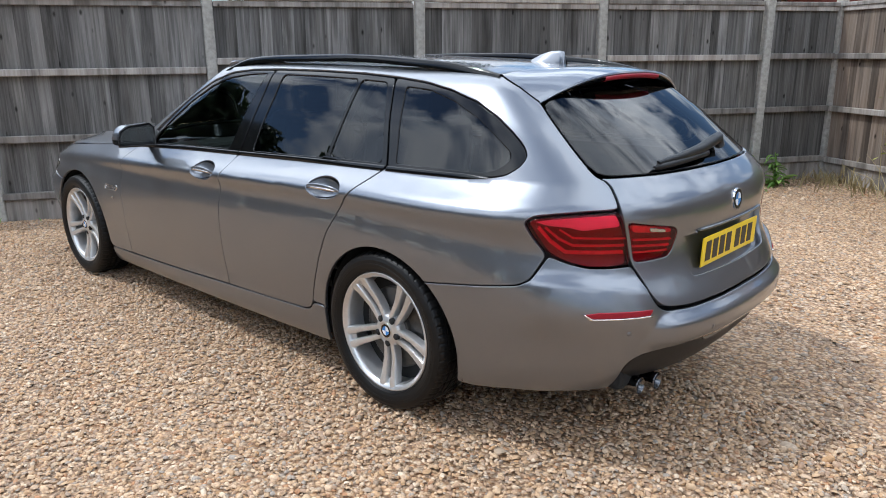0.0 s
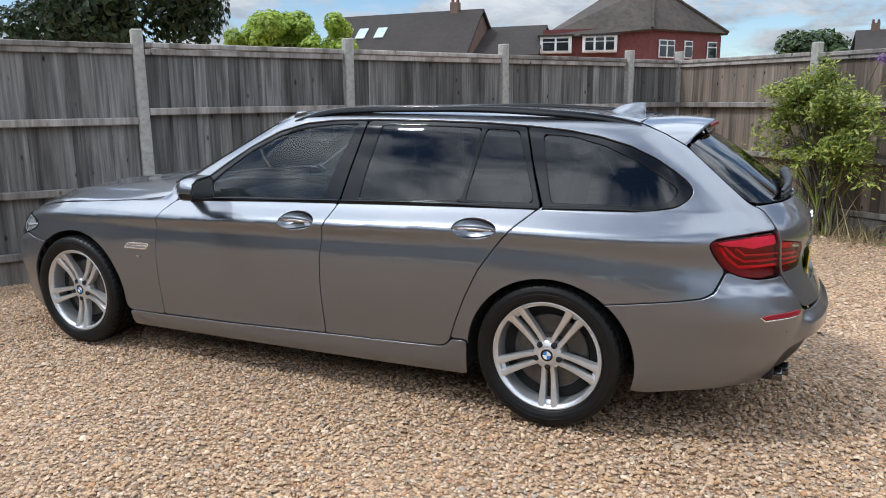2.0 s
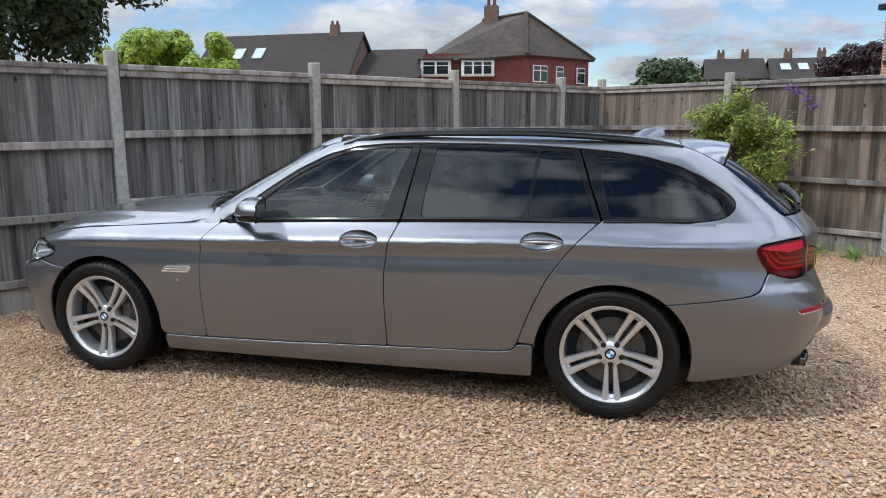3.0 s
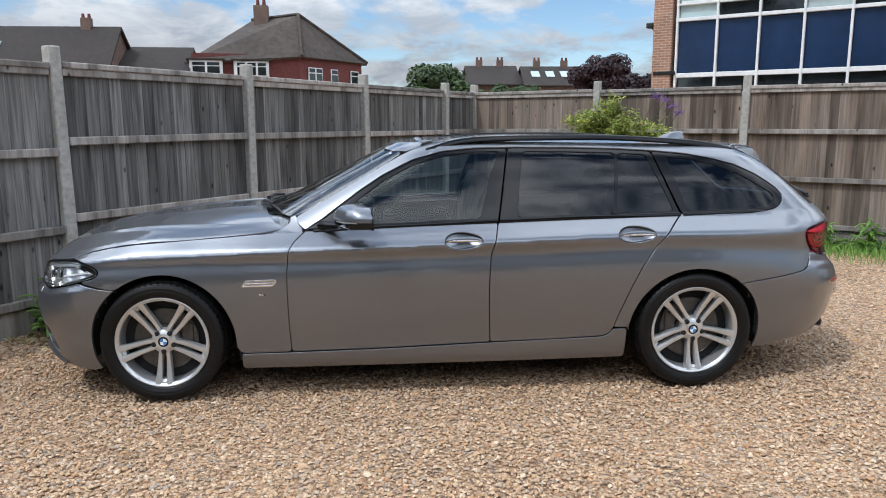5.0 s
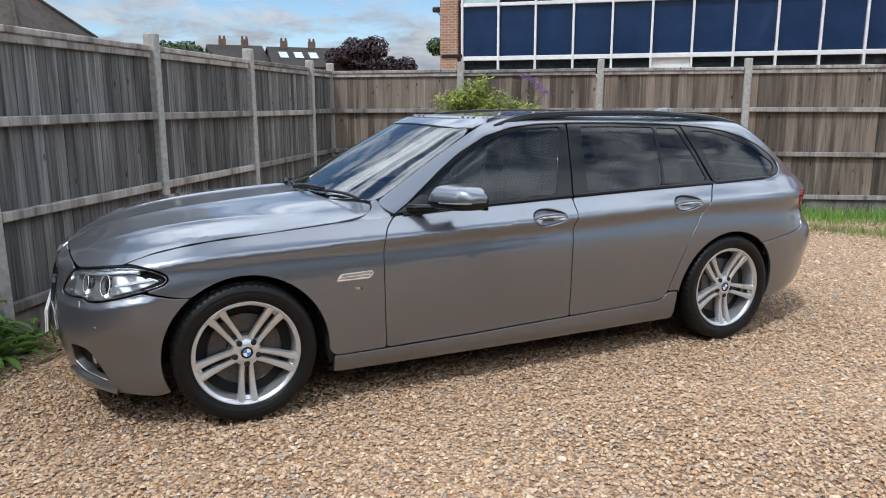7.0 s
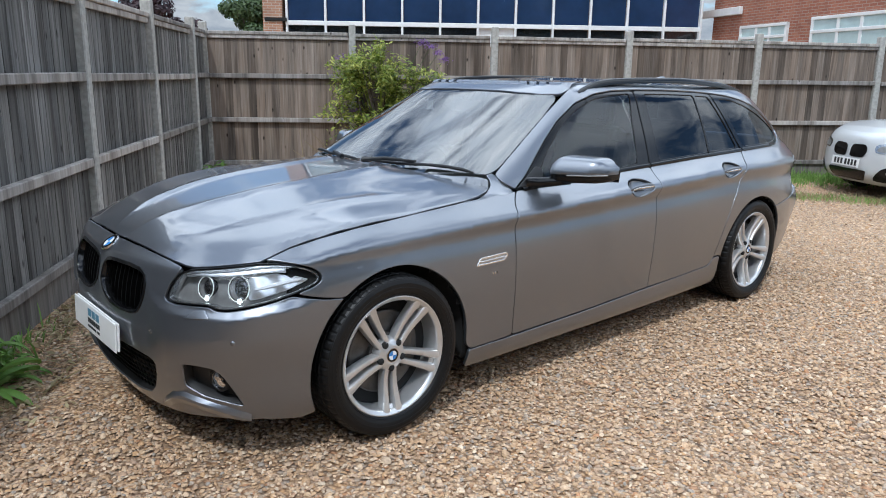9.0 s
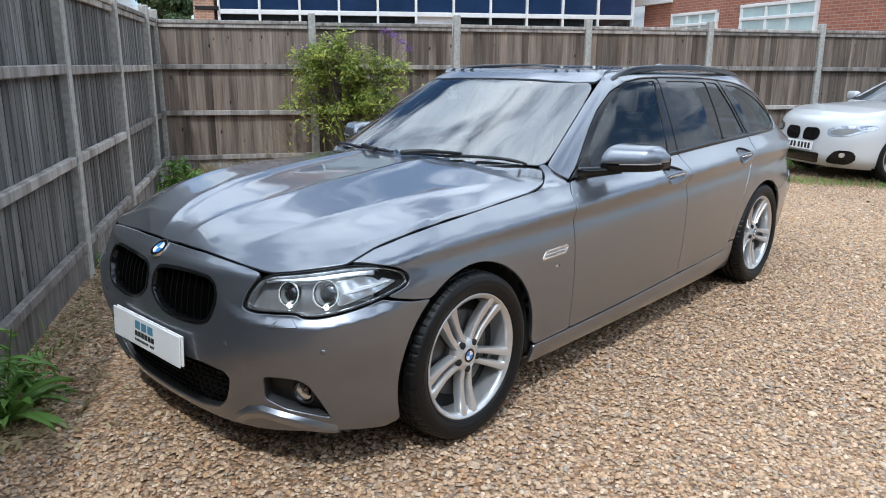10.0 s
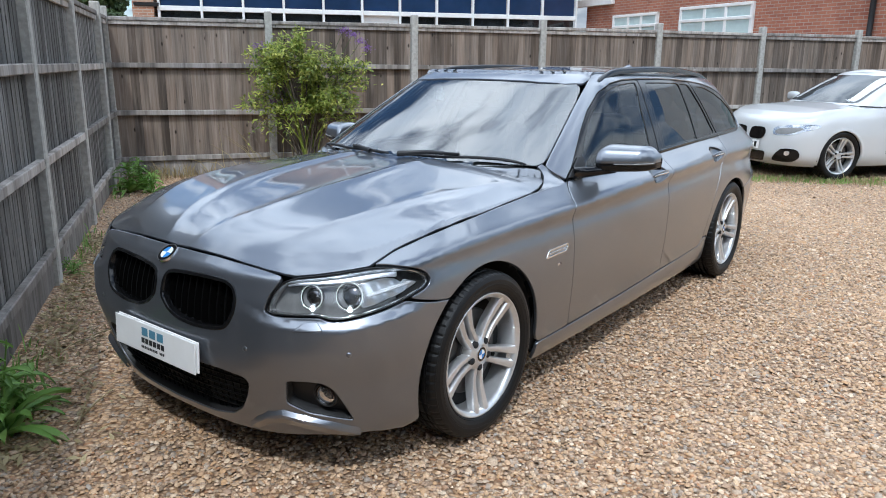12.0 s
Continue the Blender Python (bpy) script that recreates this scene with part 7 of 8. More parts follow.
# ---------------------------------------------------------------- buildings beyond the fence
OFFICE_BRICK = brick_mat("office_brick", (0.30, 0.145, 0.085), (0.38, 0.20, 0.12), (0.42, 0.38, 0.33))
WING_BRICK = brick_mat("wing_brick", (0.30, 0.105, 0.065), (0.38, 0.15, 0.09), (0.36, 0.28, 0.23))
BLUE_PANEL = simple("navy_panel", (0.012, 0.032, 0.085), 0.25, 0, 0.25, 1.5, coat=0.3)
WHITE_FRAME = simple("white_frame", (0.74, 0.75, 0.74), 0.45, 0, 0.08, 6)
PALE_PANE = simple("pale_window", (0.42, 0.50, 0.50), 0.08, 0, 0.2, 1.2, coat=0.6)
DARK_PANE = simple("dark_window", (0.018, 0.022, 0.026), 0.06, 0, 0.3, 1.0, coat=0.8)
BLIND_PANE = simple("blind_window", (0.48, 0.60, 0.60), 0.15, 0, 0.12, 3, coat=0.5)
ROOF_BROWN = simple("old_roof_tile", (0.072, 0.057, 0.047), 0.9, 0, 0.45, 2.2, 0.03)
ROOF_DARK = simple("dark_roof_tile", (0.032, 0.024, 0.020), 0.85, 0, 0.35, 2.5, 0.03)
TILE_HUNG = simple("red_hung_tile", (0.15, 0.042, 0.036), 0.8, 0, 0.3, 4, 0.02)
OCHRE = simple("ochre_lichen_roof", (0.26, 0.16, 0.07), 0.9, 0, 0.4, 2, 0.02)
FAR_BRICK = brick_mat("far_brick", (0.13, 0.075, 0.055), (0.17, 0.10, 0.07), (0.17, 0.14, 0.12))


def wall_frame(p0, p1):
    """A pose with x along the wall from p0 to p1 and y away from the yard."""
    d = Vector((p1[0] - p0[0], p1[1] - p0[1], 0))
    L = d.length
    d.normalize()
    n = Vector((-d.y, d.x, 0))
    if n.dot(Vector((p0[0], p0[1], 0))) < 0:
        n = -n
    return Matrix(((d.x, n.x, 0, p0[0]), (d.y, n.y, 0, p0[1]), (0, 0, 1, 0), (0, 0, 0, 1))), L


def build_office():
    m, L = wall_frame((8.26, 16.964), (18.07, 9.278))
    o = thing("office_building", "office block with navy panels, white mullions and brick pier", "building", m)
    n = 11
    pitch = L / n
    part("wall", box_bm((L, 6.0, 7.2), (L / 2, 3.22, 3.6), 0.0), OFFICE_BRICK, o)
    part("brick_pier", box_bm((.56, .9, 7.4), (-.40, .30, 3.7), .01), OFFICE_BRICK, o, "brown brick pier")
    part("pier_band", box_bm((.64, .98, .10), (-.31, .30, 2.92), .01), DARK, o)
    part("flat_roof", box_bm((L + 1.2, 6.6, .25), (L / 2 - .2, 3.1, 7.35), .02), WHITE_FRAME, o)
    for z, h in ((2.84, .13), (4.43, .10), (4.86, .06), (6.05, .10), (2.28, .10)):
        part("transom", box_bm((L + .1, .10, h), (L / 2, -.02, z), .01), WHITE_FRAME, o)
    for k in range(n + 1):
        part("mullion", box_bm((.065, .12, 4.2), (k * pitch, -.03, 4.3), .01), WHITE_FRAME, o)
    for k in range(n):
        x = (k + .5) * pitch
        part("blue_panel", box_bm((pitch - .07, .05, 1.50), (x, .06, 3.63), .005), BLUE_PANEL, o, "navy blue spandrel panel")
        part("window_pane", box_bm((pitch - .07, .03, .46), (x, .07, 4.66), .004), PALE_PANE if k in (3, 6, 8) else DARK_PANE if k % 3 else BLIND_PANE, o)
        part("window_pane", box_bm((pitch - .07, .03, 1.08), (x, .07, 5.47), .004), DARK_PANE if k in (1, 7) else PALE_PANE, o)
        part("window_pane", box_bm((pitch - .07, .03, .48), (x, .07, 2.58), .004), WHITE_FRAME if k == 5 else DARK_PANE, o)
        part("casement", box_bm((pitch * .86, .05, .05), (x, .03, 4.93), .004), WHITE_FRAME, o)
    br = part("bracket_lamp", box_bm((.22, .22, .16), (-.85, .1, 4.35), .03, 2), TRIM_BLACK, o, "small dark lamp on a bracket")
    v, f = tube([(-.58, .1, 4.15), (-.75, .1, 4.2), (-.82, .1, 4.3)], .02, 6)
    part("bracket", mesh_from("bracket", v, f, TRIM_BLACK), None, br)


def build_wing():
    m, L = wall_frame((18.9, 9.3), (12.6, -2.35))
    w = thing("brick_wing", "red brick building wing with white framed windows", "building", m)
    part("wall", box_bm((10.6, 5, 5.2), (5.3, 2.5, 2.6)), WING_BRICK, w)
    part("wall", box_bm((3.2, 5, 5.2), (12.5, 2.9, 2.6)), WHITE_FRAME, w, "pale clad wall")
    part("roof_edge", box_bm((11.2, 5.6, .3), (5.4, 2.5, 5.3), .02), WHITE_FRAME, w)
    part("fascia", box_bm((2.6, .12, .22), (.2, -.08, 3.35), .01), WHITE_FRAME, w)
    v, f = tube([(10.25, -.08, 0), (10.25, -.08, 5)], .06, 10)
    part("downpipe", mesh_from("downpipe", v, f, TRIM_BLACK, True), None, w, "black downpipe")
    for x0, x1, z0, z1 in ((1.55, 3.55, 1.9, 2.86), (4.55, 7.05, 1.9, 2.92), (10.9, 13.4, 1.6, 3.2)):
        win = part("window", box_bm((x1 - x0, .06, z1 - z0), ((x0 + x1) / 2, -.02, (z0 + z1) / 2), .005), BLIND_PANE, w, "white framed window with pale blinds")
        for x in (x0, x0 + (x1 - x0) * .36, x0 + (x1 - x0) * .66, x1):
            part("frame", box_bm((.09, .10, z1 - z0 + .08), (x, -.03, (z0 + z1) / 2), .008), WHITE_FRAME, win)
        for z in (z0, z1, z0 + (z1 - z0) * .68):
            part("frame", box_bm((x1 - x0 + .09, .10, .08), ((x0 + x1) / 2, -.035, z), .008), WHITE_FRAME, win)


def slab(pts, thick, mat):
    """A thick roof slope over a flat outline."""
    a = [Vector(p) for p in pts]
    n = (a[1] - a[0]).cross(a[2] - a[0]).normalized()
    if n.z < 0:
        n = -n
    k = len(a)
    v = [p + n * 0 for p in a] + [p - n * thick for p in a]
    f = [tuple(range(k)), tuple(range(2 * k - 1, k - 1, -1))] + [(i, i + k, (i + 1) % k + k, (i + 1) % k) for i in range(k)]
    return mesh_from("roof", v, f, mat)


def house_window(parent, p, d, w, h, nrm):
    """A white window with glazing bars on a wall: p its middle, d along the wall."""
    rot = Matrix(((d.x, -nrm.x, 0, p.x), (d.y, -nrm.y, 0, p.y), (0, 0, 1, p.z), (0, 0, 0, 1)))
    win = part("window", box_bm((w, .08, h), (0, -.02, 0), .01), WHITE_FRAME, parent, "white framed window")
    win.matrix_basis = rot
    n = max(1, round(w / .9))
    for k in range(n):
        x = -w / 2 + w * (k + .5) / n
        part("pane", box_bm((w / n - .16, .04, h * .58), (x, -.07, -h * .14), .005), DARK_PANE, win)
        part("pane", box_bm((w / n - .16, .04, h * .22), (x, -.07, h * .33), .005), DARK_PANE, win)


def build_house():
    h = thing("hipped_house", "house with brown tiled hip roof and red hung tiles", "house")
    a, b, c, d = Vector((-15.2, 53.4, 0)), Vector((-7.3, 55.2, 0)), Vector((-2.7, 61.8, 0)), Vector((-11.5, 66.0, 0))
    ez = 6.75
    mid = lambda p, q, u, z: Vector((p.x + (q.x - p.x) * u, p.y + (q.y - p.y) * u, z))
    v = [(*p.xy, z) for z in (0, ez) for p in (a, b, c, d)]
    part("wall", mesh_from("wall", v, [(0, 1, 5, 4), (1, 2, 6, 5), (2, 3, 7, 6), (3, 0, 4, 7), (4, 5, 6, 7)], TILE_HUNG), None, h, "red tile-hung wall")
    r0, r1 = Vector((-11.7, 60.0, 9.95)), Vector((-7.65, 58.3, 10.20))
    out = .55
    cen = (a + b + c + d) / 4
    ea, eb, ec, ed = [Vector((*(p + (p - cen).normalized() * out).xy, ez - .15)) for p in (a, b, c, d)]
    ea.z = 6.0
    for pts in ((ea, eb, r1, r0), (eb, ec, r1), (ec, ed, r0, r1), (ed, ea, r0)):
        part("roof", slab(pts, .18, ROOF_BROWN), None, h, "mottled brown tiled roof slope")
    for p, q in ((r1, eb), (r1, ec), (r0, r1)):
        v, f = tube([p + Vector((0, 0, .06)), q + Vector((0, 0, .06))], .14, 6)
        part("ridge_tiles", mesh_from("ridge_tiles", v, f, ROOF_BROWN), None, h)
    ch = part("chimney", box_bm((1.15, .8, 2.0), (-10.7, 58.8, 10.0), .03), FAR_BRICK, h, "brick chimney")
    for dx in (-.25, .25):
        v, f = lathe([(.13, 0), (.15, .1), (.12, .45), (.15, .5)], 12)
        part("chimney_pot", mesh_from("chimney_pot", v, f, TILE_HUNG), None, ch).matrix_basis = pose(-10.7 + dx, 58.8, 11.0, 90, 0, 0)
    dn = (b - a).normalized()
    nn = Vector((dn.y, -dn.x, 0))
    # long flat dormer with two windows in the front slope
    for u, wd in ((.13, 2.1), (.54, 2.3)):
        p = mid(a, b, u, 5.55) + nn * .75
        dm = part("dormer", box_bm((wd + .3, 2.2, 1.25), (0, 1.0, 0), .02), WHITE_FRAME, h, "white framed dormer")
        dm.matrix_basis = Matrix(((dn.x, -nn.x, 0, p.x), (dn.y, -nn.y, 0, p.y), (0, 0, 1, p.z), (0, 0, 0, 1)))
        house_window(h, p + nn * .12, dn, wd, 1.05, nn)
        top = part("dormer_roof", box_bm((wd + .7, 2.6, .14), (0, 1.0, .68), .02), ROOF_DARK, h)
        top.matrix_basis = dm.matrix_basis
    ds = (c - b).normalized()
    ns = Vector((ds.y, -ds.x, 0))
    for u, wd in ((.22, 1.7), (.52, .9), (.86, 1.1)):
        house_window(h, mid(b, c, u, 5.2) + ns * .06, ds, wd, 1.35, ns)


def gable_house(x0, x1, y, depth, eave, ridge, mat, wallmat, name, label, chim=(), skylights=0, cat="house"):
    """A plain house whose roof slope faces the yard."""
    h = thing(name, label, cat)
    part("wall", box_bm((x1 - x0, depth, eave), ((x0 + x1) / 2, y + depth / 2, eave / 2)), wallmat, h)
    a, b = Vector((x0 - .4, y - .4, eave - .2)), Vector((x1 + .4, y - .4, eave - .2))
    c, d = Vector((x1 + .2, y + depth / 2, ridge)), Vector((x0 - .2, y + depth / 2, ridge))
    part("roof", slab((a, b, c, d), .16, mat), None, h)
    e, f_ = Vector((x1 + .4, y + depth + .4, eave - .2)), Vector((x0 - .4, y + depth + .4, eave - .2))
    part("roof", slab((d, c, e, f_), .16, mat), None, h)
    for x in (x0, x1):
        v = [(x, y, eave), (x, y + depth, eave), (x, y + depth / 2, ridge - .1)]
        part("gable", mesh_from("gable", v, [(0, 1, 2)], wallmat), None, h)
    for x in chim:
        ch = part("chimney", box_bm((.7, .6, 1.0), (x, y + depth / 2, ridge + .1), .02), FAR_BRICK, h, "brick chimney")
        for dx in (-.22, .22):
            v, f = lathe([(.11, 0), (.13, .05), (.10, .28), (.12, .32)], 10)
            part("chimney_pot", mesh_from("chimney_pot", v, f, TILE_HUNG), None, ch).matrix_basis = pose(x + dx, y + depth / 2, ridge + .59, 90, 0, 0)
    sl = (c - b).normalized()
    for k in range(skylights):
        p = a.lerp(b, .12 + .13 * k).lerp(d.lerp(c, .12 + .13 * k), .55)
        nrm = (b - a).cross(d - a).normalized()
        sk = part("skylight", box_bm((.9, 1.3, .1), (0, 0, .06), .02), PALE_PANE, h, "roof window")
        x = (b - a).normalized()
        yv = nrm.cross(x)
        sk.matrix_basis = Matrix(((x.x, yv.x, nrm.x, p.x), (x.y, yv.y, nrm.y, p.y), (x.z, yv.z, nrm.z, p.z), (0, 0, 0, 1)))
    return h


build_office()
build_wing()
build_house()
gable_house(-33.5, -20.3, 49.5, 7.5, 5.0, 8.6, ROOF_DARK, FAR_BRICK, "long_house", "long house with dark tiled roof and two roof windows", (-22.6,), 3)
h3 = gable_house(-3.0, 3.0, -3.5, 7.0, 5.0, 7.3, ROOF_DARK, OCHRE, "small_house", "small house with dark roof and brown gable end")
h3.matrix_world = pose(-18.6, 55.0, 0, 0, 0, 4)
gable_house(8.2, 13.5, 74, 7, 5.6, 7.6, ROOF_DARK, FAR_BRICK, "terrace_house", "far terrace house with dark roof and brick chimneys", (9.6, 11.9))
gable_house(14.0, 25.5, 72, 7, 5.4, 7.4, ROOF_DARK, FAR_BRICK, "terrace_house", "far terrace house with roof windows and brick chimneys", (15.6, 18.6, 23.5), 3)


def plant_trees():
    rng = np.random.default_rng(3)
    build_tree((-21.2, 17.5, 0), 9.5, blob_crown(rng, 0, 0, 6.8, 5.9, 4.2, 4.0, 58, 1.25), 30000, .17, LEAF_DARK, "large dark green tree beyond the side fence", 31, .3)
    build_tree((-24.8, 33.5, 0), 6.0, blob_crown(rng, 0, 0, 4.6, 3.9, 2.8, 2.5, 40, .95), 19000, .17, LEAF_LIME, "bright lime green tree beyond the side fence", 32, .22)
    build_tree((-19.5, 62.0, 0), 6.5, blob_crown(rng, 0, 0, 5.6, 2.4, 2.0, 1.8, 14, .9), 4500, .26, LEAF_MID, "green tree between the houses", 33, .2)
    build_tree((3.6, 66.0, 0), 5.5, blob_crown(rng, 0, 0, 4.3, 4.0, 3.0, 2.2, 24, 1.2), 7500, .28, LEAF_MID, "rounded green tree in the distance", 34, .25)
    build_tree((15.2, 46.0, 0), 5.0, blob_crown(rng, 0, 0, 4.0, 2.8, 2.4, 1.7, 22, .75), 7000, .17, LEAF_PURPLE, "dark purple-leaved tree in the distance", 35, .2)
    build_tree((9.5, 62.0, 0), 4.0, blob_crown(rng, 0, 0, 3.7, 3.8, 2.5, 1.2, 18, .9), 5000, .26, LEAF_MID, "green garden tree in the distance", 37, .2)
    build_tree((19.5, 41.5, 0), 5.6, blob_crown(np.random.default_rng(8), 0, 0, 4.1, 1.5, 1.5, 2.0, 26, .62), 9000, .15, LEAF_MID, "bushy mid green tree beside the office block", 39, .2)
    # tall trees in an arc across the yard, behind the walk
    for k in range(13):
        az = radians(193 + 8.6 * k)
        r = 25 + 2 * math.sin(k * 1.7)
        build_tree((r * math.cos(az), -3 + r * math.sin(az), 0), 11.0, blob_crown(rng, 0, 0, 6.4 + 1.4 * math.sin(k * 2.3), 3.6, 3.0, 5.0, 24, 1.5), 4200, .45, LEAF_DARK, "tall dark green tree on the far side of the yard", 50 + k, .3)


plant_trees()

# ---------------------------------------------------------------- the white hatchback
def build_white_car():
    """A smaller car with its nose to the yard, lofted from its own level lines."""
    heading = math.degrees(math.atan2(-.57, .82))
    m = pose(7.02, -.56, 0, 0, 0, heading) @ Matrix.Translation((0, .76, 0))
    c = thing("white_hatchback", "white hatchback car with black grille parked by the fence", "car", m)
    sx = (.20, .55, .95, 1.4, 1.9, 2.3, 2.55)
    lo = [
        ring((.18, .17, .18, .26), (.80, .83, .80), -.66, 3.36, 3.4, 3.4, 2.6, 0, 2.7, sx),
        ring((.26, .26, .28, .36), (.855, .865, .855), -.755, 3.45, 3.4, 3.4, 2.6, 0, 2.7, sx),
        ring((.40, .42, .45, .48), (.875, .88, .88), -.775, 3.48, 3.4, 3.4, 2.6, 0, 2.7, sx),
        ring((.52, .56, .60, .60), (.875, .882, .882), -.765, 3.47, 3.4, 3.4, 2.6, 0, 2.7, sx),
        ring((.64, .70, .76, .76), (.855, .872, .87), -.745, 3.40, 3.2, 3.2, 2.6, 0, 2.7, sx),
        ring((.74, .83, .86, .88), (.81, .85, .85), -.715, 3.36, 3.0, 3.2, 2.6, 0, 2.7, sx),
        ring((.80, .915, .945, .98), (.73, .79, .77), -.65, 3.25, 2.8, 3.6, 2.6, 0, 2.7, sx),
    ]
    hi = [
        ring((.955, .93, .945, .98), (.775, .785, .77), .27, 3.25, 4.5, 4, 2.6, 1.05, 2.6, (1.15, 1.4, 1.65, 1.9, 2.1, 2.3, 2.45)),
        ring((1.17, 1.15, 1.15, 1.15), (.68, .70, .68), .68, 3.08, 4.5, 4.5, 2.8, 1.30, 2.6, (1.36, 1.56, 1.76, 1.95, 2.1, 2.3, 2.45)),
        ring((1.36, 1.365, 1.36, 1.33), (.565, .585, .565), 1.09, 2.90, 4.5, 5, 2.8, 1.60, 2.6, (1.66, 1.80, 1.95, 2.1, 2.2, 2.35, 2.5)),
    ]
    body, cab = loft(lo, 150, 44), loft(hi, 150, 24)

    def both_halves(name, g, mat, label="", keep=None, flip=False):
        nr, nc, _ = g.shape
        v, f = [], []
        for side in (-1, 1):
            off = len(v)
            v += (g.reshape(-1, 3) * np.array([1, side, 1])).tolist()
            for q in grid_faces(nr, nc):
                ctr = g.reshape(-1, 3)[list(q)].mean(0)
                if keep is None or keep(ctr):
                    f.append(tuple(i + off for i in (q if (side < 0) != flip else q[::-1])))
        return part(name, mesh_from(name, v, f, mat, True), None, c, label)
    ax = (0.0, 2.69)
    arch = lambda p: all(math.hypot(p[0] - a, p[2] - .31) > .345 for a in ax) or p[1] < .6
    both_halves("body", body, WHITE_PAINT, keep=arch)
    edge = body[-1]
    e = edge[edge[:, 0] < .75]
    zc = np.interp(e[:, 0], (-.65, -.5, -.2, .2, .75), (.80, .86, .925, .965, 1.0))
    hood = np.array([np.stack([e[:, 0], e[:, 1] * f, zc + (e[:, 2] - zc) * f ** 2.4], 1) for f in np.linspace(1, 0, 16)])
    both_halves("bonnet", hood, WHITE_PAINT)
    both_halves("cabin_shell", cab, WHITE_PAINT)
    top = cab[-1]
    roof = np.array([np.stack([top[:, 0], top[:, 1] * f, top[:, 2] + .045 * (1 - f * f) * np.minimum(1, top[:, 1] / .4)], 1) for f in np.linspace(1, 0, 10)])
    both_halves("roof", roof, WHITE_PAINT)
    skin = Skin([body, cab])

    def patch(name, pts, mat, label="", off=.008, parent=c, both_=(1, -1), axis="y"):
        """A fitted patch: an outline seen along y (flank) or x (front), laid on the skin."""
        res = resample(pts, .05, 1)
        cen = res.mean(0)
        for side in both_:
            v, f = [], []
            for k in (1.0, .66, .33, 0.0):
                for q in (cen + (res - cen) * k if k else [cen]):
                    if axis == "y":
                        h, n = skin.cast(Vector((q[0], 0, q[1])), Vector((0, 1, 0)))
                    else:
                        w = abs(q[0])
                        h, n = skin.cast(Vector((.9 if axis == "x" else 2.2, w, q[1])), Vector((-1, 0, 0)))
                        if q[0] < 0:
                            h, n = Vector((h.x, -h.y, h.z)), Vector((n.x, -n.y, n.z))
                    p = h + n * off
                    v.append((p.x, p.y * side, p.z))
            k = len(res)
            for r in range(2):
                for i in range(k):
                    j = (i + 1) % k
                    f.append((r * k + i, r * k + j, (r + 1) * k + j, (r + 1) * k + i))
            for i in range(k):
                f.append((2 * k + i, 2 * k + (i + 1) % k, 3 * k))
            ob = part(name, mesh_from(name, v, f, mat, True), None, parent, label)
        return ob
    # glass
    patch("side_window", [(.83, .965), (1.9, .985), (1.92, 1.32), (1.47, 1.325), (1.15, 1.18)], PRIVACY_FLAT, "dark side window")
    patch("side_window", [(1.98, .985), (2.75, 1.0), (2.62, 1.28), (2.0, 1.32)], PRIVACY_FLAT, "dark rear side window")
    ws = []
    for k in range(9):
        w = -.60 + 1.2 * k / 8
        ws.append((w, .975))
    ws += [(.53, 1.32), (0, 1.335), (-.53, 1.32)]
    patch("windscreen", ws, PRIVACY_FLAT, "dark windscreen", .004, c, (1,), "s")
    # nose
    for s in (1, -1):
        patch("grille", [(s * .026, .500), (s * .27, .500), (s * .325, .575), (s * .29, .662), (s * .04, .655)], GLOSS_BLACK, "black kidney-shaped grille", .01, c, (1,), "x")
        patch("headlight", [(s * .42, .57), (s * .66, .58), (s * .845, .685), (s * .825, .728), (s * .56, .700), (s * .40, .665)], LAMP_SILVER, "clear headlight", .006, c, (1,), "x")
        patch("lamp_inner", [(s * .44, .585), (s * .645, .592), (s * .76, .672), (s * .64, .680), (s * .50, .658), (s * .435, .635)], LAMP_GREY, "", .010, c, (1,), "x")
        patch("side_intake", [(s * .42, .24), (s * .66, .23), (s * .76, .30), (s * .74, .41), (s * .56, .41)], GLOSS_BLACK, "black side intake with fog lamp", .008, c, (1,), "x")
        patch("fog_lamp", [(s * .60, .32), (s * .66, .32), (s * .67, .38), (s * .61, .38)], SILVER_REFLECTOR, "", .014, c, (1,), "x")
    patch("lower_intake", [(-.30, .22), (.30, .22), (.37, .35), (-.37, .35)], GLOSS_BLACK, "black lower intake", .008, c, (1,), "x")
    pl = part("front_plate", box_bm((.008, .52, .11), (0, 0, 0), .002), WHITE_PLATE, c, "white number plate with dark bars")
    pl.matrix_basis = pose(-.795, 0, .43, 0, 4, 0)
    for k in range(7):
        part("plate_bar", box_bm((.002, .038, .07), (-.005, -.2 + .062 * k + (.02 if k > 3 else 0), 0)), INK, pl)
    patch("door_seam", [(.72, .30), (.728, .30), (.80, .90), (.79, .90)], TRIM_BLACK, "", .002)
    patch("door_seam", [(1.93, .30), (1.938, .30), (1.945, .95), (1.937, .95)], TRIM_BLACK, "", .002)
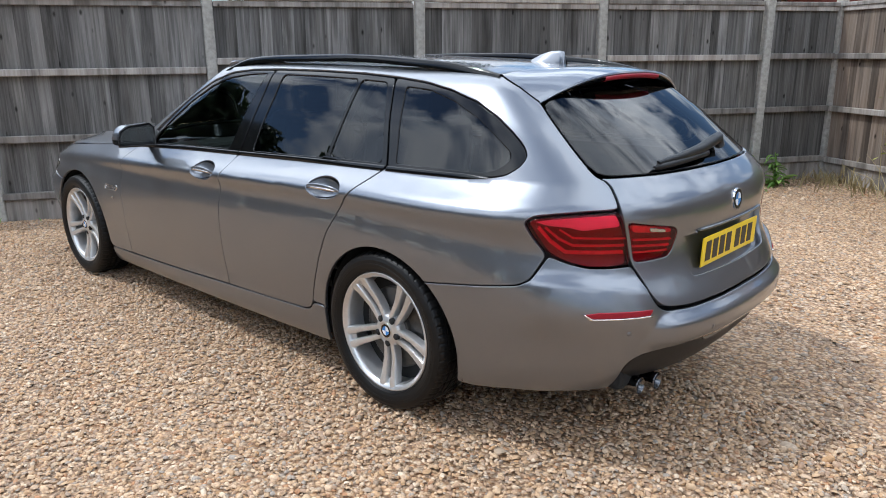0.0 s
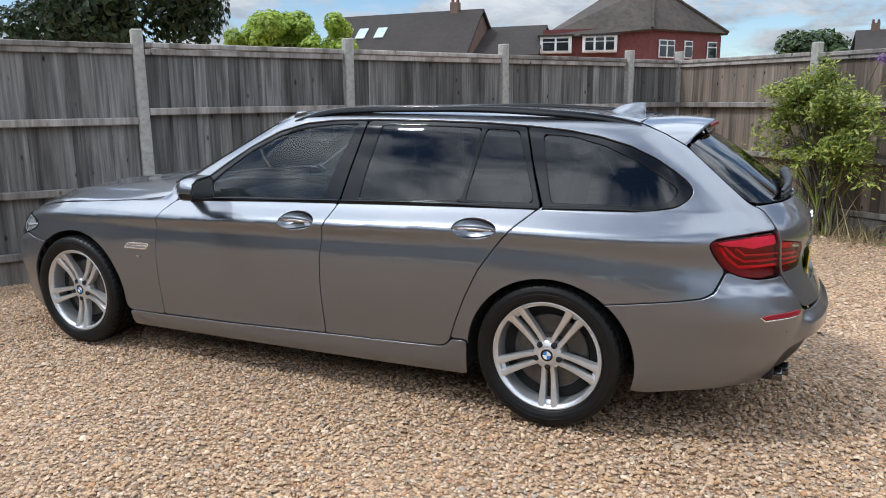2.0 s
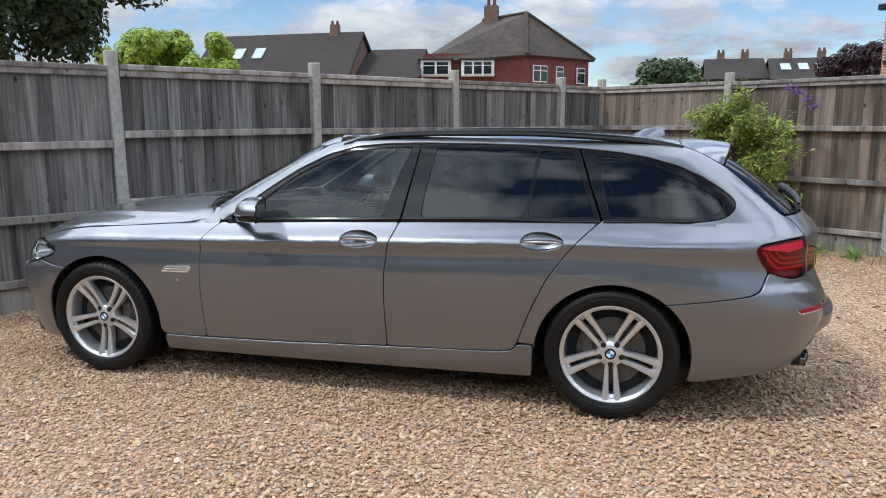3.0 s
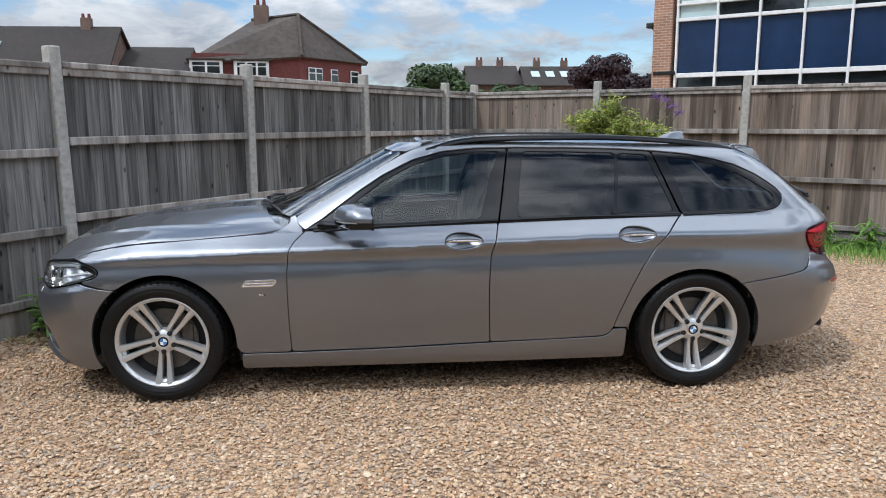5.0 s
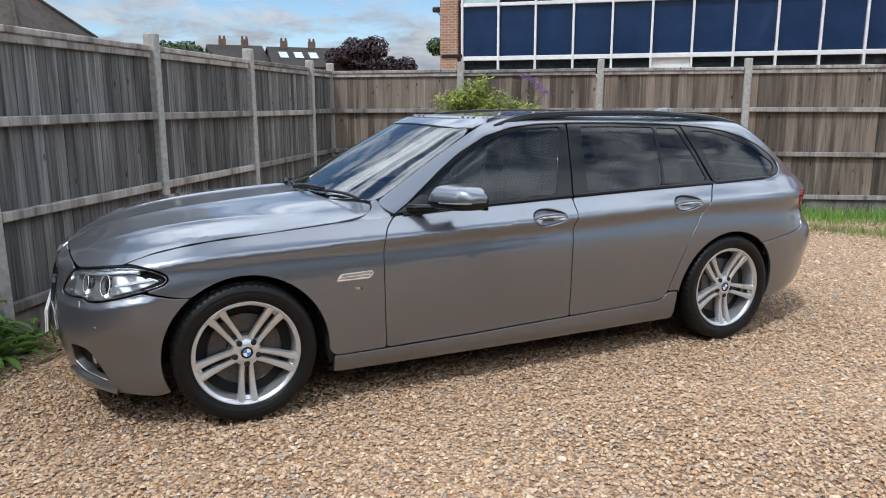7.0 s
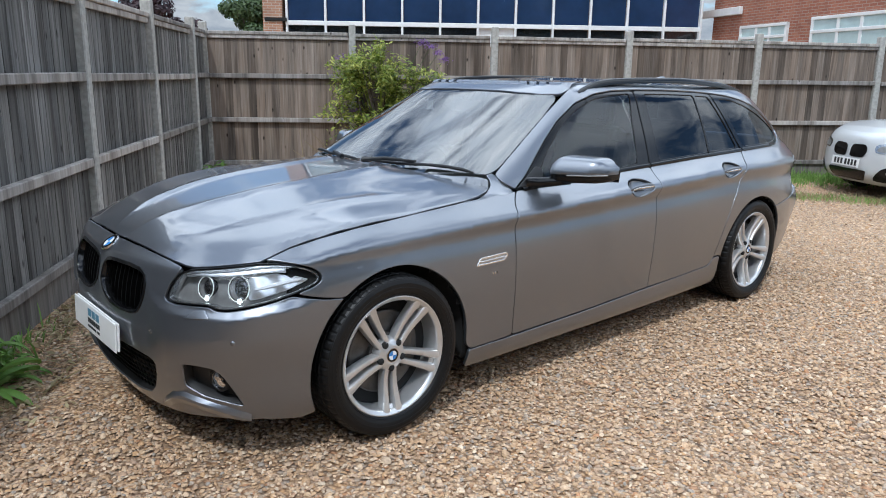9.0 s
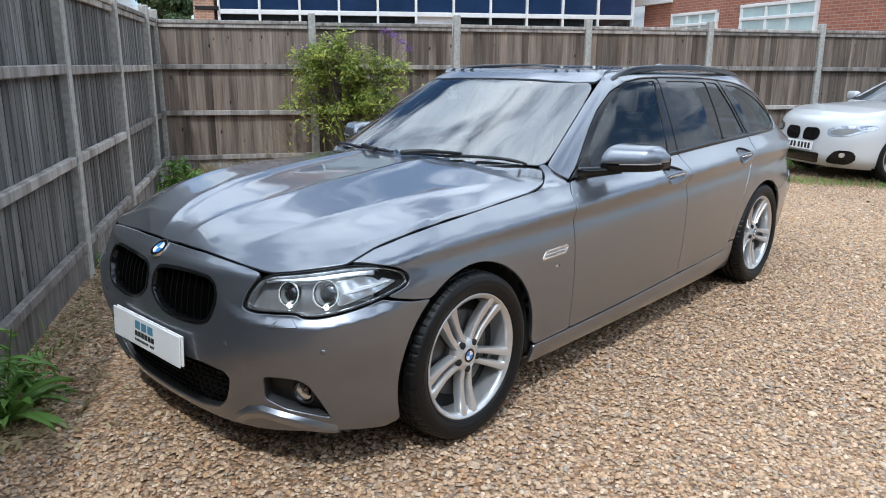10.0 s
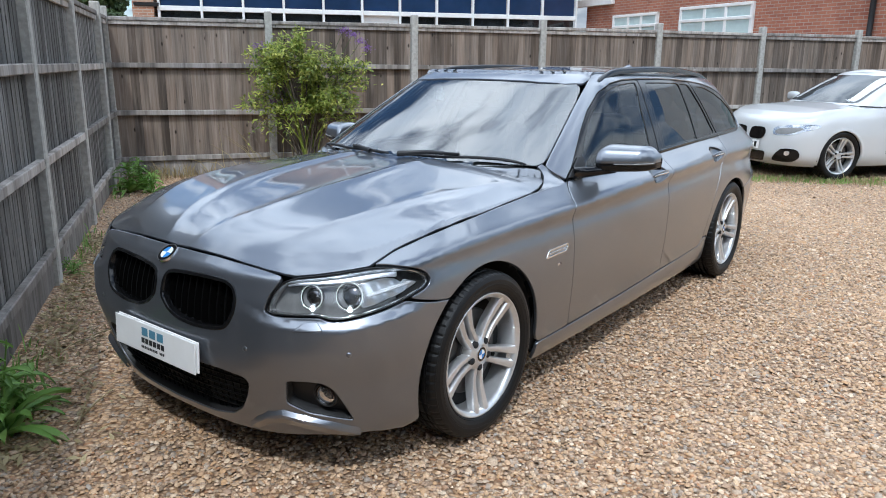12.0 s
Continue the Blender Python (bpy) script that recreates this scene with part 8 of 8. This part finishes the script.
    for a in ax:
        for side in (-1, 1):
            wl = build_wheel(c, a, side, -70, .318, .75)
            wl.scale = (.95, .95, .95)
            vs, fs = [], []
            for k in range(21):
                t = radians(-10 + 200 * k / 20)
                for w in (.84, .52):
                    vs.append((a + .355 * math.cos(t), w * side, .31 + .355 * math.sin(t)))
                vs.append((a, .52 * side, .31))
            for k in range(20):
                fs += [(3 * k, 3 * k + 1, 3 * k + 4, 3 * k + 3), (3 * k + 1, 3 * k + 2, 3 * k + 5, 3 * k + 4)]
            part("arch_liner", mesh_from("arch_liner", vs, fs, DARK), None, c)
            vs, fs = [], []
            for k in range(41):
                t = radians(-22 + 224 * k / 40)
                for r, o in ((.330, -.02), (.332, .006), (.342, .007), (.372, .002)):
                    h, n = skin.cast(Vector((a + r * math.cos(t), 0, max(.2, .31 + r * math.sin(t)))), Vector((0, 1, 0)))
                    vs.append((a + r * math.cos(t), (h.y + o) * side, max(.2, .31 + r * math.sin(t))))
            for k in range(40):
                for j in range(3):
                    q = (4 * k + j, 4 * k + j + 1, 4 * k + 5 + j, 4 * k + 4 + j)
                    fs.append(q if side > 0 else q[::-1])
            part("arch_lip", mesh_from("arch_lip", vs, fs, WHITE_PAINT, True), None, c)
    for side in (-1, 1):
        b = box_bm((.11, .20, .13), (0, 0, 0), .045, 3)
        mo = part("door_mirror", b, WHITE_PAINT, c, "white door mirror", True)
        mo.matrix_basis = pose(.77, side * .93, 1.01)
    part("floor_pan", box_bm((3.6, 1.3, .2), (1.35, 0, .32)), DARK, c)


PRIVACY_FLAT = simple("dark_car_glass", (0.035, 0.042, 0.048), 0.04, 0, 0.2, 2, coat=0.0)
build_white_car()

# ---------------------------------------------------------------- loose stones, last and many
def yard(x, y):
    """Inside both fences, clear of the tyres' contact."""
    a = (x - FA[0].x) * A_IN.x + (y - FA[0].y) * A_IN.y > .06
    b = (x - FB[0].x) * B_IN.x + (y - FB[0].y) * B_IN.y > .06
    return a & b


pebble_field("gravel_stones", -4.4, 4.6, -4.4, 0.2, 126000, .0080, 1, lambda x, y: yard(x, y) & ~((np.abs(x) < 1.9) & (y > -.35)), "loose pale brown flint stones lying on the yard")
pebble_field("gravel_stones", -3.6, 8.5, -1.5, 6.4, 27000, .0108, 2, lambda x, y: yard(x, y) & ((x > 2.6) | (y > 1.0) | ((x < -1.9) & (y > .2))), "loose pale brown flint stones near the fence")
